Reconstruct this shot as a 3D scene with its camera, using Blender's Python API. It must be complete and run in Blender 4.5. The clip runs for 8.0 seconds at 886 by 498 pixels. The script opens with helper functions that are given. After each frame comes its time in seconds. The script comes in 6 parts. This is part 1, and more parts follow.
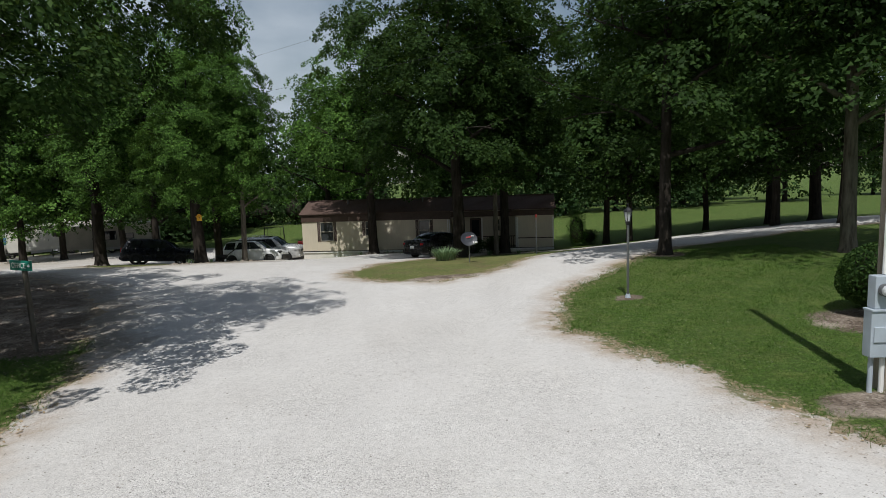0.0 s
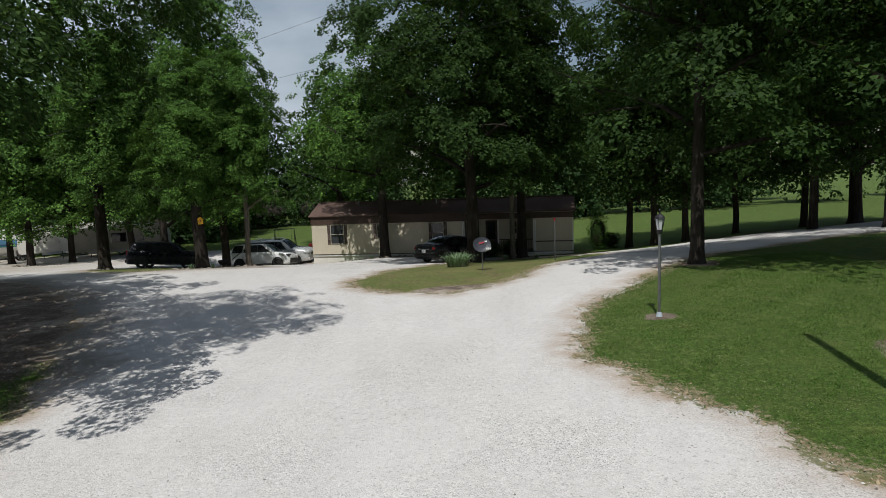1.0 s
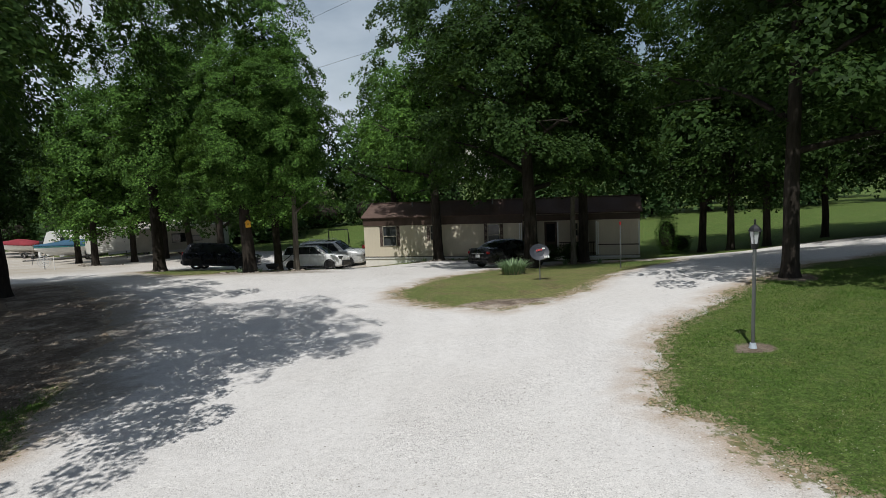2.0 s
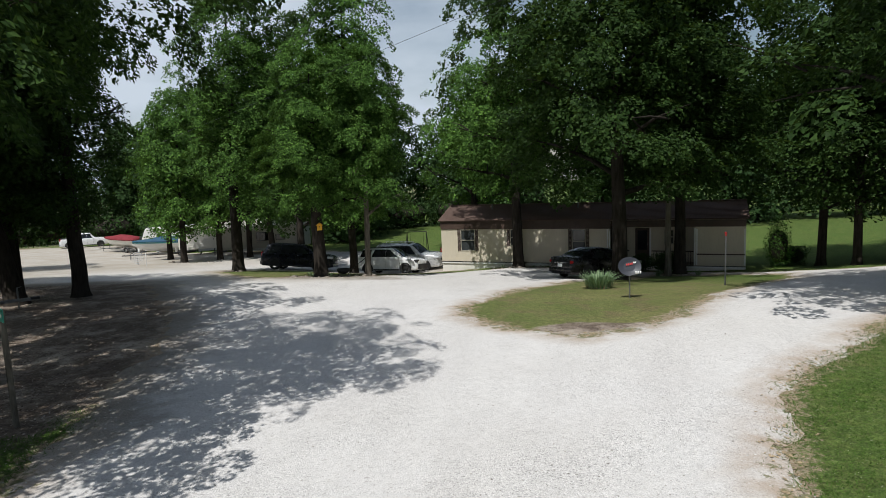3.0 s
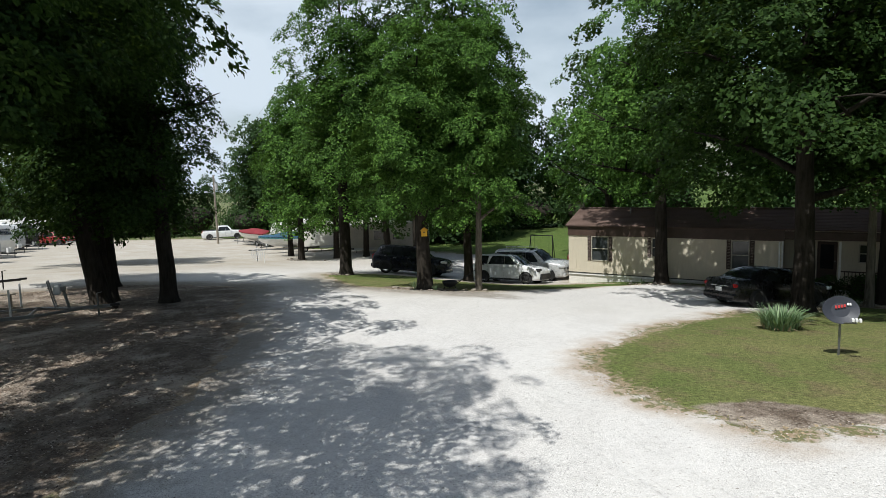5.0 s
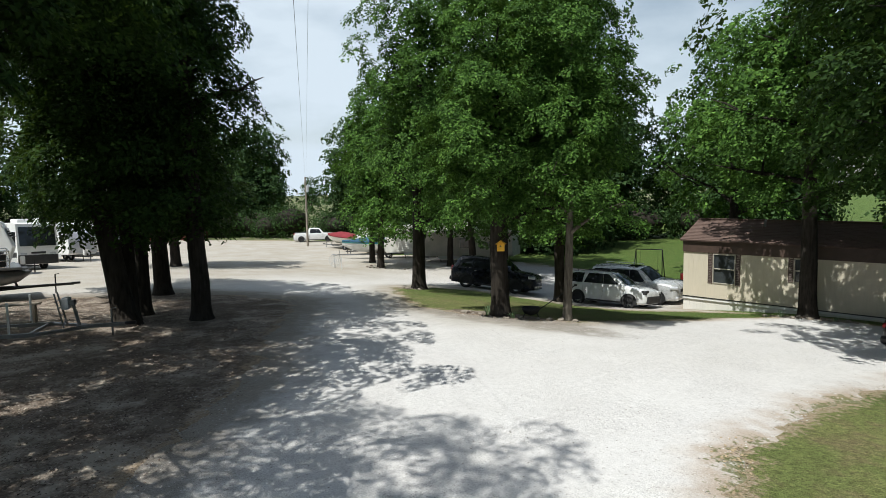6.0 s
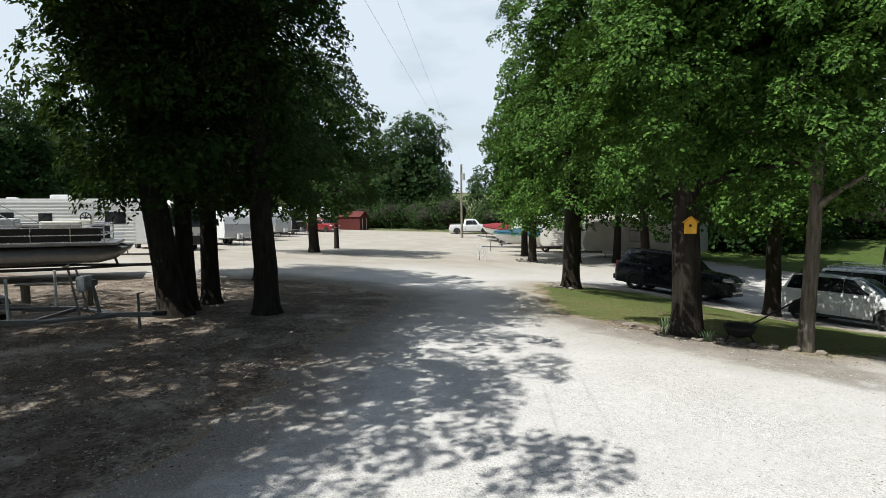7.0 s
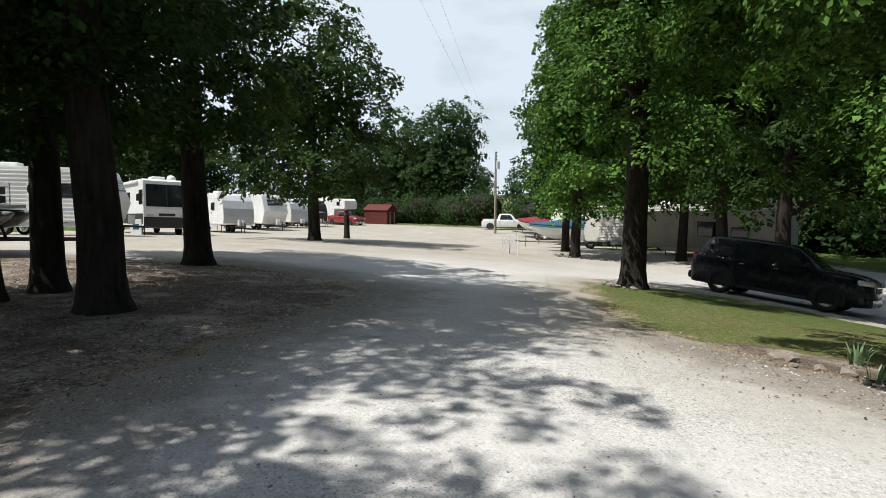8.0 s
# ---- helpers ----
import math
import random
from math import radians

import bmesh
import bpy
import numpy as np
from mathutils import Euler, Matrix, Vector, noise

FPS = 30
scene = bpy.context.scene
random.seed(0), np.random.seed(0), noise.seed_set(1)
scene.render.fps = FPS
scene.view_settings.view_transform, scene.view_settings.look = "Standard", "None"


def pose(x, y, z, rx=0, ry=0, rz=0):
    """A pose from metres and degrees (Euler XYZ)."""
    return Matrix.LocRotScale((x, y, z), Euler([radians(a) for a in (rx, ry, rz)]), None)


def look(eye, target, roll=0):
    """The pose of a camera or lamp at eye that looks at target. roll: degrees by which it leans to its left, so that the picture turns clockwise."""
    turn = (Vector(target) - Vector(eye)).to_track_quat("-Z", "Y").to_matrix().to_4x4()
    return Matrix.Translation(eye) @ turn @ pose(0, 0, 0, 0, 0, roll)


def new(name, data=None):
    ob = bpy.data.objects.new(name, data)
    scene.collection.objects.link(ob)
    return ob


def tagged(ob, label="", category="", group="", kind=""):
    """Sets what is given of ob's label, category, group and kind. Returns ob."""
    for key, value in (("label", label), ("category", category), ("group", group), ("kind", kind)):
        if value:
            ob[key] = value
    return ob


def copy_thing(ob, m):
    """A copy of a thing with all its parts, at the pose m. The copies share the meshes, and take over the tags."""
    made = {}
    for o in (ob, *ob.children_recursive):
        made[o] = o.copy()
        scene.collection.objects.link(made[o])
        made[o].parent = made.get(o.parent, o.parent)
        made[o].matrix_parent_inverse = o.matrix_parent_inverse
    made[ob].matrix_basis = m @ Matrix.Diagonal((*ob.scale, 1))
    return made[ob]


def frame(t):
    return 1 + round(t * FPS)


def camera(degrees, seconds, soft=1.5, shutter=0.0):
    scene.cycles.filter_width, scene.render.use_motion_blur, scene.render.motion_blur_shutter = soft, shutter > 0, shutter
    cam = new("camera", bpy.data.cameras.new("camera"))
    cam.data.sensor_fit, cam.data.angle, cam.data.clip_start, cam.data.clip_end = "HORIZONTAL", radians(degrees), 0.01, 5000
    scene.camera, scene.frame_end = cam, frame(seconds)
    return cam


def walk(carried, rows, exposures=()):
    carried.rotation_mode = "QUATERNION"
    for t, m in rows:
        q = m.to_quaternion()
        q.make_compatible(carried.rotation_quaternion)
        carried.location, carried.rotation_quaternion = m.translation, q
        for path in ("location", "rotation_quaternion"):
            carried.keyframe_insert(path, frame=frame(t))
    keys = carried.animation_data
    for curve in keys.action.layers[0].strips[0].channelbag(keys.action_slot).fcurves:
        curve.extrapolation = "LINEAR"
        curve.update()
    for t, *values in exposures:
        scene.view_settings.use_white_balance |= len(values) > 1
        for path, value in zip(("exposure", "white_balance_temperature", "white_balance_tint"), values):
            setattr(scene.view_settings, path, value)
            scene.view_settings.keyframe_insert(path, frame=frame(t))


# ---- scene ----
cam = camera(72.9, 8.0, soft=0.75)
PATH = [
    (0, (0.437, 0.678, 2.921), (0.41, 2.663, 2.683), -2.0),
    (0.5, (0.633, 1.63, 2.974), (0.568, 3.615, 2.734), -2.1),
    (1, (0.724, 2.475, 2.971), (0.635, 4.459, 2.734), -2.1),
    (1.5, (0.842, 3.349, 3.02), (0.683, 5.328, 2.782), -2.4),
    (3, (0.846, 6.358, 3.219), (0.287, 8.265, 2.991), -2.2),
    (3.5, (0.654, 7.303, 3.204), (-0.002, 9.179, 2.982), -2.2),
    (4, (0.387, 8.392, 3.315), (-0.383, 10.224, 3.093), -2.2),
    (5.3, (-0.398, 11.381, 3.328), (-1.404, 13.096, 3.112), -1.6),
    (5.5, (-0.605, 11.988, 3.233), (-1.654, 13.678, 3.026), -1.5),
    (5.7, (-1.072, 13.19, 3.272), (-2.191, 14.834, 3.063), -1.4),
    (6, (-1.846, 15.026, 3.222), (-3.077, 16.59, 3.02), -1.1),
    (6.2, (-2.46, 16.176, 3.141), (-3.798, 17.649, 2.94), -1.1),
    (6.5, (-3.404, 17.78, 2.803), (-4.873, 19.122, 2.607), -0.8),
    (6.7, (-4.176, 18.785, 2.523), (-5.699, 20.066, 2.327), -0.8),
    (7, (-5.504, 20.303, 2.113), (-7.119, 21.467, 1.913), -1.0),
    (7.2, (-6.447, 21.161, 1.815), (-8.084, 22.293, 1.618), -0.8),
    (7.5, (-7.876, 22.456, 1.388), (-9.535, 23.556, 1.191), -0.8),
    (7.7, (-8.945, 23.413, 1.141), (-10.613, 24.499, 0.945), -0.7),
    (8, (-10.554, 25.019, 0.754), (-12.241, 26.076, 0.562), 0.0),
]
walk(cam, [(t, look(eye, target, roll)) for t, eye, target, roll in PATH], [(0, -0.40, 6450, 9), (1.5, -0.34, 6450, 9), (3.5, -0.10, 6400, 9), (6, 0.12, 6400, 6), (8, 0.16, 6550, 8)])

# ---- world ----
SUN_EL, SUN_AZ = 62.0, 188.0     # degrees; azimuth is the side the sun stands on, measured from +y towards +x

world = bpy.data.worlds.new("world")
scene.world = world
world.use_nodes = True
wn, wl = world.node_tree.nodes, world.node_tree.links
wn.clear()
sky = wn.new("ShaderNodeTexSky")
sky.sky_type, sky.sun_disc = "NISHITA", False
sky.sun_elevation, sky.sun_rotation = radians(SUN_EL), radians(SUN_AZ)
sky.air_density, sky.dust_density, sky.ozone_density = 1.3, 1.2, 1.0
wtc = wn.new("ShaderNodeTexCoord")
wmap = wn.new("ShaderNodeMapping")
wmap.inputs["Scale"].default_value = (1.6, 1.6, 4.2)
wnoise = wn.new("ShaderNodeTexNoise")
wnoise.inputs["Scale"].default_value, wnoise.inputs["Detail"].default_value = 1.7, 7.0
wramp = wn.new("ShaderNodeValToRGB")
wramp.color_ramp.elements[0].position, wramp.color_ramp.elements[1].position = 0.46, 0.80
wramp.color_ramp.elements[0].color = (0.10, 0.10, 0.10, 1)
wmix = wn.new("ShaderNodeMixRGB")
wmix.inputs["Color2"].default_value = (8.3, 9.3, 10.5, 1)
wbg, wout = wn.new("ShaderNodeBackground"), wn.new("ShaderNodeOutputWorld")
wbg.inputs["Strength"].default_value = 0.08
wl.new(wtc.outputs["Generated"], wmap.inputs["Vector"])
wl.new(wmap.outputs["Vector"], wnoise.inputs["Vector"])
wsep, wcover = wn.new("ShaderNodeSeparateXYZ"), wn.new("ShaderNodeMath")     # the cloud thickens towards the west
wcover.operation = "MULTIPLY_ADD"
wcover.inputs[1].default_value = -0.42
wl.new(wtc.outputs["Generated"], wsep.inputs["Vector"])
wl.new(wsep.outputs["X"], wcover.inputs[0])
wl.new(wnoise.outputs["Fac"], wcover.inputs[2])
wl.new(wcover.outputs["Value"], wramp.inputs["Fac"])
wl.new(wramp.outputs["Color"], wmix.inputs["Fac"])
wl.new(sky.outputs["Color"], wmix.inputs["Color1"])
wl.new(wmix.outputs["Color"], wbg.inputs["Color"])
wl.new(wbg.outputs["Background"], wout.inputs["Surface"])

sun_data = bpy.data.lights.new("sun", "SUN")
sun_data.energy, sun_data.angle, sun_data.color = 5.0, radians(0.48), (1.0, 0.975, 0.94)
sun = new("sun", sun_data)
sun_dir = Vector((math.sin(radians(SUN_AZ)) * math.cos(radians(SUN_EL)), math.cos(radians(SUN_AZ)) * math.cos(radians(SUN_EL)), math.sin(radians(SUN_EL))))
sun.matrix_world = look(sun_dir * 80, (0, 0, 0))

# ---- materials ----


class Mat:
    """A node material with a few shortcuts."""

    def __init__(self, name, rough=0.6, metal=0.0, spec=0.5):
        self.m = bpy.data.materials.new(name)
        self.m.use_nodes = True
        self.n, self.l = self.m.node_tree.nodes, self.m.node_tree.links
        self.b = self.n["Principled BSDF"]
        self.b.inputs["Roughness"].default_value = rough
        self.b.inputs["Metallic"].default_value = metal
        self.b.inputs["Specular IOR Level"].default_value = spec
        self.tc = self.n.new("ShaderNodeTexCoord")

    def noise(self, scale, detail=4.0, rough=0.55, vec=None, stretch=None):
        t = self.n.new("ShaderNodeTexNoise")
        t.inputs["Scale"].default_value, t.inputs["Detail"].default_value, t.inputs["Roughness"].default_value = scale, detail, rough
        src = vec or self.tc.outputs["Object"]
        if stretch:
            mp = self.n.new("ShaderNodeMapping")
            mp.inputs["Scale"].default_value = stretch
            self.l.new(src, mp.inputs["Vector"])
            src = mp.outputs["Vector"]
        self.l.new(src, t.inputs["Vector"])
        return t.outputs["Fac"]

    def voronoi(self, scale, feature="F1", out="Distance"):
        t = self.n.new("ShaderNodeTexVoronoi")
        t.feature = feature
        t.inputs["Scale"].default_value = scale
        self.l.new(self.tc.outputs["Object"], t.inputs["Vector"])
        return t.outputs[out]

    def ramp(self, fac, stops):
        r = self.n.new("ShaderNodeValToRGB")
        e = r.color_ramp.elements
        while len(e) < len(stops):
            e.new(0.5)
        for k, (p, c) in enumerate(stops):
            e[k].position = p
            e[k].color = (*c, 1) if not isinstance(c, (int, float)) else (c, c, c, 1)
        self.l.new(fac, r.inputs["Fac"])
        return r.outputs["Color"]

    def mix(self, fac, a, b, kind="MIX"):
        x = self.n.new("ShaderNodeMixRGB")
        x.blend_type = kind
        for sock, v in (("Fac", fac), ("Color1", a), ("Color2", b)):
            if isinstance(v, (int, float)):
                x.inputs[sock].default_value = v if sock == "Fac" else (v, v, v, 1)
            elif isinstance(v, tuple):
                x.inputs[sock].default_value = (*v, 1)
            else:
                self.l.new(v, x.inputs[sock])
        return x.outputs["Color"]

    def math(self, op, a, b=0.0):
        x = self.n.new("ShaderNodeMath")
        x.operation = op
        for k, v in enumerate((a, b)):
            if isinstance(v, (int, float)):
                x.inputs[k].default_value = v
            else:
                self.l.new(v, x.inputs[k])
        return x.outputs[0]

    def attr(self, name):
        a = self.n.new("ShaderNodeAttribute")
        a.attribute_name = name
        return a.outputs["Fac"]

    def island(self):
        return self.n.new("ShaderNodeNewGeometry").outputs["Random Per Island"]

    def rand(self):
        return self.n.new("ShaderNodeObjectInfo").outputs["Random"]

    def colour(self, c):
        if isinstance(c, tuple):
            self.b.inputs["Base Color"].default_value = (*c, 1)
        else:
            self.l.new(c, self.b.inputs["Base Color"])
        return self

    def rough(self, v):
        self.l.new(v, self.b.inputs["Roughness"])
        return self

    def bump(self, h, strength=0.4, dist=0.02):
        x = self.n.new("ShaderNodeBump")
        x.inputs["Strength"].default_value, x.inputs["Distance"].default_value = strength, dist
        self.l.new(h, x.inputs["Height"])
        self.l.new(x.outputs["Normal"], self.b.inputs["Normal"])
        return self


def plain(name, c, rough=0.5, metal=0.0, vary=0.12, scale=6.0, spec=0.5, bump=0.0):
    """Paint, plastic or metal with slight dirt and unevenness."""
    m = Mat(name, rough, metal, spec)
    n1 = m.noise(scale, 5)
    lo = tuple(v * (1 - vary) for v in c)
    hi = tuple(min(1, v * (1 + vary * 0.6)) for v in c)
    m.colour(m.ramp(n1, [(0.3, lo), (0.7, hi)]))
    m.rough(m.ramp(m.noise(scale * 3, 3), [(0.3, max(0.02, rough - 0.06)), (0.75, min(1, rough + 0.1))]))
    if bump:
        m.bump(m.noise(scale * 8, 4), bump, 0.01)
    return m.m


def gravel_material():
    m = Mat("limestone_gravel", 0.92, 0, 0.2)
    big, mid, fine = m.noise(0.13, 4), m.noise(0.8, 6), m.noise(40, 5, 0.7)
    stones = m.voronoi(62.0, "F1", "Color")
    sd = m.voronoi(62.0)
    sep = m.n.new("ShaderNodeSeparateColor")
    m.l.new(stones, sep.inputs["Color"])
    base = m.ramp(mid, [(0.25, (0.540, 0.521, 0.502)), (0.55, (0.568, 0.551, 0.532)), (0.8, (0.590, 0.574, 0.553))])
    base = m.mix(m.ramp(big, [(0.42, 0.0), (0.68, 0.16)]), base, (0.44, 0.405, 0.35))
    mottle = m.ramp(m.noise(7.0, 6, 0.7), [(0.28, 0.90), (0.5, 1.0), (0.72, 1.06)])
    base = m.mix(1.0, base, mottle, "MULTIPLY")
    base = m.mix(1.0, base, m.ramp(m.noise(1.6, 5, 0.6, stretch=(1.0, 0.25, 1.0)), [(0.3, 0.965), (0.7, 1.02)]), "MULTIPLY")
    loose = m.ramp(m.noise(0.55, 5), [(0.36, 0.25), (0.62, 1.0)])
    stone = m.ramp(sep.outputs["Red"], [(0.0, 0.45), (0.12, 0.80), (0.6, 1.0), (1.0, 1.22)])
    gaps = m.ramp(sd, [(0.0, 1.04), (0.5, 1.0), (0.9, 0.90)])
    rough = m.mix(1.0, m.mix(1.0, base, stone, "MULTIPLY"), gaps, "MULTIPLY")
    packed = m.mix(1.0, base, m.ramp(fine, [(0.25, 0.80), (0.5, 1.0), (0.75, 1.10)]), "MULTIPLY")
    specks = m.ramp(m.noise(19, 4), [(0.60, 0.0), (0.66, 0.7)])
    packed = m.mix(specks, packed, (0.24, 0.22, 0.20))
    col = m.mix(loose, packed, rough)
    edge = m.math("MULTIPLY", m.attr("edge"), m.ramp(m.noise(1.9, 6), [(0.34, 0.25), (0.55, 1.0)]))
    col = m.mix(edge, col, m.ramp(fine, [(0.3, (0.21, 0.145, 0.09)), (0.7, (0.40, 0.30, 0.205))]))
    col = m.mix(m.math("MULTIPLY", m.attr("earthy"), m.ramp(m.noise(0.5, 5), [(0.3, 0.55), (0.7, 0.92)])), col, m.mix(1.0, (0.31, 0.272, 0.215), mottle, "MULTIPLY"))
    tufts = m.ramp(m.math("ADD", m.attr("edge"), m.math("MULTIPLY", m.math("SUBTRACT", m.noise(7.0, 6, 0.7), 0.5), 2.2)), [(0.78, 0.0), (0.95, 0.85)])
    col = m.mix(tufts, col, m.ramp(m.noise(30, 4), [(0.3, (0.075, 0.092, 0.030)), (0.55, (0.125, 0.130, 0.050)), (0.75, (0.23, 0.18, 0.10))]))
    lit = m.ramp(m.math("ADD", m.attr("litter"), m.math("MULTIPLY", m.math("SUBTRACT", m.noise(2.2, 6), 0.5), 0.9)), [(0.35, 0.0), (0.75, 0.85)])
    col = m.mix(lit, col, m.ramp(fine, [(0.3, (0.10, 0.083, 0.068)), (0.7, (0.36, 0.325, 0.28))]))
    m.colour(col)
    h = m.math("ADD", m.math("MULTIPLY", m.math("MULTIPLY", sd, -0.45), loose), m.math("ADD", m.math("MULTIPLY", m.noise(5.0, 6), 0.5), m.math("MULTIPLY", fine, 0.6)))
    m.bump(h, 0.7, 0.018)
    return m.m


def ground_material():
    m = Mat("lawn_and_earth", 0.95, 0, 0.15)
    n1, n2, n3 = m.noise(0.35, 4), m.noise(2.4, 5), m.noise(28, 4, stretch=(1, 1, 0.3))
    grass = m.ramp(n3, [(0.25, (0.034, 0.070, 0.014)), (0.5, (0.070, 0.130, 0.026)), (0.78, (0.130, 0.200, 0.046))])
    grass = m.mix(m.ramp(n2, [(0.45, 0.0), (0.75, 0.45)]), grass, (0.180, 0.205, 0.058))
    grass = m.mix(m.math("MULTIPLY", m.attr("dry"), m.ramp(n1, [(0.3, 0.40), (0.65, 0.95)])), grass, (0.205, 0.205, 0.080))
    grass = m.mix(m.math("MULTIPLY", m.attr("dry"), m.ramp(m.noise(1.1, 6, 0.65), [(0.50, 0.0), (0.64, 0.7)])), grass, (0.190, 0.150, 0.084))
    grass = m.mix(1.0, grass, m.ramp(m.noise(11, 5, 0.7), [(0.3, 0.50), (0.7, 1.28)]), "MULTIPLY")
    grass = m.mix(1.0, grass, m.ramp(m.noise(55, 3, 0.7), [(0.32, 0.45), (0.68, 1.45)]), "MULTIPLY")
    litter = m.ramp(m.voronoi(26.0, "F1", "Color"), [(0.1, (0.065, 0.050, 0.040)), (0.40, (0.175, 0.140, 0.110)), (0.75, (0.300, 0.250, 0.205)), (0.95, (0.44, 0.39, 0.33))])
    litter = m.mix(m.ramp(n2, [(0.42, 0.0), (0.7, 0.8)]), litter, (0.32, 0.265, 0.215))
    # pale gravel patches, cut sharp so they also paint in sun dapples
    litter = m.mix(m.ramp(m.noise(0.9, 6, 0.65), [(0.50, 0.0), (0.60, 0.85)]), litter, (0.46, 0.40, 0.33))
    litter = m.mix(m.ramp(m.noise(0.6, 6, 0.7), [(0.44, 0.65), (0.54, 0.0)]), litter, m.ramp(m.noise(22, 4, 0.7), [(0.3, (0.045, 0.033, 0.025)), (0.7, (0.165, 0.118, 0.085))]))
    fac = m.math("ADD", m.attr("litter"), m.math("MULTIPLY", m.math("SUBTRACT", m.noise(1.3, 6), 0.5), 0.9))
    fac = m.ramp(fac, [(0.40, 0.0), (0.58, 1.0)])
    thin = m.ramp(m.math("ADD", m.attr("gravelly"), m.math("MULTIPLY", m.math("SUBTRACT", m.noise(7.0, 6, 0.7), 0.5), 2.2)), [(0.55, 0.0), (0.85, 0.9)])
    stony = m.ramp(m.noise(34, 5, 0.7), [(0.3, (0.19, 0.130, 0.080)), (0.5, (0.33, 0.255, 0.175)), (0.72, (0.48, 0.42, 0.34))])
    m.colour(m.mix(thin, m.mix(fac, grass, litter), stony))
    m.bump(m.math("ADD", n3, m.math("MULTIPLY", m.noise(9, 4), 0.8)), 0.9, 0.07)
    return m.m


def leaf_material(name, dark, lit, pale):
    m = Mat(name, 0.6, 0, 0.08)
    isl = m.island()
    col = m.ramp(isl, [(0.0, dark), (0.55, lit), (1.0, pale)])
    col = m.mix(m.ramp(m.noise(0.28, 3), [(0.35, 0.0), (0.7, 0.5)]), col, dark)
    m.colour(col)
    tr = m.n.new("ShaderNodeBsdfTranslucent")
    m.l.new(m.mix(0.5, col, (0.16, 0.26, 0.03)), tr.inputs["Color"])
    mx = m.n.new("ShaderNodeMixShader")
    mx.inputs["Fac"].default_value = 0.18
    m.l.new(m.b.outputs["BSDF"], mx.inputs[1])
    m.l.new(tr.outputs["BSDF"], mx.inputs[2])
    m.l.new(mx.outputs["Shader"], m.n["Material Output"].inputs["Surface"])
    return m.m


def bark_material(name, dark, pale):
    m = Mat(name, 0.95, 0, 0.1)
    ridges = m.noise(9, 6, 0.65, stretch=(1, 1, 0.16))
    col = m.ramp(ridges, [(0.32, dark), (0.5, tuple((a + b) / 2 for a, b in zip(dark, pale))), (0.72, pale)])
    col = m.mix(m.ramp(m.noise(1.3, 4), [(0.5, 0.0), (0.75, 0.5)]), col, tuple(v * 0.75 + 0.02 for v in pale))
    m.colour(col)
    m.bump(ridges, 1.0, 0.06)
    return m.m


def shingle_material():
    m = Mat("brown_asphalt_shingle", 0.9, 0, 0.2)
    col = m.ramp(m.noise(60, 3), [(0.3, (0.075, 0.050, 0.042)), (0.7, (0.155, 0.105, 0.088))])
    col = m.mix(m.ramp(m.noise(0.9, 5), [(0.4, 0.0), (0.75, 0.45)]), col, (0.17, 0.12, 0.10))
    m.colour(col)
    m.bump(m.noise(90, 3), 0.5, 0.01)
    return m.m


def siding_material(name, c):
    m = Mat(name, 0.6, 0, 0.35)
    col = m.ramp(m.noise(0.7, 5, stretch=(1, 1, 0.35)), [(0.3, tuple(v * 0.86 for v in c)), (0.7, c)])
    col = m.mix(m.ramp(m.noise(14, 5, stretch=(1, 1, 0.12)), [(0.5, 0.0), (0.8, 0.3)]), col, tuple(v * 0.62 for v in c))
    m.colour(col)
    m.bump(m.noise(50, 3), 0.15, 0.005)
    return m.m


def glass_material(name, tint=(0.03, 0.035, 0.04), rough=0.03):
    m = Mat(name, rough, 0, 0.55)
    m.colour(m.ramp(m.noise(2.0, 3), [(0.3, tint), (0.7, tuple(v * 1.7 + 0.004 for v in tint))]))
    return m.m


def car_paint(name, c, metal=0.0):
    m = Mat(name, 0.24, metal, 0.5 if max(c) > 0.1 else 0.28)
    m.b.inputs["Coat Weight"].default_value = 0.6 if max(c) > 0.1 else 0.25
    m.b.inputs["Coat Roughness"].default_value = 0.06
    dust = m.ramp(m.noise(2.2, 5), [(0.45, 0.0), (0.8, 0.22 if max(c) > 0.1 else 0.01)])
    m.colour(m.mix(dust, c, (0.32, 0.30, 0.26)))
    m.rough(m.ramp(m.noise(5, 4), [(0.3, 0.18), (0.8, 0.42)]))
    return m.m


GRAVEL = gravel_material()
GROUND = ground_material()
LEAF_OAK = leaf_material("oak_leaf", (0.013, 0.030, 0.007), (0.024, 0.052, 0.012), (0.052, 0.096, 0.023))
# tones widened so sunlit highlights and dark depths sit in the leaf colour
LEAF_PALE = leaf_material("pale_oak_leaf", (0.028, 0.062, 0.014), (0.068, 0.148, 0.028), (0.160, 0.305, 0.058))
LEAF_FAR = leaf_material("woodland_leaf", (0.020, 0.043, 0.014), (0.034, 0.069, 0.022), (0.056, 0.104, 0.034))
BARK = bark_material("oak_bark", (0.014, 0.012, 0.010), (0.052, 0.044, 0.036))
BARK_PALE = bark_material("grey_bark", (0.060, 0.050, 0.039), (0.22, 0.195, 0.16))
SIDING = siding_material("cream_siding", (0.64, 0.575, 0.455))
FRAME_TAN = plain("tan_window_frame", (0.40, 0.37, 0.31), 0.5, 0, 0.1, 4)
SKIRT = siding_material("white_skirting", (0.74, 0.72, 0.66))
BROWN = plain("brown_trim_paint", (0.066, 0.040, 0.030), 0.6, 0, 0.2, 3)
SHINGLE = shingle_material()
GLASS = glass_material("window_glass", (0.030, 0.034, 0.036), 0.08)
GLASS_DARK = glass_material("tinted_car_glass", (0.012, 0.014, 0.016), 0.02)
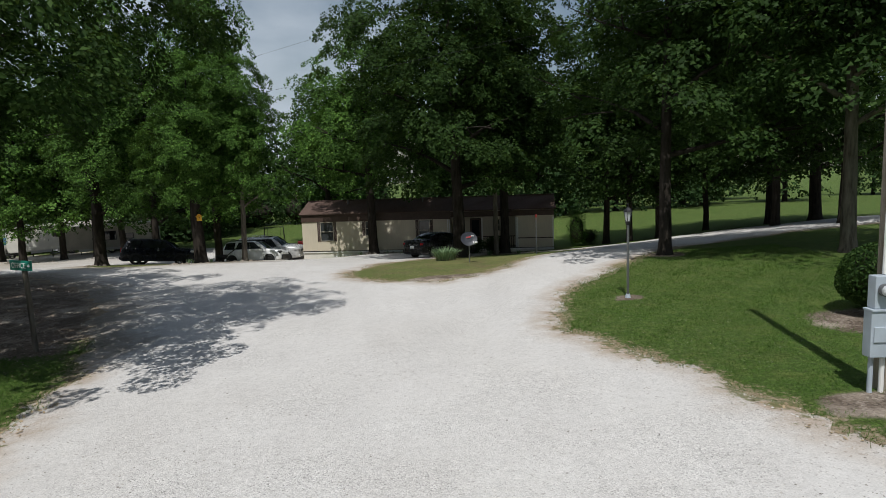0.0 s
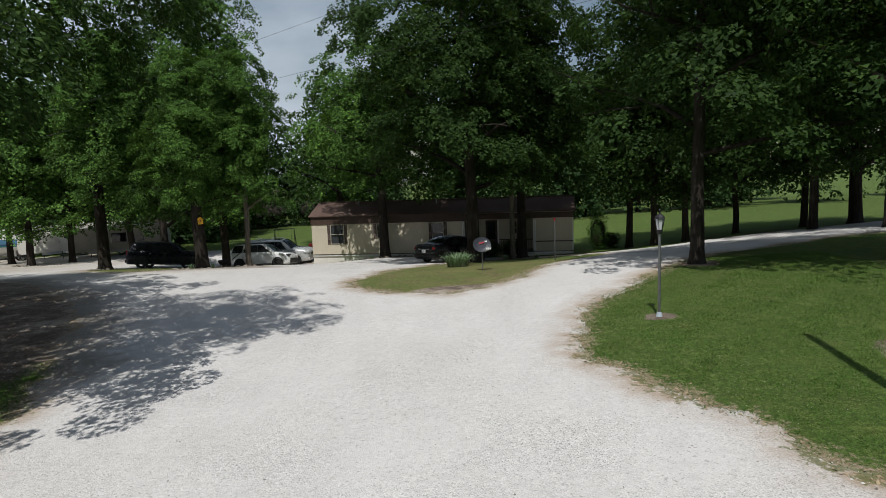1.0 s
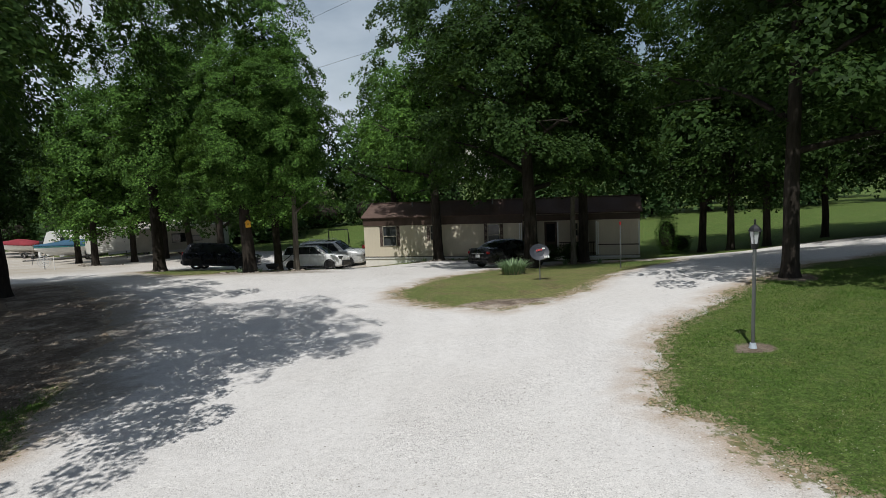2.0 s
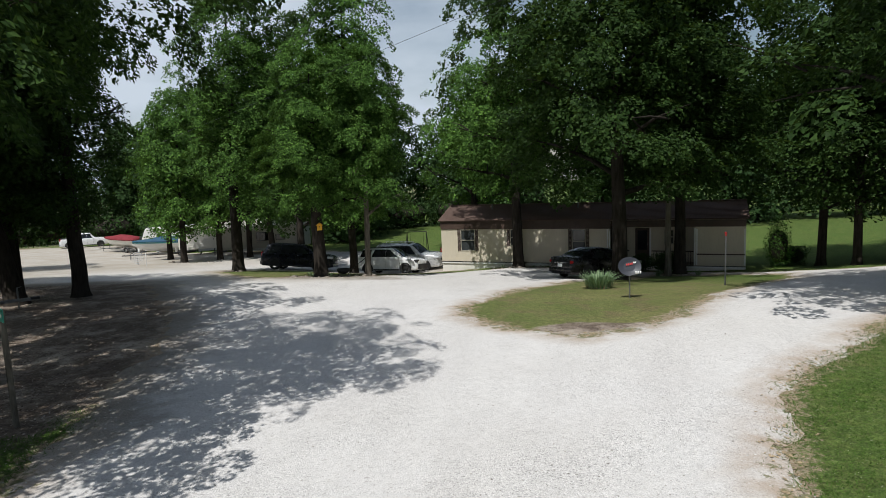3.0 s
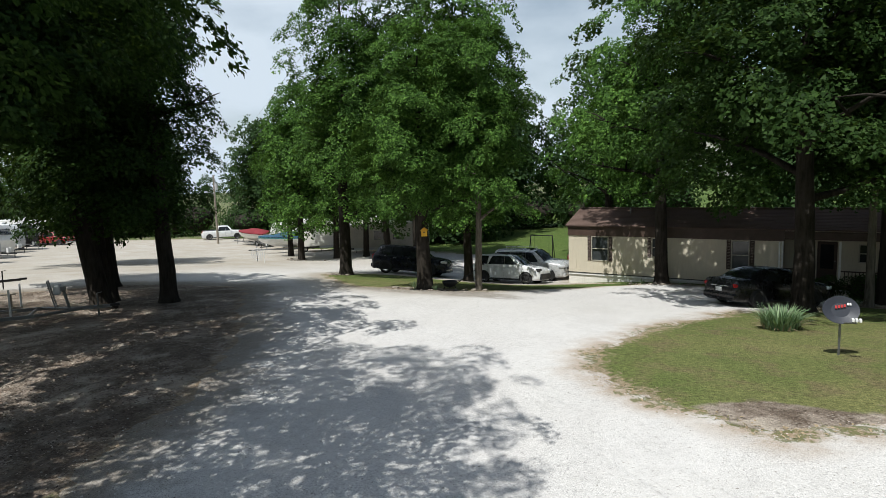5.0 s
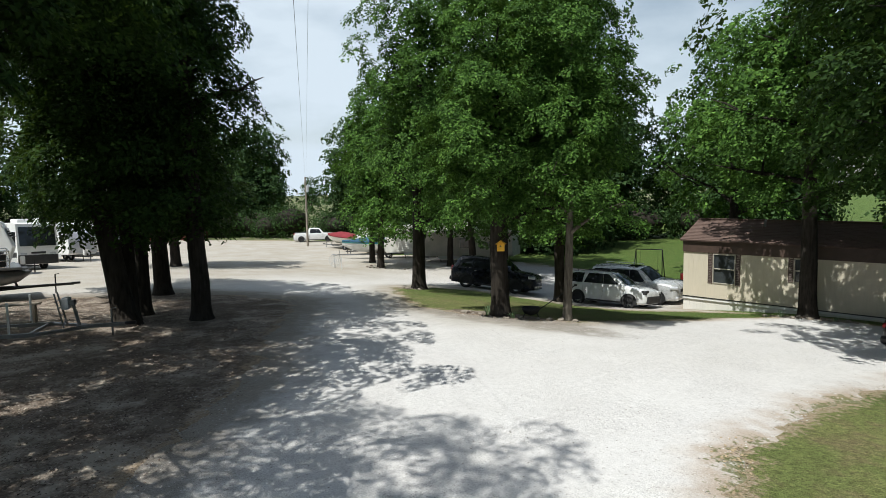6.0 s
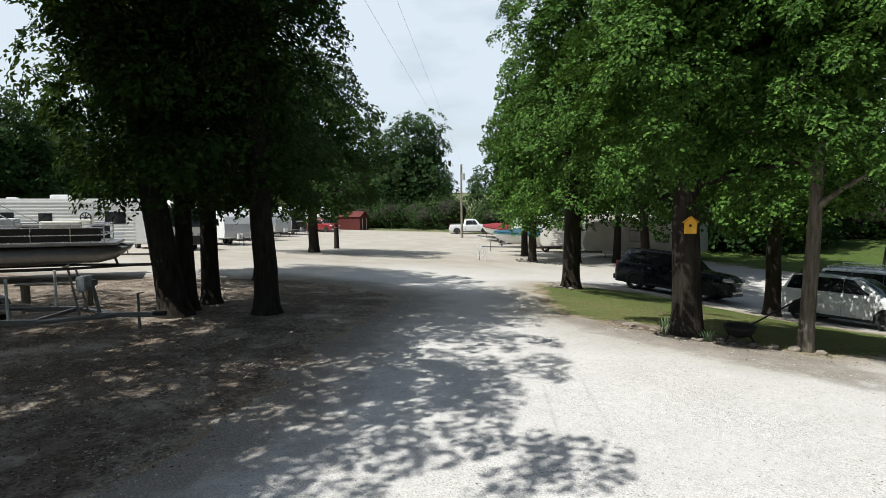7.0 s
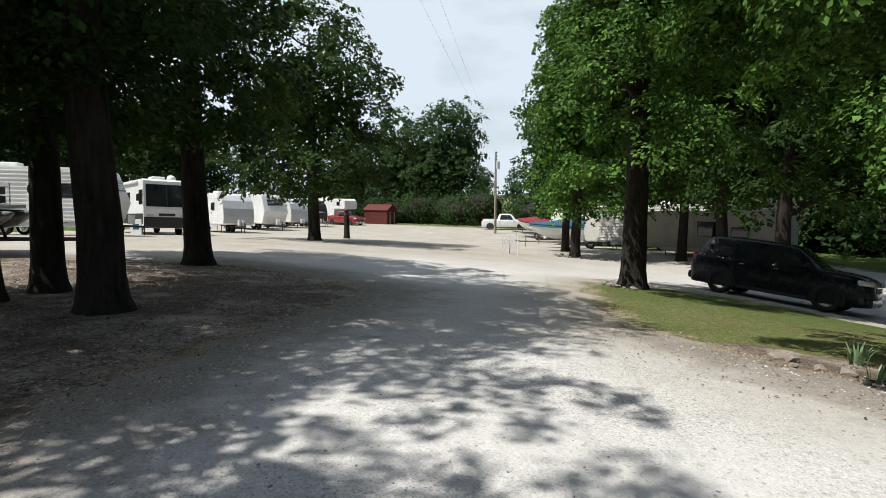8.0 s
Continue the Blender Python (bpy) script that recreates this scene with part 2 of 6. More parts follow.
WHITE = plain("white_enamel", (0.78, 0.78, 0.76), 0.35, 0, 0.07, 2)
CREAM = plain("offwhite_fibreglass", (0.70, 0.68, 0.62), 0.32, 0, 0.08, 2)
GREY = plain("grey_enamel", (0.40, 0.455, 0.51), 0.42, 0, 0.1, 3)
PALE_GREY = plain("pale_grey_fibreglass", (0.50, 0.51, 0.52), 0.35, 0, 0.1, 2)
DARK = plain("dark_plastic", (0.022, 0.022, 0.024), 0.55, 0, 0.2, 5)
RUBBER = plain("tyre_rubber", (0.020, 0.020, 0.020), 0.85, 0, 0.25, 8)
STEEL = plain("galvanised_steel", (0.22, 0.225, 0.23), 0.48, 0.8, 0.15, 5)
CHROME = plain("polished_alloy", (0.66, 0.66, 0.67), 0.22, 0.95, 0.06, 5)
RED = plain("red_paint", (0.42, 0.030, 0.028), 0.5, 0, 0.15, 3)
RED_CLOTH = plain("faded_red_canvas", (0.19, 0.016, 0.024), 0.85, 0, 0.18, 2, bump=0.3)
BLUE_CLOTH = plain("faded_blue_canvas", (0.028, 0.085, 0.145), 0.85, 0, 0.2, 2, bump=0.3)
TEAL = plain("teal_gelcoat", (0.030, 0.16, 0.17), 0.3, 0, 0.12, 2)
BARN_RED = plain("barn_red_boards", (0.11, 0.020, 0.015), 0.85, 0, 0.3, 3, bump=0.4)
YELLOW = plain("yellow_paint", (0.80, 0.42, 0.02), 0.5, 0, 0.12, 5)
SIGN_GREEN = plain("green_sign_enamel", (0.010, 0.23, 0.17), 0.45, 0, 0.1, 5)
WOOD_GREY = bark_material("weathered_post_wood", (0.16, 0.135, 0.105), (0.38, 0.335, 0.275))
STONE = plain("fieldstone", (0.25, 0.215, 0.175), 0.9, 0, 0.35, 9, bump=0.5)
AMBER = plain("amber_lens", (0.62, 0.22, 0.03), 0.2, 0, 0.1, 9)
TAIL_RED = plain("red_lens", (0.34, 0.012, 0.014), 0.18, 0, 0.1, 9)
LENS = plain("clear_lens", (0.62, 0.64, 0.66), 0.1, 0.2, 0.1, 9)
BLACK_METAL = plain("black_metal", (0.028, 0.028, 0.030), 0.4, 0.5, 0.2, 6)

# ---- building helpers ----


def part(name, bm, material, parent=None, label="", smooth=False):
    """Links a bmesh as one mesh object, under a thing where one is given."""
    me = bpy.data.meshes.new(name)
    bm.normal_update()
    bm.to_mesh(me)
    bm.free()
    for mt in (material if isinstance(material, (list, tuple)) else [material]):
        me.materials.append(mt)
    if smooth:
        me.shade_smooth()
    ob = new(name, me)
    if parent is not None:
        ob.parent = parent
    if label:
        ob["label"] = label
    return ob


def arrays(name, verts, faces, material, parent=None, smooth=False):
    """A mesh object from numpy arrays of vertices and of faces that all have the same number of corners."""
    me = bpy.data.meshes.new(name)
    nv, (nf, k) = len(verts), faces.shape
    me.vertices.add(nv)
    me.vertices.foreach_set("co", np.asarray(verts, np.float32).ravel())
    me.loops.add(nf * k)
    me.loops.foreach_set("vertex_index", faces.astype(np.int32).ravel())
    me.polygons.add(nf)
    me.polygons.foreach_set("loop_start", np.arange(0, nf * k, k, dtype=np.int32))
    me.polygons.foreach_set("loop_total", np.full(nf, k, np.int32))
    me.materials.append(material)
    me.update(calc_edges=True)
    me.validate()
    if smooth:
        me.shade_smooth()
    ob = new(name, me)
    if parent is not None:
        ob.parent = parent
    return ob


def thing(name, m, label, category, group="", kind=""):
    ob = new(name)
    ob.matrix_world = m
    return tagged(ob, label, category, group, kind)


def box(bm, size, at=(0, 0, 0), bevel=0.0, rot=None):
    """A box by its full size and its middle."""
    m = Matrix.Translation(at) @ (rot or Matrix()) @ Matrix.Diagonal((*size, 1))
    r = bmesh.ops.create_cube(bm, size=1, matrix=m)
    if bevel:
        edges = list({e for v in r["verts"] for e in v.link_edges})
        bmesh.ops.bevel(bm, geom=edges, offset=bevel, segments=2, affect="EDGES", profile=0.6)
    return bm


def rod(bm, a, b, r1, r2=None, seg=10):
    """A round bar from a to b."""
    a, b = Vector(a), Vector(b)
    d = b - a
    m = Matrix.Translation((a + b) / 2) @ d.to_track_quat("Z", "Y").to_matrix().to_4x4()
    bmesh.ops.create_cone(bm, cap_ends=True, segments=seg, radius1=r1, radius2=r1 if r2 is None else r2, depth=d.length, matrix=m)
    return bm


def ball(bm, r, at, scale=(1, 1, 1), seg=12):
    bmesh.ops.create_uvsphere(bm, u_segments=seg, v_segments=max(6, seg * 2 // 3), radius=r, matrix=Matrix.Translation(at) @ Matrix.Diagonal((*scale, 1)))
    return bm


def loft(bm, rings, cap=True, closed=True):
    """Skins rings of points, all of one length."""
    rows = [[bm.verts.new(p) for p in ring] for ring in rings]
    n = len(rows[0])
    for a, b in zip(rows, rows[1:]):
        for k in range(n if closed else n - 1):
            bm.faces.new((a[k], a[(k + 1) % n], b[(k + 1) % n], b[k]))
    if cap and closed:
        bm.faces.new(rows[0][::-1])
        bm.faces.new(rows[-1])
    bmesh.ops.recalc_face_normals(bm, faces=bm.faces)
    return bm


def prism(bm, outline, y0, y1):
    """An outline in x and z drawn out along y."""
    return loft(bm, [[(x, y0, z) for x, z in outline], [(x, y1, z) for x, z in outline]])


# ---- terrain ----
BUMPS = [(-2, 22, 0.422, 11.0), (15, 42, 0.114, 11.0), (-48, 62, -0.835, 11.0), (-48, 42, -0.038, 11.0), (-36, 24, 0.426, 11.0), (-24, 46, -0.642, 11.0), (-20, 30, -0.024, 11.0), (-8, 46, -0.418, 11.0), (-12, 30, 0.138, 11.0), (-10, 14, -0.25, 11.0), (2, 40, -0.668, 11.0), (8, 48, -0.974, 11.0), (6, 30, 0.212, 11.0), (6, 14, -0.344, 11.0), (24, 30, 0.613, 11.0), (-21.5, 38.5, 0.296, 5.0), (-13, 46, -0.315, 5.0), (-21, 45, -0.103, 5.0), (-12, 32, 0.372, 5.0), (-4, 43, 0.446, 5.0), (8.5, 23, 0.242, 5.0), (-26, 44, -0.006, 5.0), (-20.5, 24.5, 0.157, 5.0), (-88, 56, -0.75, 28.0)]


def lie(x, y):
    """The ground's height."""
    x, y = np.asarray(x, float), np.asarray(y, float)
    fx, fy = 130 * np.tanh(x / 130), 130 * np.tanh(y / 130)
    z = 0.0343 + 0.0182 * fx + (-0.0333) * fy
    for a, b, h, g in BUMPS:
        z = z + h * np.exp(-((x - a) ** 2 + (y - b) ** 2) / (2 * g * g))
    return z - 0.18 * np.exp(-((x + 16.0) / 8.0) ** 2 - ((y - 45.6) / 3.2) ** 2)


def ground_z(x, y):
    return float(lie(x, y))


def rough_line(x, y, f, seed):
    """Cheap smooth noise in the plan, about -1 to 1."""
    return (np.sin(x * f + seed) * np.cos(y * f * 1.31 + seed * 1.7) + 0.6 * np.sin(x * f * 2.3 - y * f * 1.9 + seed * 2.1) + 0.4 * np.sin(x * f * 4.7 + y * f * 5.3 + seed)) / 2.0


def inside(poly, x, y):
    """The distance in from the edge of a closed outline, negative outside."""
    best = np.full(x.shape, 1e9)
    odd = np.zeros(x.shape, bool)
    for (ax, ay), (bx, by) in zip(poly, poly[1:] + poly[:1]):
        dx, dy = bx - ax, by - ay
        u = np.clip(((x - ax) * dx + (y - ay) * dy) / (dx * dx + dy * dy), 0, 1)
        best = np.minimum(best, np.hypot(x - ax - u * dx, y - ay - u * dy))
        if dy:
            odd ^= ((ay > y) != (by > y)) & (x < (y - ay) * dx / dy + ax)
    return np.where(odd, best, -best)


YARD = [(-3.5, -14), (7.5, -14), (6.6, 2), (5.32, 7.2), (4.8, 8.7), (4.47, 10.0), (3.79, 11.55), (3.3, 12.45), (2.78, 13.35), (2.87, 14.65), (3.14, 15.9),
        (3.9, 18.0), (5.0, 19.35), (5.82, 20.5), (6.93, 21.85), (8.1, 23.6), (10.3, 25.9), (12.7, 27.0), (16.6, 29.6), (20.2, 30.1), (30, 33), (62, 37),
        (62, 42), (30, 39.5), (20.5, 37.6), (17.4, 38.7), (14.6, 39.0), (12, 38.2), (10.3, 39.4), (8.4, 40.4), (5.2, 42.4), (0, 42.8), (-6.4, 43.6),
        (-10.6, 45.6), (-10.2, 52), (-17, 54.5), (-25, 56), (-31, 57), (-38, 59), (-45, 61.5), (-52, 64), (-57, 70), (-66, 72), (-85, 66)]
LOT = [(-85, 66), (-105, 62), (-104, 50), (-84, 38), (-66, 28), (-52, 21), (-40, 13), (-36, 10), (-10, 12), (-6, 9), (-3.5, -14)]
YARD = YARD + LOT[1:-1]
ISLAND = [(0.0, 20.35), (1.2, 21.2), (2.2, 22.3), (3.2, 25.0), (4.7, 28.0), (6.0, 30.6), (8.0, 34.2), (8.6, 37.5), (6.0, 40.2), (2.8, 40.6), (1.4, 36.5), (-0.2, 35.0), (-1.1, 33.9), (-2.5, 29.7), (-3.45, 26.2), (-3.8, 24.0), (-3.1, 22.3), (-1.9, 21.4)]
STRIP = [(-23.3, 37.9), (-18.8, 33.8), (-16.2, 31.9), (-13.3, 31.3), (-11.5, 31.9), (-10.4, 33), (-9.7, 35.2), (-8.8, 38.2), (-7.6, 41), (-6.2, 42.6), (-6.3, 44.6), (-10.4, 43.8), (-12.2, 41.6), (-14.3, 41.3), (-18.5, 41.6), (-21.5, 41.2), (-23.0, 39.6)]
GROVE = [(-5.2, -14), (-5.4, 6), (-6.3, 9.8), (-6.8, 11.6), (-7.6, 13.5), (-8.3, 14.7), (-9.1, 16), (-9.9, 17.9), (-12.8, 22.2), (-16.1, 25.2), (-19.6, 28.7), (-21.6, 30.3), (-25.3, 30.1), (-28.7, 28.8), (-29, 26), (-31, 23.0), (-36, 19), (-45, 12), (-45, 0), (-30, -14)]


def gravel_depth(x, y):
    d = np.minimum(inside(YARD, x, y), np.minimum(-inside(ISLAND, x, y), np.minimum(-inside(STRIP, x, y), -inside(GROVE, x, y))))
    return d + 0.18 * rough_line(x, y, 1.7, 2.0) + 0.11 * rough_line(x, y, 6.1, 5.0)


def litter_amount(x, y):
    """Leaf litter and bare earth under the trees."""
    g = np.clip(inside(GROVE, x, y) / 1.2 + 0.15 + 0.75 * np.clip((y - 14) / 2, 0, 1), 0, 1) * np.clip((y - 12.4 + 0.10 * (x + 8)) / 1.2, 0, 1)
    patch = np.clip(1.5 - np.hypot((x - 0.25) / 1.35, (y - 21.2) / 0.75), 0, 1)
    row = np.clip(1.4 - np.hypot((x + 12.4) / 3.2, (y - 32.0) / 0.95), 0, 1)
    row2 = np.clip(1.3 - np.hypot((x + 22.6) / 1.3, (y - 38.7) / 1.0), 0, 1)
    boats = np.clip(1.5 - np.hypot((x + 37) / 7.0, (y - 49.6) / 2.6), 0, 1)
    lamp = np.clip(1.5 - np.hypot((x - 5.05) / 0.42, (y - 16.1) / 0.34), 0, 1)
    bush = np.clip(1.5 - np.hypot((x - 9.4) / 1.5, (y - 12.7) / 1.2), 0, 1)
    mast = np.clip(1.5 - np.hypot((x - 6.1) / 0.75, (y - 8.5) / 0.55), 0, 1)
    garden = np.clip(1.5 - np.hypot((x + 4.9) / 1.5, (y - 43.4) / 0.8), 0, 1) + np.clip(1.4 - np.hypot((x - 3.6) / 3.5, (y - 40.6) / 1.6), 0, 1)
    edge = np.clip(1 - np.abs(gravel_depth(x, y)) / 0.35, 0, 1) * 0.62
    oak = np.clip(1.4 - np.hypot(x - 8.35, y - 22.7) / 0.8, 0, 1)
    far = np.clip((-x - 62) / 10, 0, 1) * 0.45
    return np.clip(np.maximum.reduce([g, patch, row, row2, boats, lamp, bush, mast, garden, edge, oak, far]), 0, 1)


def set_attribute(ob, name, values):
    a = ob.data.attributes.new(name, "FLOAT", "POINT")
    a.data.foreach_set("value", np.asarray(values, np.float32))


def spaced(lo, hi, fine, coarse_lo, coarse_hi):
    """Coordinates that are close together in the middle and wider towards the ends."""
    out = list(np.arange(lo, hi, fine))
    step, v = fine, lo
    left = []
    while v > coarse_lo:
        step *= 1.16
        v -= step
        left.append(v)
    step, v = fine, hi
    right = []
    while v < coarse_hi:
        right.append(v)
        step *= 1.16
        v += step
    return np.array(left[::-1] + out + right + [coarse_hi])


def sheet(name, xs, ys, height, material, keep=None):
    X, Y = np.meshgrid(xs, ys)
    x, y = X.ravel(), Y.ravel()
    z = height(x, y)
    nx, ny = len(xs), len(ys)
    a = (np.arange(ny - 1)[:, None] * nx + np.arange(nx - 1)[None, :]).ravel()
    faces = np.stack([a, a + 1, a + nx + 1, a + nx], 1)
    used = np.arange(len(x))
    if keep is not None:
        ok = keep(x, y)
        faces = faces[ok[faces].any(axis=1)]
        used = np.unique(faces)
        back = np.full(len(x), -1)
        back[used] = np.arange(len(used))
        faces = back[faces]
    ob = arrays(name, np.stack([x, y, z], 1)[used], faces, material, smooth=True)
    return ob, x[used], y[used]


ground, gx, gy = sheet("ground", spaced(-30, 16, 0.4, -900, 900), spaced(2, 48, 0.4, -500, 1200), lambda x, y: lie(x, y) + 0.015 * rough_line(x, y, 2.2, 1.0), GROUND)
set_attribute(ground, "litter", litter_amount(gx, gy))
set_attribute(ground, "dry", np.clip(1.2 * np.exp(-(((gx - 1) / 6) ** 2 + ((gy - 27) / 8) ** 2)) + 0.9 * np.exp(-(((gx + 15) / 7) ** 2 + ((gy - 35) / 5) ** 2)) + 0.15, 0, 1))
set_attribute(ground, "gravelly", np.clip(1.0 + gravel_depth(gx, gy) / 0.8, 0, 1) * (inside(GROVE, gx, gy) < 0.5) * np.clip(np.hypot((gx - 0.25) / 1.6, (gy - 21.2) / 0.95) - 0.4, 0, 1))
tagged(ground, "mown lawn with bare earth and leaf litter under the trees", "ground", kind="structure")


def road_height(x, y):
    d = gravel_depth(x, y)
    return lie(x, y) + np.clip(d / 0.45, -1.6, 1.0) * 0.028 + 0.012 * rough_line(x, y, 1.1, 3.0) + 0.005


road, rx_, ry_ = sheet("road", spaced(-26, 12, 0.28, -108, 66), spaced(1, 46, 0.28, -14, 76), road_height, GRAVEL, lambda x, y: gravel_depth(x, y) > -0.35)
set_attribute(road, "edge", np.clip(1.1 - gravel_depth(rx_, ry_) / 0.8, 0, 1) * np.clip(0.8 + 0.6 * rough_line(rx_, ry_, 0.8, 9.0), 0, 1))
strip_litter = np.clip(1.35 - np.hypot((rx_ + 12.2) / 4.5, (ry_ - 31.5) / 1.5), 0, 0.72)
set_attribute(road, "litter", np.maximum(strip_litter, np.clip((inside(GROVE, rx_, ry_) + 2.7) / 3.0, 0, 1) * np.clip((ry_ - 11.5) / 2.0, 0, 1)))
earthy = np.maximum(np.clip((ry_ - 31) / 10, 0, 1) * np.clip((-rx_ - 22) / 12, 0, 1), np.clip(1.25 - np.abs(gravel_depth(rx_, ry_)) / 2.2, 0, 1) * np.clip((-7.5 - rx_) / 2.5, 0, 1) * np.clip((ry_ - 27) / 2, 0, 1))
set_attribute(road, "earthy", np.maximum(earthy, np.clip((-rx_ - 27) / 8, 0, 1)))
tagged(road, "pale crushed limestone gravel drive with earthy edges", "road", kind="structure")

# ---- trees ----


def tube(points, radii, seg=8):
    """Vertices and quads of a bent tapering tube."""
    vs, fs = [], []
    for k, (p, r) in enumerate(zip(points, radii)):
        d = (points[min(k + 1, len(points) - 1)] - points[max(k - 1, 0)]).normalized()
        u = d.orthogonal().normalized() if abs(d.z) < 0.9 else Vector((1, 0, 0))
        u = (u - d * u.dot(d)).normalized()
        w = d.cross(u)
        for s in range(seg):
            a = 2 * math.pi * s / seg
            vs.append(p + (u * math.cos(a) + w * math.sin(a)) * r)
    for k in range(len(points) - 1):
        for s in range(seg):
            t = (s + 1) % seg
            fs.append((k * seg + s, k * seg + t, (k + 1) * seg + t, (k + 1) * seg + s))
    return vs, fs


def wood_mesh(parent, rng, height, r0, clear, spread, bark, limbs=9, lean=0.02, detail=True, tilt=None):
    """A trunk with root flare and limbs, as one mesh; returns the limbs' ends."""
    V, F = [], []

    def add(vs, fs):
        o = len(V)
        V.extend(vs)
        F.extend(tuple(i + o for i in f) for f in fs)

    lx, ly = tilt or (rng.uniform(-lean, lean), rng.uniform(-lean, lean))
    pts, rad = [Vector((0, 0, -0.25))], [r0 * 1.65]
    for k, z in enumerate([0.02, 0.18, 0.5, 1.2, 2.4, height * 0.35, height * 0.55, height * 0.75, height * 0.9]):
        wob = 0.04 * min(z, 4)
        pts.append(Vector((lx * z + rng.uniform(-wob, wob) * 0.5, ly * z + rng.uniform(-wob, wob) * 0.5, z)))
        rad.append(r0 * (1.42, 1.2, 1.06, 1.0, 0.93, 0.74, 0.5, 0.28, 0.08)[k])
    add(*tube(pts, rad, 12 if detail else 7))
    ends = []
    for k in range(limbs):
        z = clear + (height * 0.82 - clear) * (k / max(1, limbs - 1)) ** 1.1
        base = Vector((lx * z, ly * z, z))
        a = k * 2.4 + rng.uniform(-0.5, 0.5)
        f = 1.0 - 0.62 * (k / limbs)
        ln = spread * f * rng.uniform(0.72, 1.0)
        rise = ln * rng.uniform(0.18, 0.62)
        p = [base]
        for s in (0.3, 0.65, 1.0):
            p.append(base + Vector((math.cos(a + s * 0.25) * ln * s, math.sin(a + s * 0.25) * ln * s, rise * s ** 0.8 + rng.uniform(-0.1, 0.1))))
        rr = r0 * 0.42 * f + 0.015
        add(*tube(p, [rr, rr * 0.7, rr * 0.42, 0.012], 6 if detail else 4))
        ends.append(p[-1])
        if detail:
            for s in (0.45, 0.75):
                q = base.lerp(p[-1], s)
                b = a + rng.choice((-1, 1)) * rng.uniform(0.6, 1.1)
                q2 = q + Vector((math.cos(b) * ln * 0.4, math.sin(b) * ln * 0.4, ln * rng.uniform(-0.05, 0.3)))
                add(*tube([q, q.lerp(q2, 0.5) + Vector((0, 0, 0.08)), q2], [rr * 0.4, rr * 0.28, 0.01], 5))
                ends.append(q2)
    return arrays("trunk", np.array([tuple(v) for v in V]), np.array(F), bark, parent, smooth=True), ends


def crown_mesh(parent, seed, height, bottom, spread, leaves, clumps, size, leaf, ends=(), shape=1.0, core=0.12):
    """A crown of leaves on sprays of twigs that face outwards and up, over an uneven lobed envelope with gaps; core: the share of leaves inside it."""
    r = np.random.default_rng(seed)
    tall = height - bottom
    ph = r.uniform(0, 2 * np.pi, 8)

    def envelope(th, u):
        lower = 0.55 + 0.45 * np.sqrt(np.clip(1 - ((0.36 - u) / 0.36) ** 2, 0, 1))
        upper = np.sqrt(np.clip(1 - (np.abs(u - 0.36) / 0.67) ** (2.6 / shape), 0.02, 1))
        lobes = 1 + 0.15 * np.sin(3 * th + ph[0] + 3 * u) + 0.12 * np.sin(5 * th + ph[1] - 6 * u) + 0.13 * np.sin(2 * th + 9 * u + ph[2]) + 0.07 * np.sin(7 * th + 14 * u + ph[3])
        return np.where(u < 0.36, lower, upper) * lobes

    m = clumps * 4
    th, u, q = r.uniform(0, 2 * np.pi, m), r.random(m) ** 0.92, np.sqrt(r.uniform(0.16, 1.0, m))
    holes = np.sin(4 * th + 11 * u + ph[4]) + np.sin(6 * th - 17 * u + ph[5]) + np.sin(2 * th + 23 * u + ph[6])
    keep = np.flatnonzero(r.random(m) < np.clip(0.75 + 0.55 * holes, 0.06, 1.0) * (0.35 + 0.65 * envelope(th, u) / 1.2))[:clumps]
    th, u, q = th[keep], u[keep], q[keep]
    rad = spread * envelope(th, u) * q
    c = np.stack([np.cos(th) * rad, np.sin(th) * rad, bottom + u * tall], 1)
    if len(ends):
        e = np.array([(p.x, p.y, min(p.z, height - 0.3)) for p in ends])
        c = np.concatenate([c, e])
    out = c * np.array([1, 1, 0])
    out /= np.linalg.norm(out, axis=1)[:, None] + 1e-6
    k = len(c)
    face = out * r.uniform(0.35, 1.0, (k, 1)) + np.array([0, 0, 0.8]) + r.normal(0, 0.22, (k, 3))
    face /= np.linalg.norm(face, axis=1)[:, None]
    t1 = np.cross(face, r.normal(0, 1, (k, 3)))
    t1 /= np.linalg.norm(t1, axis=1)[:, None] + 1e-9
    t2 = np.cross(face, t1)
    wide = r.uniform(0.55, 1.35, k) * math.sqrt(1.35 * 2 * math.pi * spread * 0.8 * tall / (math.pi * clumps))
    share = wide ** 2 / (wide ** 2).sum()
    w = r.choice(k, leaves, p=share)
    twigs = r.integers(5, 9, k)[w]
    a = (r.integers(0, 9, leaves) % twigs) / twigs * 2 * np.pi + r.normal(0, 0.24, leaves)
    rho = np.sqrt(r.uniform(0.02, 1.15, leaves))
    along = t1[w] * np.cos(a)[:, None] + t2[w] * np.sin(a)[:, None]
    p = c[w] + (along * rho[:, None] + face[w] * (r.normal(0, 0.12, leaves) - 0.34 * rho ** 2)[:, None]) * wide[w][:, None]
    n = face[w] + along * 0.35 + r.normal(0, 0.42, (leaves, 3))
    s = size * r.uniform(0.6, 1.25, leaves)[:, None]
    inner = int(leaves * core)
    g = r.normal(0, 1, (inner, 3))
    g *= (0.62 * r.uniform(0.05, 1.0, inner) ** 0.4 / np.linalg.norm(g, axis=1))[:, None]
    p[:inner] = g * np.array([spread, spread, tall / 2]) + np.array([0, 0, bottom + tall * 0.46])
    s[:inner] *= 1.6
    n /= np.linalg.norm(n, axis=1)[:, None]
    t = along + r.normal(0, 0.5, (leaves, 3))
    t -= n * (t * n).sum(1)[:, None]
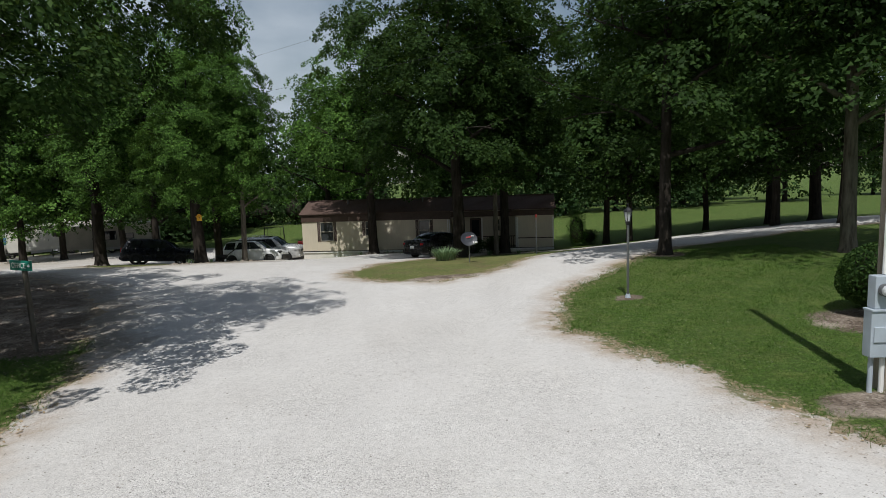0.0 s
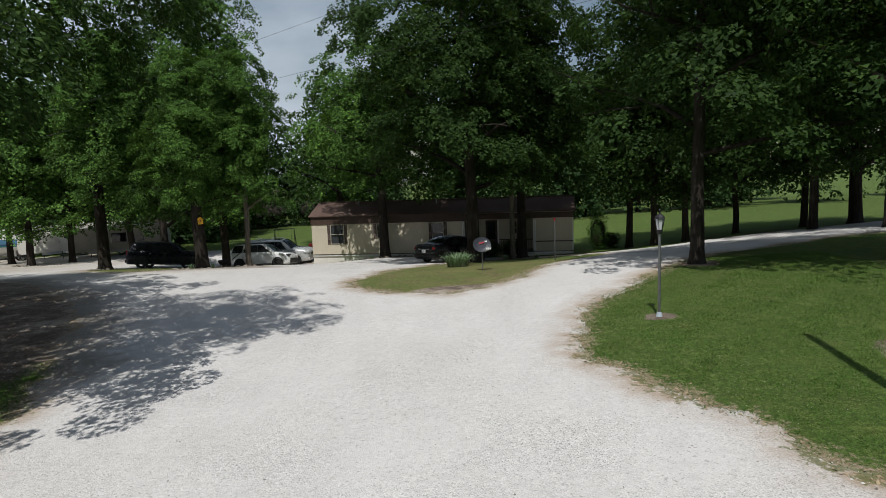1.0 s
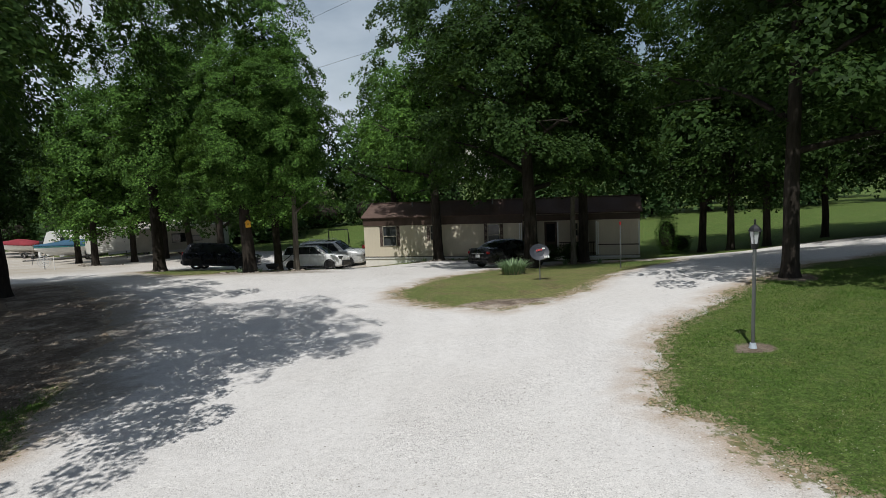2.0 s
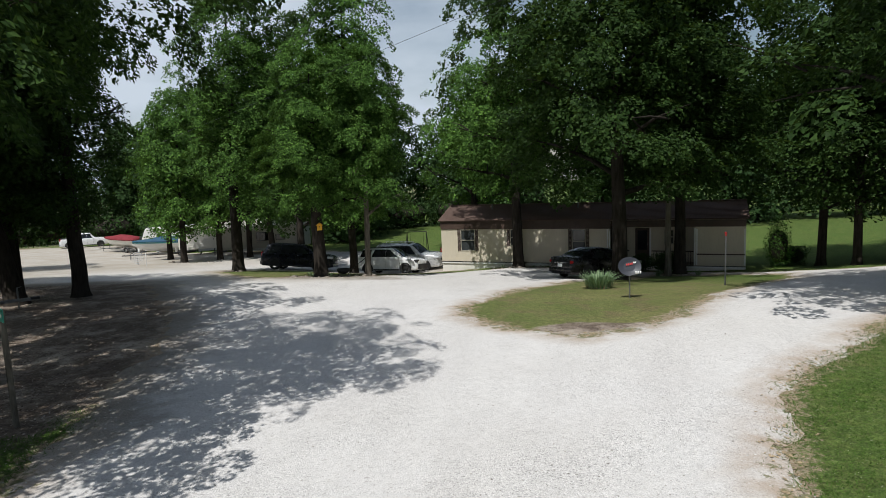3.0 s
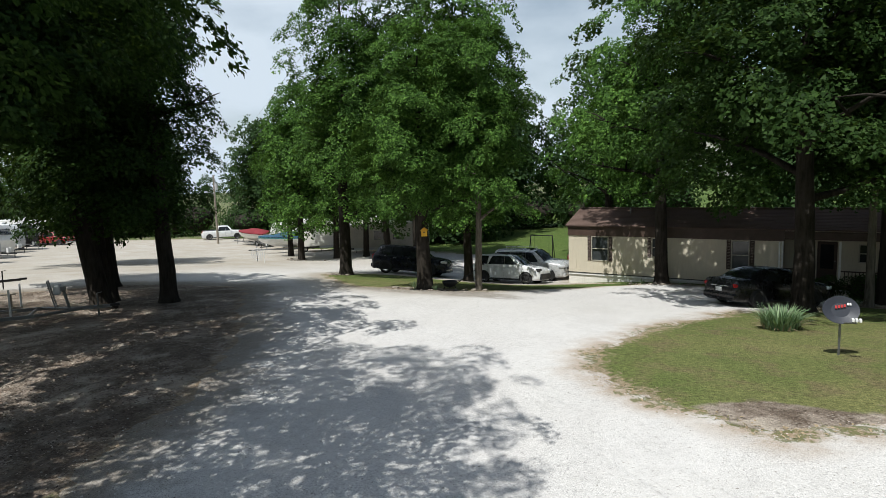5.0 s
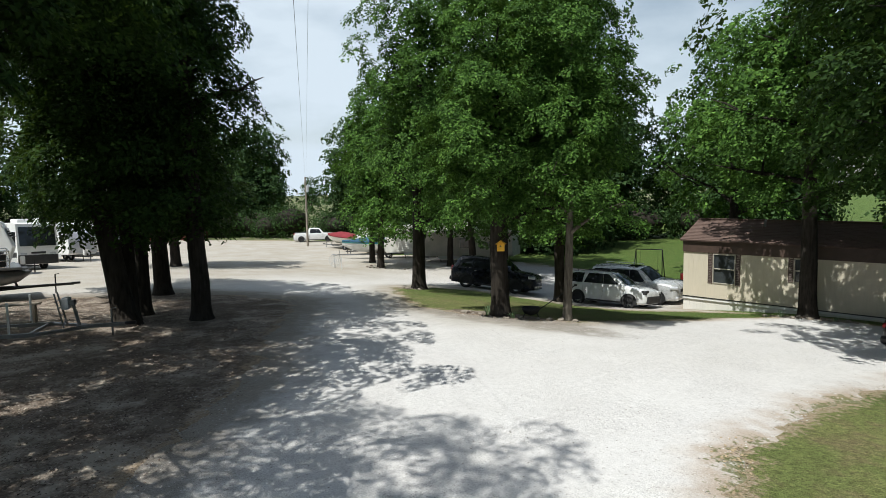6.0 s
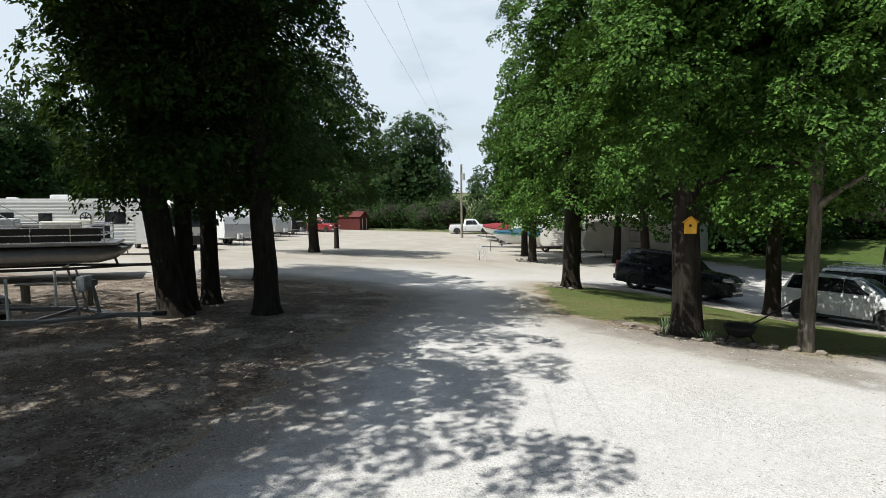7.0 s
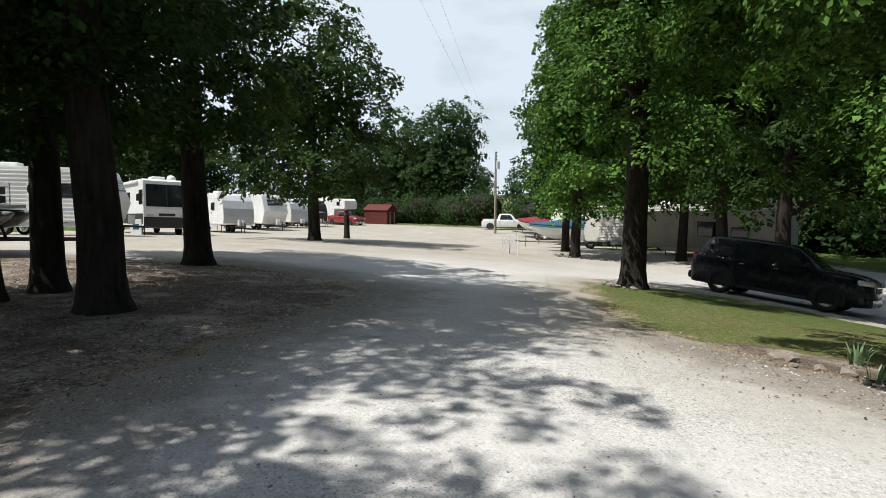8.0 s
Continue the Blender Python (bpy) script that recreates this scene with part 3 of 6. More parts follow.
    t /= np.linalg.norm(t, axis=1)[:, None] + 1e-9
    b = np.cross(n, t)
    if size > 0.16:          # farther crowns: one triangle a leaf
        v = np.stack([p - t * s * 0.5, p + b * s * 0.42 + t * s * 0.35, p - b * s * 0.42 + t * s * 0.35], 1).reshape(-1, 3)
        return arrays("crown", v, np.arange(leaves * 3).reshape(-1, 3), leaf, parent)
    fold = n * s * 0.14
    v = np.stack([p - t * s * 0.5, p + b * s * 0.30 + fold + t * s * 0.08, p + t * s * 0.58, p - b * s * 0.30 + fold + t * s * 0.08], 1).reshape(-1, 3)
    k = np.arange(leaves)[:, None] * 4
    f = np.concatenate([k + np.array([[0, 1, 2]]), k + np.array([[0, 2, 3]])])
    return arrays("crown", v, f, leaf, parent)


def tree_at(x, y, seed, height, r0, clear, spread, leaves, clumps, size, leaf, bark, label, limbs=9, lean=0.02, low=None, off=None, tilt=None, group="oaks round the drive", detail=True, shape=1.0):
    """low: how wide the lower crown is and where it ends, on a tree whose crown broadens above; off: how far the crown leans out from the stem; tilt: the stem's own lean."""
    rng = random.Random(seed)
    ob = thing("oak_tree", pose(x, y, ground_z(x, y)), label, "tree", group)
    if low is None:
        _, ends = wood_mesh(ob, rng, height, r0, clear, spread, bark, limbs, lean, detail, tilt)
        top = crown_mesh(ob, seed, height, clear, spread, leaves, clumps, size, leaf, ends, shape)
    else:
        _, ends = wood_mesh(ob, rng, height, r0, low[1] - 0.5, spread * 0.85, bark, limbs, lean, detail, tilt)
        top = crown_mesh(ob, seed, height, low[1], spread, int(leaves * (0.6 if low[0] else 1.0)), int(clumps * 0.7), size, leaf, ends, shape, 0.03)
        if low[0]:
            lower = crown_mesh(ob, seed + 500, low[1] + 2.2, clear, low[0], int(leaves * 0.45), int(clumps * 0.4), size, leaf, core=0.04)
            if off:
                follow = low[2] if len(low) > 2 else 0.4
                lower.location = (off[0] * follow, off[1] * follow, 0)
    if off:
        top.location = (off[0], off[1], 0)
    return ob


BIG = "tall broad oak with dark trunk and dense green crown"
# x, y, seed, height, trunk radius, clear stem, spread, leaves, clumps, leaf size, leaf, bark, label, lower crown
for x, y, seed, h, r0, clear, spread, leaves, clumps, size, leaf, bark, label, low, *more in [
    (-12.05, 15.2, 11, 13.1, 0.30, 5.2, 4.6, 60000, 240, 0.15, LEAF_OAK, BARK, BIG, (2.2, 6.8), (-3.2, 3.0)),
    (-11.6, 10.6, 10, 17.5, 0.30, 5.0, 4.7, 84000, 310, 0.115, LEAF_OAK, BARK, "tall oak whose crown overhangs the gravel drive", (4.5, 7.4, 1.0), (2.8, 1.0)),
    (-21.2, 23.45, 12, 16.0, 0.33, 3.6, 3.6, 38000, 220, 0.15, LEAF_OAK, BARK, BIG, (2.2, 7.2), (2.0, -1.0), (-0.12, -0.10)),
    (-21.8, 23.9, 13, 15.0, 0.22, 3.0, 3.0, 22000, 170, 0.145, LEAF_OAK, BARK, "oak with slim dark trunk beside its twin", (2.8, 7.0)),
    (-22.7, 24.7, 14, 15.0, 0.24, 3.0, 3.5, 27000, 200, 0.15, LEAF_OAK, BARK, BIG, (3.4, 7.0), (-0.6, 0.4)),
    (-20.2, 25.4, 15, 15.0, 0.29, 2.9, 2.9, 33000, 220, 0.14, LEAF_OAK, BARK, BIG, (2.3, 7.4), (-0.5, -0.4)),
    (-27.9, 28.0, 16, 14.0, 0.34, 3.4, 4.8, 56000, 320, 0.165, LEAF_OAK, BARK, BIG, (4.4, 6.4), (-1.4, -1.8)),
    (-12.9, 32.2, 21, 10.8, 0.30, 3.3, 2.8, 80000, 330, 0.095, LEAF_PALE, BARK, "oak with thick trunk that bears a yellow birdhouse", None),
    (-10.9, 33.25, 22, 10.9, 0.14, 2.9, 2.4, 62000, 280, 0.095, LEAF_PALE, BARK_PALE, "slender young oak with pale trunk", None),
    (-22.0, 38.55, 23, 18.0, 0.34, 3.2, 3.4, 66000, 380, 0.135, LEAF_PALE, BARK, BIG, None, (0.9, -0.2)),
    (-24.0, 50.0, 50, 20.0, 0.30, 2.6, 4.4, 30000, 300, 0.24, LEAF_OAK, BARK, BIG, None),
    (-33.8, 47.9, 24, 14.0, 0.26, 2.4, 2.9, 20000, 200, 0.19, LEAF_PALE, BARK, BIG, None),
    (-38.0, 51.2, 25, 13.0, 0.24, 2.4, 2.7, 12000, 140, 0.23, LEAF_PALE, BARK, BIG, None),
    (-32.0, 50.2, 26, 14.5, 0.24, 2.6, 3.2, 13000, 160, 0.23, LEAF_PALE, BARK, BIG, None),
    (-30.4, 52.2, 27, 15.0, 0.24, 3.6, 3.8, 9920, 180, 0.26, LEAF_OAK, BARK, BIG, None),
    (-27.0, 50.5, 28, 15.0, 0.26, 3.6, 4.0, 9920, 180, 0.26, LEAF_OAK, BARK, BIG, None),
    (-44.4, 37.3, 29, 13.5, 0.34, 2.6, 5.3, 24000, 260, 0.24, LEAF_OAK, BARK, BIG, None),
    (-5.1, 43.4, 31, 15.5, 0.33, 4.9, 5.3, 54000, 330, 0.165, LEAF_PALE, BARK, "broad oak close in front of the mobile home", None, (0.4, 0.8)),
    (-10.2, 53.5, 51, 15.0, 0.28, 4.2, 4.6, 16120, 230, 0.24, LEAF_PALE, BARK, BIG, None),
    (-15.9, 42.4, 52, 20.0, 0.26, 3.2, 3.5, 46000, 360, 0.17, LEAF_PALE, BARK, BIG, None),
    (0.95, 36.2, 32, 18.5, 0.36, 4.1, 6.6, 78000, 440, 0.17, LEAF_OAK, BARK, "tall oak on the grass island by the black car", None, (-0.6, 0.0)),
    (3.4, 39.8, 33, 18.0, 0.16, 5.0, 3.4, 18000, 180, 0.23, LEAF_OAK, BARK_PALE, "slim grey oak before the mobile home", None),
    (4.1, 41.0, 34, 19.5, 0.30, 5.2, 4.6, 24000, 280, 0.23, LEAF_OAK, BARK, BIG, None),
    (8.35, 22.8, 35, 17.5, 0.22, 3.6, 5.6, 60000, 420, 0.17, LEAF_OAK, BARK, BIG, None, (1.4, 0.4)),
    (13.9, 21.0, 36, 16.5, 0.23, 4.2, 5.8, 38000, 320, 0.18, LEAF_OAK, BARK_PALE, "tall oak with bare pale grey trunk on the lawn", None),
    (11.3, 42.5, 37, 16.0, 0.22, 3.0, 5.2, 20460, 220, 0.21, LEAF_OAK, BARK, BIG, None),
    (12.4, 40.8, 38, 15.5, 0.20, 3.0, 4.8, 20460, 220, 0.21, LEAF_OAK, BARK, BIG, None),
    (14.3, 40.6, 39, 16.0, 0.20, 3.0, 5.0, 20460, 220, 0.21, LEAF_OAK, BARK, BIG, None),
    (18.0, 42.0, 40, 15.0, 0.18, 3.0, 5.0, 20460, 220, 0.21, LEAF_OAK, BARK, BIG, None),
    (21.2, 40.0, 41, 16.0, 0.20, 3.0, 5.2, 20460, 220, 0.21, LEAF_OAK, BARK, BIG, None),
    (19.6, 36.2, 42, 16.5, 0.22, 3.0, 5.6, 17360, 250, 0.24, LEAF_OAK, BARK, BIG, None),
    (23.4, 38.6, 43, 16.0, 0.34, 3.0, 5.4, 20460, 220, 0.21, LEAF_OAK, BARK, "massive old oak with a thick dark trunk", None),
    # three oaks out of view, added to shade the grove's foliage and floor
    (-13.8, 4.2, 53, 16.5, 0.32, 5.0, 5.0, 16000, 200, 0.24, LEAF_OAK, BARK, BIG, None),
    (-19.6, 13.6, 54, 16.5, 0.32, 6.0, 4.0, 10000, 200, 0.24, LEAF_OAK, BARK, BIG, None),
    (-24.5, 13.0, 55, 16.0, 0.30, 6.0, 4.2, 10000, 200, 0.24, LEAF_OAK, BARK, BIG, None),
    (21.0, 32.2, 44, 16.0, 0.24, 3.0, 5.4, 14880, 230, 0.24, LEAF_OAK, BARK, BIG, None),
]:
    tree_at(x, y, seed, h, r0, clear, spread, leaves, clumps, size, leaf, bark, label, limbs=11 if h > 12 else 8, low=low, off=more[0] if more else None, tilt=more[1] if len(more) > 1 else None)

# woodland behind and around, from a few built trees
woods = []
for seed, h, spread, clear in ((61, 15, 4.8, 1.6), (62, 17, 5.4, 2.2), (63, 13.5, 5.0, 1.2), (64, 16, 4.4, 1.8)):
    rng = random.Random(seed)
    w = thing("woodland_tree", pose(0, 0, 0), "woodland tree with dense green crown in the far belt", "tree", "woodland belt")
    _, ends = wood_mesh(w, rng, h, 0.26, clear, spread, BARK, 8, 0.03, False)
    crown_mesh(w, seed, h, clear * 0.4, spread, 5600, 170, 0.45, LEAF_FAR, ends, core=0.16)
    woods.append(w)
rng = random.Random(8)
spots = []
for x0, y0, x1, y1, n, wide in ((-34, 84, 2, 90, 8, 3), (-48, 71, -29, 66, 5, 1.5), (6, 70, 40, 76, 8, 3), (-24, 82, 40, 92, 7, 4), (-58, 78, -26, 66, 9, 4), (-80, 80, -58, 90, 7, 2.5), (-108, 70, -66, 84, 16, 3), (-120, 64, -112, 36, 6, 4),
                                (-114, 36, -82, 14, 11, 4), (-84, 12, -58, -6, 6, 4), (36, 96, 110, 60, 9, 6), (110, 60, 70, 0, 5, 6), (-56, -8, -30, -26, 3, 4), (-22, -26, 24, -24, 4, 4), (26, -22, 44, 10, 3, 3), (-76, 128, -50, 126, 5, 5), (-222, 132, -160, 202, 12, 4)):
    for k in range(n):
        u = (k + rng.uniform(-0.3, 0.3)) / max(1, n - 1)
        px, py = x0 + (x1 - x0) * u + rng.uniform(-wide, wide), y0 + (y1 - y0) * u + rng.uniform(-wide, wide)
        if px < -150 or abs((px + 10.5) * 0.613 + (py - 25) * 0.79) > 7.0:     # the drive's own line stays open
            spots.append((px, py))
for k, (x, y) in enumerate(spots):
    s = rng.uniform(0.85, 1.2)
    m = pose(x, y, ground_z(x, y) - 0.1, 0, 0, rng.uniform(0, 360)) @ Matrix.Diagonal((s, s, s * rng.uniform(0.9, 1.1), 1))
    if k < len(woods):
        woods[k].matrix_basis = m
    else:
        ob = copy_thing(woods[k % len(woods)], m)
        ob.matrix_basis = m


# ---- things ----
# ---- mobile home ----
home = thing("mobile_home", pose(-10.69, 45.44, 0, 0, 0, -6.78), "long cream mobile home with brown trim, shingle roof and white skirting", "house")
HL, HD = 18.6, 4.3          # length and depth
Z_SKIRT, Z_EAVE, Z_FASCIA, Z_RIDGE = -2.27, -0.10, 0.47, 1.36


def wall_run(name, x0, x1, y0, holes, label="", z0=Z_SKIRT, z1=Z_FASCIA - 0.02, mat=None):
    """A front wall 0.12 thick from x0 to x1 whose openings (x0, x1, z0, z1) go through."""
    bm = bmesh.new()
    xs = sorted({x0, x1, *[h[0] for h in holes], *[h[1] for h in holes]})
    for a, b in zip(xs, xs[1:]):
        cut = [h for h in holes if h[0] <= a + 1e-6 and h[1] >= b - 1e-6]
        spans = [(z0, z1)] if not cut else [(z0, cut[0][2]), (cut[0][3], z1)]
        for lo, hi in spans:
            if hi - lo > 0.01:
                box(bm, (b - a, 0.12, hi - lo), ((a + b) / 2, y0 + 0.06, (lo + hi) / 2))
    bmesh.ops.remove_doubles(bm, verts=bm.verts, dist=0.0005)
    ob = part(name, bm, mat or SIDING, home, label)
    return ob


def home_window(x0, x1, z0, z1, shutters=True, y0=0.0):
    bm = bmesh.new()
    w, h, cx, cz = x1 - x0, z1 - z0, (x0 + x1) / 2, (z0 + z1) / 2
    for sx in (-1, 1):
        box(bm, (0.05, 0.07, h), (cx + sx * (w / 2 - 0.025), y0 + 0.0, cz), 0.008)
    for sz in (-1, 0, 1):
        box(bm, (w - 0.102, 0.06, 0.045), (cx, y0 - 0.002, cz + sz * (h / 2 - 0.0225)), 0.006)
    win = part("window", bm, FRAME_TAN, home, "pale tan framed sash window")
    for k in (-1, 1):
        g = bmesh.new()
        box(g, (w - 0.104, 0.012, h / 2 - 0.05), (cx, y0 + 0.03 - 0.012 * k, cz + k * h / 4))
        part("pane", g, GLASS, win)
    b = bmesh.new()
    for k in range(5):
        box(b, (w - 0.12, 0.008, h / 2 / 5 * 0.8), (cx, y0 + 0.085, cz + h / 2 - (k + 0.5) * h / 10), rot=Matrix.Rotation(0.5, 4, "X"))
    part("blind", b, WHITE, win)
    if shutters:
        for sx in (-1, 1):
            s = bmesh.new()
            mx = cx + sx * (w / 2 + 0.115)
            for ex in (-1, 1):
                box(s, (0.035, 0.03, h + 0.04), (mx + ex * 0.085, y0 - 0.016, cz), 0.004)
            n = max(6, int(h / 0.075))
            for k in range(n):
                box(s, (0.135, 0.012, h / n * 0.86), (mx, y0 - 0.014, z0 + (k + 0.5) * h / n), rot=Matrix.Rotation(-0.45, 4, "X"))
            part("shutter", s, BROWN, home)


W1, W2, W3 = (1.41, 2.44, -1.55, -0.13), (4.86, 5.42, -1.18, -0.13), (8.86, 9.71, -1.62, -0.13)
wall_run("front_wall", 0.0, 11.1, 0.0, [W1, W2, W3])
for w in (W1, W2, W3):
    home_window(*w)
# recessed porch and its back wall
wall_run("porch_wall", 11.1, 16.0, 1.5, [(12.5, 13.35, -2.2, -0.2), (14.2, 14.75, -1.2, -0.3)], "shaded cream wall at the back of the porch")
home_window(14.2, 14.75, -1.2, -0.3, False, 1.5)
bm = box(bmesh.new(), (0.84, 0.06, 1.98), (12.925, 1.55, -1.2), 0.01)
door = part("door", bm, BROWN, home, "dark storm door")
part("door_glass", box(bmesh.new(), (0.56, 0.02, 1.2), (12.925, 1.512, -0.95), 0.005), GLASS_DARK, door)
part("door_handle", rod(bmesh.new(), (13.26, 1.48, -1.25), (13.26, 1.48, -1.12), 0.014), CHROME, door)
part("porch_floor", box(bmesh.new(), (4.9, 1.5, 0.12), (13.55, 0.75, -2.33), 0.01), WOOD_GREY, home, "worn timber porch floor")
for x in (11.14, 13.5, 15.94):
    part("porch_post", box(bmesh.new(), (0.09, 0.09, 2.2), (x, 0.06, -1.19), 0.008), WHITE, home)
for x0, x1 in ((11.2, 12.3), (13.56, 15.88)):
    b = bmesh.new()
    box(b, (x1 - x0, 0.05, 0.06), ((x0 + x1) / 2, 0.07, -1.45), 0.006)
    n = int((x1 - x0) / 0.14)
    for k in range(1, n):
        box(b, (0.035, 0.03, 0.75), (x0 + (x1 - x0) * k / n, 0.07, -1.86))
    part("porch_railing", b, BROWN, home, "low brown porch railing")
# enclosed end
wall_run("end_wall", 16.0, HL, 0.0, [], "cream screened panel of the enclosed end")
part("panel_rail", box(bmesh.new(), (2.5, 0.04, 0.07), (17.3, -0.022, -1.6), 0.006), BROWN, home)
for x in (16.05, 18.55):
    part("corner_board", box(bmesh.new(), (0.09, 0.03, 2.1), (x, -0.017, -1.18), 0.004), WHITE, home)
for k in range(1, 4):
    part("batten", box(bmesh.new(), (0.03, 0.016, 1.45), (16.0 + k * 0.64, -0.009, -0.84)), SIDING, home)
# vertical grooves of the siding
n = 46
for k in range(n):
    x = 0.24 * (k + 1)
    if not any(w[0] - 0.3 < x < w[1] + 0.3 for w in (W1, W2, W3)) and x < 11:
        part("siding_batten", box(bmesh.new(), (0.022, 0.007, 2.12), (x, -0.004, -1.19)), SIDING, home)
for name, x in (("gable_wall", 0.06), ("gable_wall", HL - 0.06)):
    b = bmesh.new()
    prism(b, [(0, Z_SKIRT), (HD, Z_SKIRT), (HD, Z_FASCIA - 0.02), (HD / 2, Z_RIDGE - 0.03), (0, Z_FASCIA - 0.02)], -0.06, 0.06)
    bmesh.ops.transform(b, matrix=Matrix.Translation((x, 0, 0)) @ Matrix.Rotation(radians(90), 4, "Z"), verts=b.verts)
    bmesh.ops.transform(b, matrix=Matrix.Diagonal((1, 0.97, 1, 1)) @ Matrix.Translation((0, 0.065, 0)), verts=b.verts)
    part(name, b, SIDING, home)
part("back_wall", box(bmesh.new(), (HL - 0.26, 0.12, Z_FASCIA - Z_SKIRT), (HL / 2, HD - 0.07, (Z_FASCIA + Z_SKIRT) / 2)), SIDING, home)
part("skirting", box(bmesh.new(), (HL, HD - 0.06, 1.1), (HL / 2, HD / 2 + 0.03, Z_SKIRT - 0.59), 0.01), SKIRT, home, "white panelled skirting")
for k in range(30):
    part("skirting_rib", box(bmesh.new(), (0.03, 0.012, 1.0), (0.3 + k * 0.62, 0.052, Z_SKIRT - 0.6)), SKIRT, home)
part("skirting_rail", box(bmesh.new(), (HL + 0.02, 0.03, 0.10), (HL / 2, 0.008, Z_SKIRT - 0.10), 0.005), WHITE, home)
part("drip_edge", box(bmesh.new(), (HL + 0.02, 0.05, 0.04), (HL / 2, -0.005, Z_SKIRT - 0.022)), BLACK_METAL, home, "dark metal drip edge")
part("fascia", box(bmesh.new(), (11.26, 0.045, Z_FASCIA - Z_EAVE), (5.6, -0.026, (Z_FASCIA + Z_EAVE) / 2), 0.006), BROWN, home, "deep brown fascia board")
part("porch_fascia", box(bmesh.new(), (HL - 11.24, 0.045, 0.40), (11.24 + (HL - 11.24) / 2, -0.03, 0.20), 0.006), BROWN, home)
part("corner_trim", box(bmesh.new(), (0.07, 0.02, 2.1), (11.02, -0.012, -1.18)), WHITE, home)
for side in (0, 1):
    run, rise = HD / 2 + 0.16, Z_RIDGE - Z_FASCIA
    slope = part("roof_slope", box(bmesh.new(), (HL + 0.26, math.hypot(run, rise), 0.03), (HL / 2, -0.16 + run / 2, (Z_FASCIA + Z_RIDGE) / 2 - 0.02), rot=Matrix.Rotation(math.atan2(rise, run), 4, "X")), SHINGLE, home, "weathered brown shingle slope")
    n = 15
    for k in range(n):          # shingle courses, each a little proud of the next
        u0, u1 = k / n, (k + 1) / n
        y0, y1 = -0.16 + run * u0, -0.16 + run * u1 + 0.05
        z0, z1 = Z_FASCIA + rise * u0 + 0.02, Z_FASCIA + rise * u1 + 0.022
        b = bmesh.new()
        box(b, (HL + 0.3, math.hypot(y1 - y0, z1 - z0), 0.022), (HL / 2, (y0 + y1) / 2, (z0 + z1) / 2), rot=Matrix.Rotation(math.atan2(z1 - z0, y1 - y0) - 0.02, 4, "X"))
        part("shingle_course", b, SHINGLE, slope)
    if side:
        slope.matrix_basis = Matrix.Translation((HL, HD, 0)) @ Matrix.Rotation(math.pi, 4, "Z")
part("ridge_cap", box(bmesh.new(), (HL + 0.28, 0.22, 0.05), (HL / 2, HD / 2, Z_RIDGE + 0.045), 0.015), SHINGLE, home)
for x in (3.2, 9.0, 15.2):
    v = rod(bmesh.new(), (x, 1.5, 1.0), (x, 1.5, 1.45), 0.05, seg=12)
    part("roof_vent", v, STEEL, home)

# ---- vehicles ----


def build_wheel(parent, x, y, r, w, side):
    hub = bmesh.new()
    prof = [(r * 0.62, -w / 2), (r * 0.93, -w / 2), (r, -w / 2 + 0.03), (r, w / 2 - 0.03), (r * 0.93, w / 2), (r * 0.62, w / 2)]
    seg = 24
    loft(hub, [[(x + p[0] * math.cos(a), y + p[1], r + p[0] * math.sin(a)) for p in prof] for a in [2 * math.pi * k / seg for k in range(seg)] + [0]], cap=False)
    wheel = part("wheel", hub, RUBBER, parent, smooth=True)
    rim = bmesh.new()
    yo = y + side * (w / 2 - 0.035)
    rod(rim, (x, yo - side * 0.05, r), (x, yo - side * 0.01, r), r * 0.20, seg=14)
    for k in range(5):
        a = 2 * math.pi * k / 5 + 0.3
        box(rim, (r * 0.55, 0.03, r * 0.17), (x + math.cos(a) * r * 0.36, yo - side * 0.02, r + math.sin(a) * r * 0.36), 0.006, Matrix.Rotation(-a, 4, "Y"))
    ring = [2 * math.pi * k / 20 for k in range(20)]
    loft(rim, [[(x + q * math.cos(a), yo + d, r + q * math.sin(a)) for q, d in ((r * 0.66, side * 0.0), (r * 0.66, -side * 0.12), (r * 0.60, -side * 0.12), (r * 0.58, 0.0))] for a in ring + [0]], cap=False)
    part("rim", rim, CHROME, wheel, "alloy rim")
    return wheel


def eased(xs, ys, q):
    """Smooth curve through points that never overshoots them."""
    xs, ys, q = np.asarray(xs, float), np.asarray(ys, float), np.asarray(q, float)
    h = np.diff(xs)
    d = np.diff(ys) / h
    m = np.zeros(len(xs))
    m[0], m[-1] = d[0], d[-1]
    for k in range(1, len(xs) - 1):
        if d[k - 1] * d[k] > 0:
            w1, w2 = 2 * h[k] + h[k - 1], h[k] + 2 * h[k - 1]
            m[k] = (w1 + w2) / (w1 / d[k - 1] + w2 / d[k])
    i = np.clip(np.searchsorted(xs, q) - 1, 0, len(xs) - 2)
    t = (q - xs[i]) / h[i]
    return (1 + 2 * t) * (1 - t) ** 2 * ys[i] + t * (1 - t) ** 2 * h[i] * m[i] + t * t * (3 - 2 * t) * ys[i + 1] + t * t * (t - 1) * h[i] * m[i + 1]


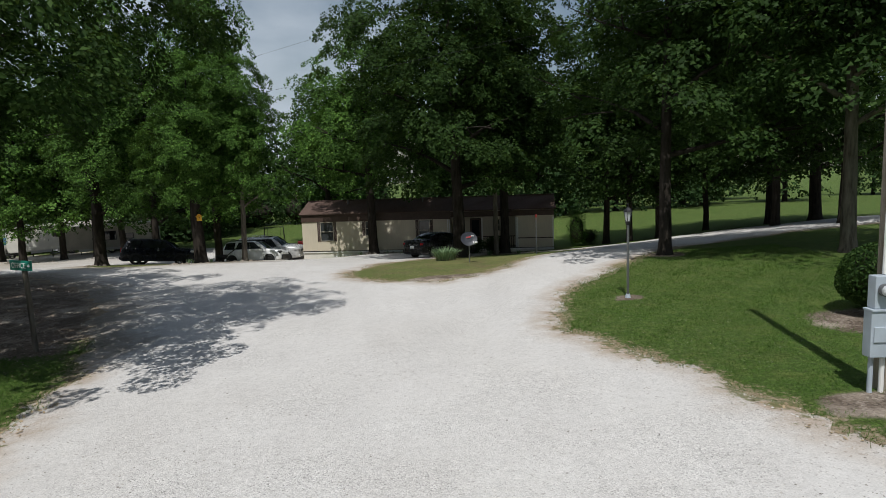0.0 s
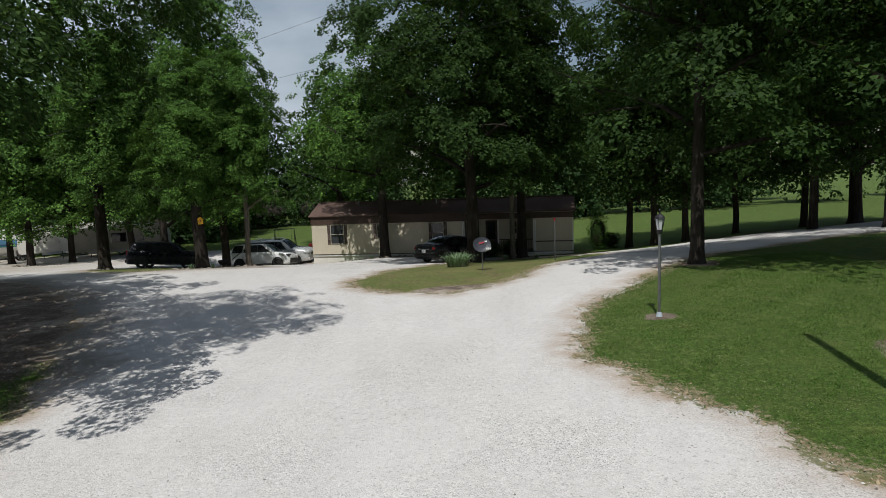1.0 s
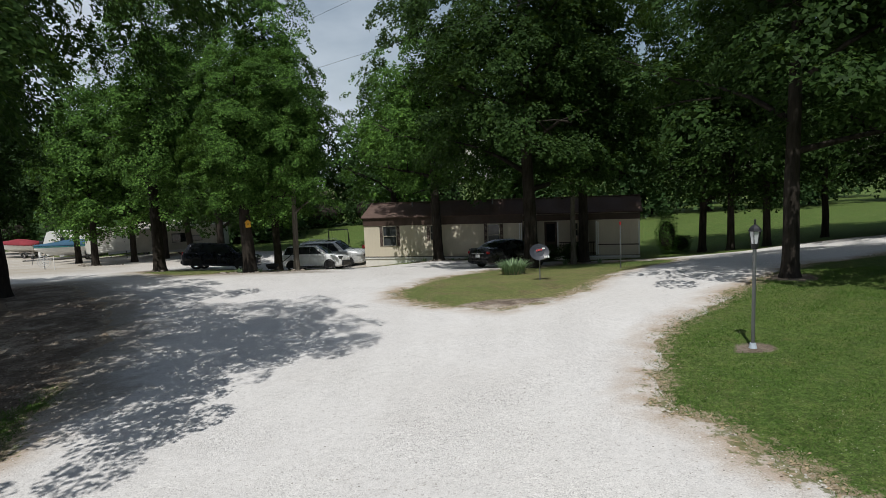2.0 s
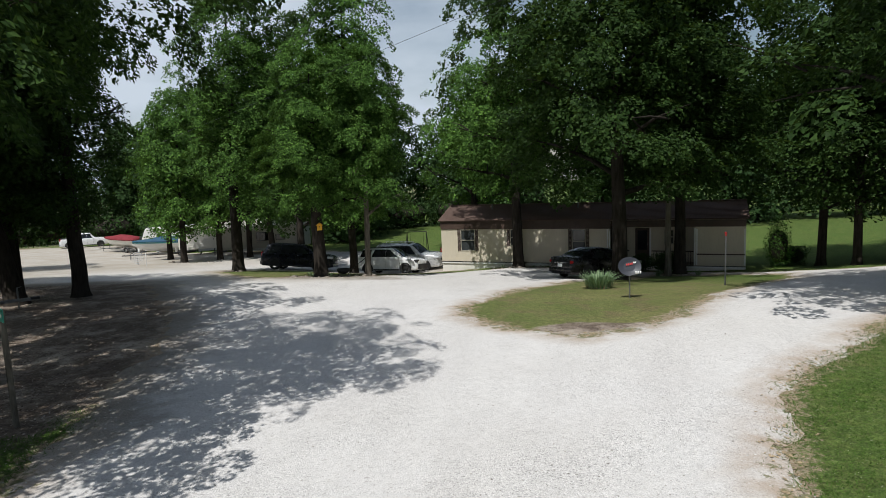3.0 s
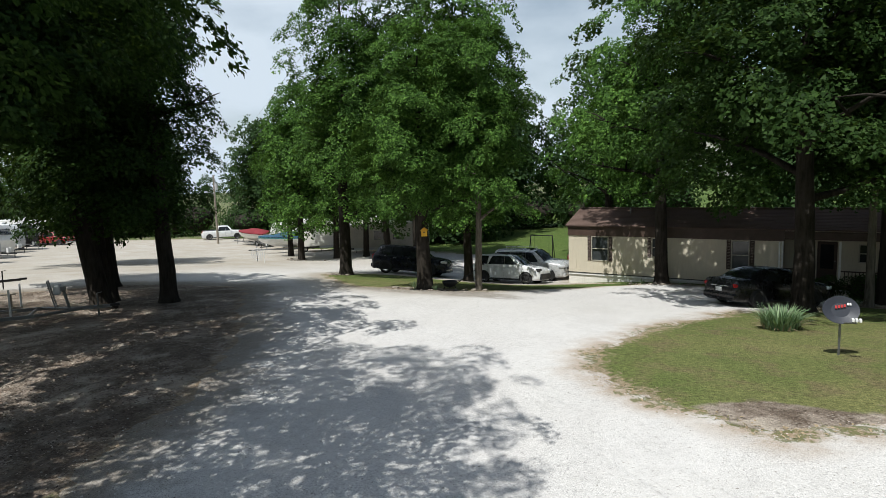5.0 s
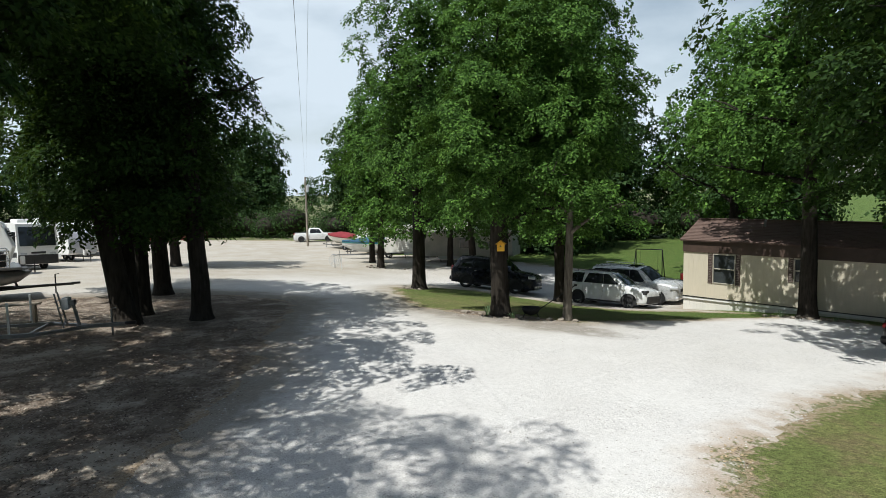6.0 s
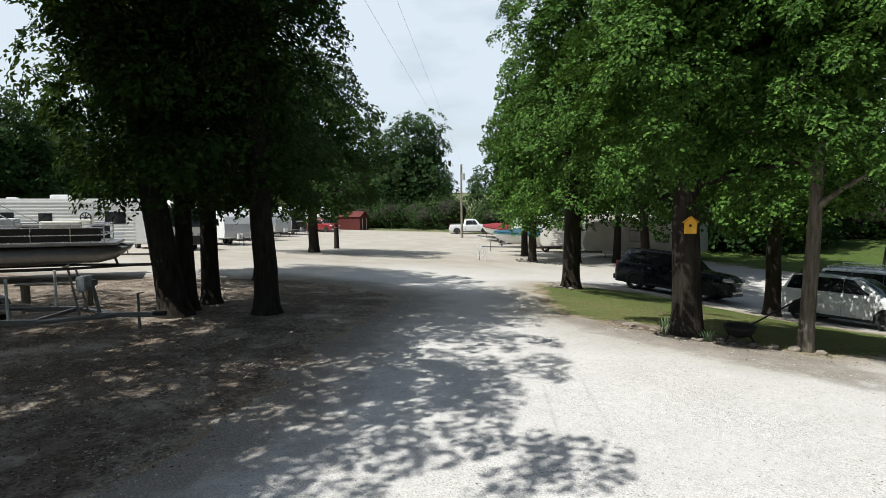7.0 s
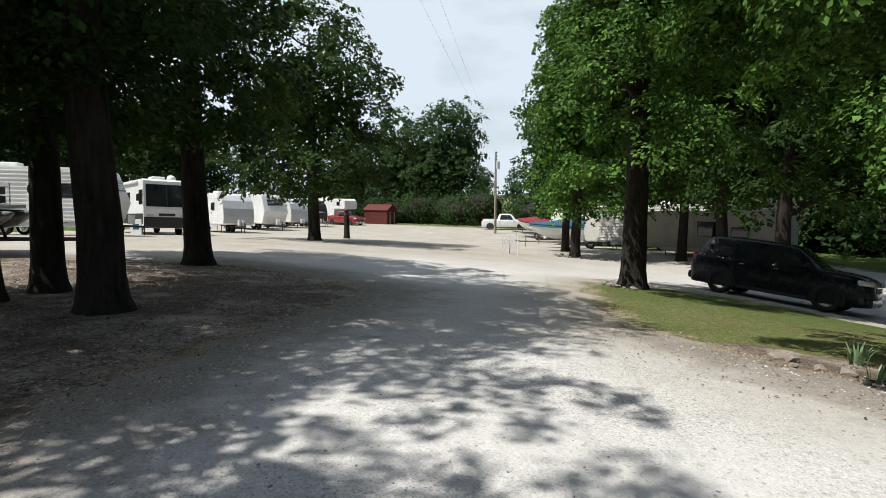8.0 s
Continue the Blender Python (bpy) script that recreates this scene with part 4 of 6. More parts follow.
def vehicle(name, m, label, paint, spec, front_missing=False, rails=False, plate=True, category="car", group=""):
    """A car from its length, width, height, wheelbase and the heights and places of bonnet, belt line and roof; x runs forwards."""
    L, W, H, wb, hood, belt, xw, xf, xr, xb, wr = (spec[k] for k in ("L", "W", "H", "wb", "hood", "belt", "xw", "xf", "xr", "xb", "wheel"))
    pickup, sedan = spec.get("pickup", False), spec.get("sedan", False)
    deck = spec.get("deck", belt)
    ob = thing(name, m, label, category, group)
    hw, zb, e = W / 2, wr * 0.62, L / 2
    tuck = max(-e + 0.08, min(-e + 0.22, xb - 0.06))
    table = [(-e, zb + 0.20, deck - 0.26, deck - 0.22, 0.80, 0.72), (-e + 0.035, zb + 0.07, deck - 0.12, deck - 0.07, 0.91, 0.82), (tuck, zb, deck - 0.04, deck + 0.005, 0.965, 0.88),
             (xb, zb, max(belt, deck - 0.02), max(deck, belt) + 0.03, 0.99, 0.86), ((xb + xr) / 2, zb, belt, belt + (H - belt) * 0.60, 1.0, 0.80), (xr, zb, belt, H - 0.045, 1.0, 0.745), ((xr + xf) / 2, zb, belt, H, 1.0, 0.75),
             (xf, zb, belt, H - 0.05, 1.0, 0.74), ((xf + xw) / 2, zb, belt, hood + (H - hood) * 0.55, 1.0, 0.79), (xw, zb, min(belt, hood), hood + 0.03, 1.0, 0.86), (e - 0.75, zb, hood - 0.06, hood - 0.01, 0.985, 0.85),
             (e - 0.25, zb + 0.02, hood - 0.15, hood - 0.09, 0.93, 0.83), (e - 0.06, zb + 0.06, hood - 0.27, hood - 0.22, 0.84, 0.76), (e, zb + 0.16, hood - 0.38, hood - 0.33, 0.74, 0.68)]
    col = [np.array(c) for c in zip(*table)]

    def section(x):
        """Half outline of the shell at x, from the sill to the middle of the top."""
        lo, b, t, f, ft = (float(eased(col[0], col[k], [x])[0]) for k in range(1, 6))
        w, wt = hw * f, hw * ft
        up = t - b
        return [(w * 0.80, lo), (w * 0.95, lo + 0.03), (w * 0.985, lo + 0.14), (w, lo + (b - lo) * 0.55), (w * 0.995, b - 0.12), (w * 0.965, b - 0.03), (w * 0.94, b), ((w * 0.94 + wt) / 2 + 0.03 * min(1, up / 0.4), b + up * 0.5),
                (wt + 0.005, t - min(0.07, up * 0.45)), (wt * 0.95, t - min(0.03, up * 0.2)), (wt * 0.8, t - min(0.008, up * 0.1)), (wt * 0.4, t + 0.012), (0.0, t + 0.018)]

    xs = sorted(set([round(-e + L * k / 44, 4) for k in range(45)] + [round(v, 4) for v in (xb, xr, xf, xw)]))
    bm = bmesh.new()
    loft(bm, [[(x, -a, z) for a, z in s[:-1]] + [(x, a, z) for a, z in s[::-1]] for x, s in ((x, section(x)) for x in xs)])
    part("body", bm, paint, ob, smooth=True)

    def side_y(x, z):
        s = section(x)[3:10]
        return float(np.interp(z, [p[1] for p in s], [p[0] for p in s]))

    def side_glass(bottom, top, side):
        """A pane let into the side between two places on the belt and two under the roof."""
        g, rows = bmesh.new(), []
        for v in range(7):
            row = []
            for u in range(9):
                x = (bottom[0] + (bottom[1] - bottom[0]) * u / 8) * (1 - v / 6) + (top[0] + (top[1] - top[0]) * u / 8) * v / 6
                t = section(x)[8][1]
                z0, z1 = belt + 0.025, min(H - 0.115, t - 0.015)
                z = z0 + (max(z1, z0 + 0.02) - z0) * v / 6
                row.append((x, side * (side_y(x, z) + 0.006), z))
            rows.append(row)
        loft(g, rows, cap=False, closed=False)
        part("window", g, GLASS_DARK, ob, "dark tinted glass", smooth=True)

    def end_glass(x0, x1, nm, inset):
        g, rows = bmesh.new(), []
        for k in range(9):
            s = section(x0 + (x1 - x0) * k / 8)
            wt, zt = s[9][0] * inset, s[12][1]
            rows.append([(x0 + (x1 - x0) * k / 8, wt * c, float(np.interp(abs(wt * c), [p[0] for p in s[:7:-1]], [p[1] for p in s[:7:-1]])) + 0.009) for c in (-1, -0.8, -0.5, 0, 0.5, 0.8, 1)])
        loft(g, rows, cap=False, closed=False)
        part(nm, g, GLASS_DARK, ob, "dark tinted glass", smooth=True)

    end_glass(xw - 0.06, xf + 0.04, "windscreen", 0.97)
    end_glass(xr - 0.04 * (1 if xr - xb > 0.4 else 0.3), xb + 0.05 * (1 if xr - xb > 0.4 else 0.3), "rear_window", 0.93)
    xm = spec.get("bpillar", (xw + xb) / 2 + 0.1)
    cp = spec.get("cpillar", xb + 0.35)
    if spec.get("sunroof"):
        part("sunroof", box(bmesh.new(), (0.55, hw * 0.86, 0.014), (xf - 0.50, 0, H + 0.008), 0.004), GLASS_DARK, ob, "dark glass panel")
    for side in (-1, 1):
        side_glass((xm + 0.006, xw - 0.30), (xm - 0.044, xf - 0.06), side)
        side_glass((cp + 0.10, xm - 0.006), (cp + 0.10 + spec.get("slant", 0.10), xm - 0.056), side)
        if spec.get("quarter"):
            side_glass((spec["quarter"], cp + 0.02), (spec["quarter"] + 0.12, cp + 0.08), side)
        part("wing_mirror", box(bmesh.new(), (0.13, 0.19, 0.14), (xw - 0.36, side * (hw + 0.07), belt + 0.07), 0.045), paint, ob)
        part("sill_trim", box(bmesh.new(), (wb - wr * 2.5, 0.03, 0.09), (0, side * (hw * 0.965), zb + 0.07), 0.01), DARK, ob)
        for xq in (xm, xw - 0.30, cp + 0.06):
            s = bmesh.new()
            for k in range(6):
                z0, z1 = zb + 0.14 + (belt - zb - 0.16) * k / 6, zb + 0.14 + (belt - zb - 0.16) * (k + 1) / 6
                rod(s, (xq, side * side_y(xq, z0), z0), (xq, side * side_y(xq, z1), z1), 0.005, seg=4)
            part("door_seam", s, DARK, ob)
        for xh in (xm + 0.12, xm - 0.85):
            if xh > xb + 0.15:
                part("door_handle", box(bmesh.new(), (0.17, 0.03, 0.03), (xh, side * (side_y(xh, belt - 0.14) + 0.012), belt - 0.14), 0.01), paint if paint not in (NAVY_PAINT,) else CHROME, ob)
        for xa in (-wb / 2, wb / 2):
            ar = bmesh.new()
            arc = [math.pi * k / 18 for k in range(19)]
            yo = max(side_y(xa, 0.6), hw * 0.97) + 0.008
            prism(ar, [(xa + (wr + 0.06) * math.cos(a), wr + (wr + 0.06) * math.sin(a)) for a in arc] + [(xa - wr - 0.06, zb), (xa + wr + 0.06, zb)], side * (hw - 0.16), side * yo)
            part("wheel_arch", ar, RUBBER, ob)
            build_wheel(ob, xa, side * (hw - 0.085), wr, 0.22, side)
        if not front_missing or side > 0:
            hx = e - 0.20
            hl = box(bmesh.new(), (0.42, 0.20, 0.15), (hx, side * (section(hx)[3][0] - 0.07), hood - 0.24), 0.05, Matrix.Rotation(-side * 0.42, 4, "Z"))
            part("headlight", hl, LENS, ob, "clear headlight glass")
        if sedan:
            part("tail_light", box(bmesh.new(), (0.22, 0.34, 0.14), (-e + 0.135, side * (hw * 0.735), deck - 0.225), 0.05, Matrix.Rotation(side * 0.5, 4, "Z")), TAIL_RED, ob, "wrap-round red lamp")
        else:
            part("tail_light", box(bmesh.new(), (0.13, 0.13, 0.34), (-e + 0.12, side * (hw * 0.865), deck - 0.14), 0.045, Matrix.Rotation(side * 0.4, 4, "Z")), TAIL_RED, ob)
        if rails:
            r = bmesh.new()
            yr = hw * 0.66
            rod(r, (xr + 0.15, side * yr, H + 0.05), (xf - 0.25, side * yr, H + 0.05), 0.016, seg=8)
            for xx in (xr + 0.2, xf - 0.3):
                rod(r, (xx, side * yr, H - 0.04), (xx, side * yr, H + 0.05), 0.018, seg=6)
            part("roof_rail", r, CHROME if paint not in (WHITE_PAINT,) else DARK, ob)
    fb = bmesh.new()
    if front_missing:
        box(fb, (0.30, W * 0.80, 0.36), (e - 0.11, 0, zb + 0.27), 0.06)
        part("lamp_socket", box(bmesh.new(), (0.26, 0.36, 0.20), (e - 0.19, -hw * 0.72, hood - 0.24), 0.03), DARK, ob, "empty dark lamp hole")
        part("bumper_core", fb, DARK, ob, "bare dark front end with its bumper gone")
    else:
        box(fb, (0.24, W * 0.86, 0.24), (e - 0.09, 0, zb + 0.17), 0.09)
        part("front_bumper", fb, paint if not pickup else CHROME, ob)
        part("grille", box(bmesh.new(), (0.07, W * 0.42, 0.17), (e - 0.02, 0, hood - 0.42), 0.025), DARK, ob)
        part("grille_trim", box(bmesh.new(), (0.03, W * 0.44, 0.035), (e + 0.012, 0, hood - 0.33), 0.01), CHROME, ob, "bright trim bar")
        for side in (-1, 1):
            part("fog_lamp", ball(bmesh.new(), 0.06, (e - 0.06, side * hw * 0.66, zb + 0.16), (0.5, 1, 0.8), 10), LENS, ob)
    part("rear_bumper", box(bmesh.new(), (0.26, W * 0.89, 0.26), (-e + 0.08, 0, zb + 0.21), 0.09), paint if not pickup else CHROME, ob)
    if plate:
        part("number_plate", box(bmesh.new(), (0.02, 0.31, 0.155), (-e - 0.012, 0, deck - 0.40), 0.004), WHITE, ob, "white plate with blank face")
    if sedan:
        part("boot_trim", box(bmesh.new(), (0.03, W * 0.50, 0.030), (-e + 0.012, 0, deck - 0.27), 0.008), CHROME, ob, "bright trim bar")
    if pickup:
        part("bed_floor", box(bmesh.new(), (xb - 0.08 + e - 0.12, W * 0.78, 0.02), ((-e + 0.12 + xb - 0.08) / 2, 0, deck + 0.045)), DARK, ob)
    return ob


WHITE_PAINT = car_paint("white_car_paint", (0.70, 0.71, 0.71))
SILVER_PAINT = car_paint("silver_car_paint", (0.55, 0.56, 0.56), 0.25)
NAVY_PAINT = car_paint("navy_car_paint", (0.004, 0.006, 0.012))
BLACK_PAINT = car_paint("black_car_paint", (0.007, 0.007, 0.008))
RED_PAINT = car_paint("red_car_paint", (0.22, 0.010, 0.012))
SUV = dict(L=4.64, W=1.82, H=1.76, wb=2.80, hood=1.09, belt=1.12, xw=1.30, xf=0.28, xr=-1.80, xb=-2.16, wheel=0.35, cpillar=-1.22, bpillar=-0.02, quarter=-1.98, slant=0.22, sunroof=True)
SUV_BIG = dict(L=5.1, W=1.98, H=1.90, wb=3.0, hood=1.20, belt=1.17, xw=1.28, xf=0.45, xr=-2.20, xb=-2.44, wheel=0.39, cpillar=-1.20, bpillar=0.0, quarter=-2.20, slant=0.02, sunroof=True)
SUV_DARK = dict(L=5.1, W=2.0, H=1.86, wb=2.98, hood=1.22, belt=1.18, xw=1.26, xf=0.38, xr=-2.00, xb=-2.36, wheel=0.40, cpillar=-1.25, bpillar=-0.05, quarter=-1.90, slant=0.10)
SEDAN = dict(L=4.80, W=1.83, H=1.52, wb=2.78, hood=0.99, belt=0.99, xw=1.25, xf=0.25, xr=-0.85, xb=-1.78, wheel=0.33, bpillar=-0.15, cpillar=-1.28, slant=0.42, deck=1.05, sedan=True)
PICKUP = dict(L=5.7, W=1.98, H=1.88, wb=3.6, hood=1.18, belt=1.18, xw=1.30, xf=0.65, xr=-0.75, xb=-0.95, wheel=0.39, bpillar=0.3, cpillar=-0.75, deck=1.22, pickup=True)


def parked(x, y, heading):
    """The pose of a vehicle that stands on the sloping ground."""
    c, s = math.cos(radians(heading)), math.sin(radians(heading))
    f = (ground_z(x + c * 1.4, y + s * 1.4) - ground_z(x - c * 1.4, y - s * 1.4)) / 2.8
    g = (ground_z(x - s * 0.8, y + c * 0.8) - ground_z(x + s * 0.8, y - c * 0.8)) / 1.6
    zz = float(max(lie(x, y), road_height(np.array([x]), np.array([y]))[0]))
    return pose(x, y, zz, 0, 0, heading) @ pose(0, 0, 0, math.degrees(math.atan(g)), -math.degrees(math.atan(f)), 0)


vehicle("compact_suv", parked(-14.1, 44.6, -4), "white compact SUV with damaged front end on the gravel", WHITE_PAINT, SUV, front_missing=True, rails=True)
vehicle("large_suv", parked(-13.75, 47.4, -2), "silver white large SUV parked beside a smaller one", SILVER_PAINT, SUV_BIG, rails=True)
vehicle("dark_suv", parked(-20.85, 44.0, 12.9), "dark navy SUV parked in shade behind the grass strip", NAVY_PAINT, SUV_DARK)
vehicle("black_sedan", parked(-0.2, 37.4, 46), "black saloon car parked before the mobile home", BLACK_PAINT, SEDAN)
vehicle("pickup_truck", parked(-67.5, 69.6, 48), "white pickup truck parked far down the drive", WHITE_PAINT, PICKUP, category="truck")
vehicle("red_pickup", parked(-87.5, 57.5, 20), "red pickup truck parked by a camper", RED_PAINT, PICKUP, category="truck")

# ---- campers ----
# cream darkened in its colour for the tree shade over this trailer
SHADED_CREAM = plain("shaded_cream_siding", (0.44, 0.42, 0.37), 0.5, 0, 0.15, 2)


def camper(name, m, label, L, W, H, body_mat, nose="round", windows=(), stripe=None, group="campers", floor=0.62, cap=None, fifth=False):
    """A travel trailer; x runs forwards to its nose."""
    ob = thing(name, m, label, "camper", group)
    r = 0.22
    out = [(-L / 2, floor), (-L / 2, H - r), (-L / 2 + r * 0.3, H - r * 0.3), (-L / 2 + r, H)]
    if nose == "round":
        out += [(L / 2 - 1.35, H), (L / 2 - 0.75, H - 0.16), (L / 2 - 0.32, H - 0.55), (L / 2 - 0.08, H - 1.15), (L / 2, H - 1.75), (L / 2 - 0.06, floor + 0.12), (L / 2 - 0.2, floor)]
    elif nose == "slope":
        out += [(L / 2 - 0.75, H), (L / 2 - 0.55, H - 0.08), (L / 2, H - 1.55), (L / 2 - 0.05, H - 1.75), (L / 2 - 0.35, floor)]
    elif nose == "fifth":
        out += [(L / 2 - 0.5, H), (L / 2 - 0.12, H - 0.3), (L / 2, H - 0.95), (L / 2 - 0.1, H - 1.45), (L / 2 - 2.0, H - 1.5), (L / 2 - 2.15, floor)]
    else:
        out += [(L / 2 - 0.15, H), (L / 2, H - 0.15), (L / 2, floor)]
    b = bmesh.new()
    prism(b, out, -W / 2, W / 2)
    bmesh.ops.bevel(b, geom=[e for e in b.edges if abs(e.verts[0].co.y - e.verts[1].co.y) < 1e-4], offset=0.05, segments=2, affect="EDGES")
    body = part("body", b, body_mat, ob)
    for k in range(int((H - floor) / 0.19) if body_mat is not SHADED_CREAM else 0):          # corrugated side lines
        z = floor + 0.14 + k * 0.19
        for s in (-1, 1):
            lo = -L / 2 + 0.1
            hi = L / 2 - (1.0 if nose != "flat" else 0.15) - (1.2 if nose == "fifth" and z < H - 1.5 else 0)
            part("siding_rib", box(bmesh.new(), (hi - lo, 0.03, 0.07), ((lo + hi) / 2, s * (W / 2 + 0.004), z), 0.012), body_mat, body)
    if cap:
        c = bmesh.new()
        front = [p for p in out if p[0] > L / 2 - 1.4 and p[1] > floor + 0.05]
        inner = [(x - 0.05, z - 0.05 if z > H - 0.4 else z) for x, z in front]
        loft(c, [[(x, -W / 2 - 0.012, z) for x, z in [(a + 0.012, zz + 0.012) for a, zz in front] + inner[::-1]], [(x, W / 2 + 0.012, z) for x, z in [(a + 0.012, zz + 0.012) for a, zz in front] + inner[::-1]]])
        part("front_cap", c, cap, body, "smooth fibreglass front cap")
    for x, z, w, h in windows:
        for s in (-1, 1):
            f = box(bmesh.new(), (w + 0.08, 0.03, h + 0.08), (x, s * (W / 2 + 0.012), z), 0.01)
            win = part("window", f, DARK, ob)
            part("pane", box(bmesh.new(), (w, 0.012, h), (x, s * (W / 2 + 0.026), z)), GLASS_DARK, win)
    for s in (-1, 1):
        d = box(bmesh.new(), (0.68, 0.03, 1.75), (L * 0.12, s * (W / 2 + 0.014), floor + 1.0), 0.012)
        door = part("door", d, body_mat, ob)
        part("door_handle", box(bmesh.new(), (0.05, 0.05, 0.12), (L * 0.12 + 0.27, s * (W / 2 + 0.04), floor + 0.9), 0.01), DARK, door)
        if stripe:
            part("stripe", box(bmesh.new(), (L * 0.78, 0.014, 0.16), (-L * 0.06, s * (W / 2 + 0.010), floor + 0.62)), stripe, body)
        part("skirt_panel", box(bmesh.new(), (L * 0.72, 0.06, 0.24), (-L * 0.05, s * (W / 2 - 0.06), floor - 0.10), 0.01), PALE_GREY, ob)
        for dx in (-0.42, 0.42):
            build_wheel(ob, -L * 0.08 + dx, s * (W / 2 - 0.18), 0.34, 0.2, s)
    if nose == "slope":
        fw = part("front_window", box(bmesh.new(), (0.04, W * 0.66, 0.62), (L / 2 - 0.235, 0, H - 0.72), 0.01, Matrix.Rotation(-0.36, 4, "Y")), GLASS_DARK, ob, "dark front window")
        for k in range(5):
            part("rock_guard_rib", box(bmesh.new(), (0.03, W * 0.66, 0.02), (L / 2 - 0.235 + 0.035 - (k - 2) * 0.045, 0, H - 0.72 + (k - 2) * 0.12), 0.004, Matrix.Rotation(-0.36, 4, "Y")), PALE_GREY, fw)
    part("air_conditioner", box(bmesh.new(), (0.95, 0.72, 0.26), (-L * 0.05, 0, H + 0.13), 0.07), WHITE, ob)
    part("roof_vent", box(bmesh.new(), (0.5, 0.5, 0.12), (-L * 0.32, 0.2, H + 0.06), 0.03), WHITE, ob)
    if nose not in ("fifth", "flat"):
        t = bmesh.new()
        for s in (-1, 1):
            rod(t, (L / 2 - 0.4, s * 0.6, floor - 0.12), (L / 2 + 1.15, 0, floor - 0.18), 0.05, seg=6)
        rod(t, (L / 2 + 0.95, 0, floor - 0.6), (L / 2 + 0.95, 0, floor + 0.2), 0.035, seg=8)
        part("hitch", t, BLACK_METAL, ob)
        for s in (-0.14, 0.14):
            part("gas_bottle", rod(bmesh.new(), (L / 2 + 0.35, s, floor - 0.05), (L / 2 + 0.35, s, floor + 0.42), 0.13, seg=12), WHITE, ob)
    for x in (-L * 0.4, L * 0.3):
        for s in (-0.8, 0.8):
            part("jack", rod(bmesh.new(), (x, s, 0.0), (x, s, floor), 0.03, seg=6), BLACK_METAL, ob)
    return ob


camper("travel_trailer", parked(-46.3, 23.1, 70), "long white travel trailer with corrugated sides and sloped nose", 9.2, 2.45, 3.25, WHITE, "slope", ((2.6, 2.15, 1.0, 0.62), (-2.9, 2.15, 0.9, 0.62), (-0.9, 2.15, 0.6, 0.5)), stripe=GREY)
camper("teardrop_trailer", parked(-60.6, 35.4, 12), "white camper trailer with rounded grey front cap", 6.4, 2.4, 3.0, WHITE, "round", ((1.2, 2.0, 0.6, 0.55),), cap=PALE_GREY)
camper("travel_trailer", parked(-69.5, 40.0, 18), "big white camper trailer parked in the back row", 8.4, 2.5, 3.3, WHITE, "slope", ((1.5, 2.2, 0.8, 0.6), (-1.8, 2.2, 0.8, 0.6)), cap=WHITE)
camper("travel_trailer", parked(-78.5, 45.5, 20), "white and grey camper trailer parked among others", 7.6, 2.5, 3.2, CREAM, "round", ((1.2, 2.1, 0.8, 0.6), (-1.8, 2.1, 0.6, 0.6)), cap=PALE_GREY)
camper("travel_trailer", parked(-83.0, 49.5, 22), "grey nosed camper trailer with dark window", 7.0, 2.5, 3.2, PALE_GREY, "round", ((1.0, 2.1, 0.8, 0.7),), cap=DARK)
camper("fifth_wheel", parked(-93.0, 57.0, 24), "white fifth wheel camper behind a red pickup", 9.0, 2.5, 3.6, WHITE, "fifth", ((3.2, 2.9, 0.5, 0.45), (-1.2, 2.3, 0.8, 0.6)))
camper("fifth_wheel", parked(-37.6, 59.4, 214), "pale fifth wheel camper with curved nose in tree shade", 9.5, 2.5, 3.1, CREAM, "round", ((0.5, 2.1, 1.1, 0.6), (-2.6, 2.1, 0.8, 0.6)), cap=CREAM)
camper("travel_trailer", parked(-31.2, 56.1, 196), "shaded cream travel trailer with two dark windows", 8.0, 2.5, 2.6, SHADED_CREAM, "slope", ((-0.15, 1.6, 1.15, 0.75), (-1.75, 1.45, 0.8, 0.45)), floor=0.5)
camper("travel_trailer", parked(-46.5, 62.5, 218), "white travel trailer behind covered boats", 7.4, 2.45, 3.1, WHITE, "slope", ((1.6, 2.1, 0.8, 0.6), (-1.6, 2.1, 0.8, 0.6)))

# round ornament on the trailer's side
a_ = radians(70)
om = thing("wheel_ornament", pose(-46.3 + 1.2 * math.cos(a_) + 1.29 * math.sin(a_), 23.1 + 1.2 * math.sin(a_) - 1.29 * math.cos(a_), 0.85, 0, 0, 70), "round dark iron wheel ornament hung on a white trailer", "ornament")
b = bmesh.new()
loft(b, [[(q * math.cos(a), d, q * math.sin(a)) for q, d in ((0.30, 0.0), (0.30, -0.05), (0.24, -0.05), (0.24, 0.0))] for a in [2 * math.pi * k / 24 for k in range(25)]], cap=False)
part("rim", b, BLACK_METAL, om)
for k in range(8):
    a = math.pi / 4 * k
    part("spoke", rod(bmesh.new(), (0, -0.03, 0), (0.26 * math.cos(a), -0.03, 0.26 * math.sin(a)), 0.022, seg=6), BLACK_METAL, om)
part("hub", rod(bmesh.new(), (0, 0.0, 0), (0, -0.08, 0), 0.07, seg=12), BLACK_METAL, om)

# class A motor home
mh = thing("motor_home", parked(-53.4, 29.4, 6), "white motor home with big dark windscreen and roof units", "camper", "campers")
L, W, H, floor = 9.6, 2.5, 3.25, 0.42
b = bmesh.new()
prism(b, [(-L / 2, floor + 0.1), (-L / 2, H - 0.1), (-L / 2 + 0.1, H), (L / 2 - 0.45, H), (L / 2 - 0.22, H - 0.10), (L / 2 - 0.02, 1.62), (L / 2, 1.5), (L / 2, floor + 0.15), (L / 2 - 0.1, floor)], -W / 2, W / 2)
body = part("body", b, WHITE, mh)
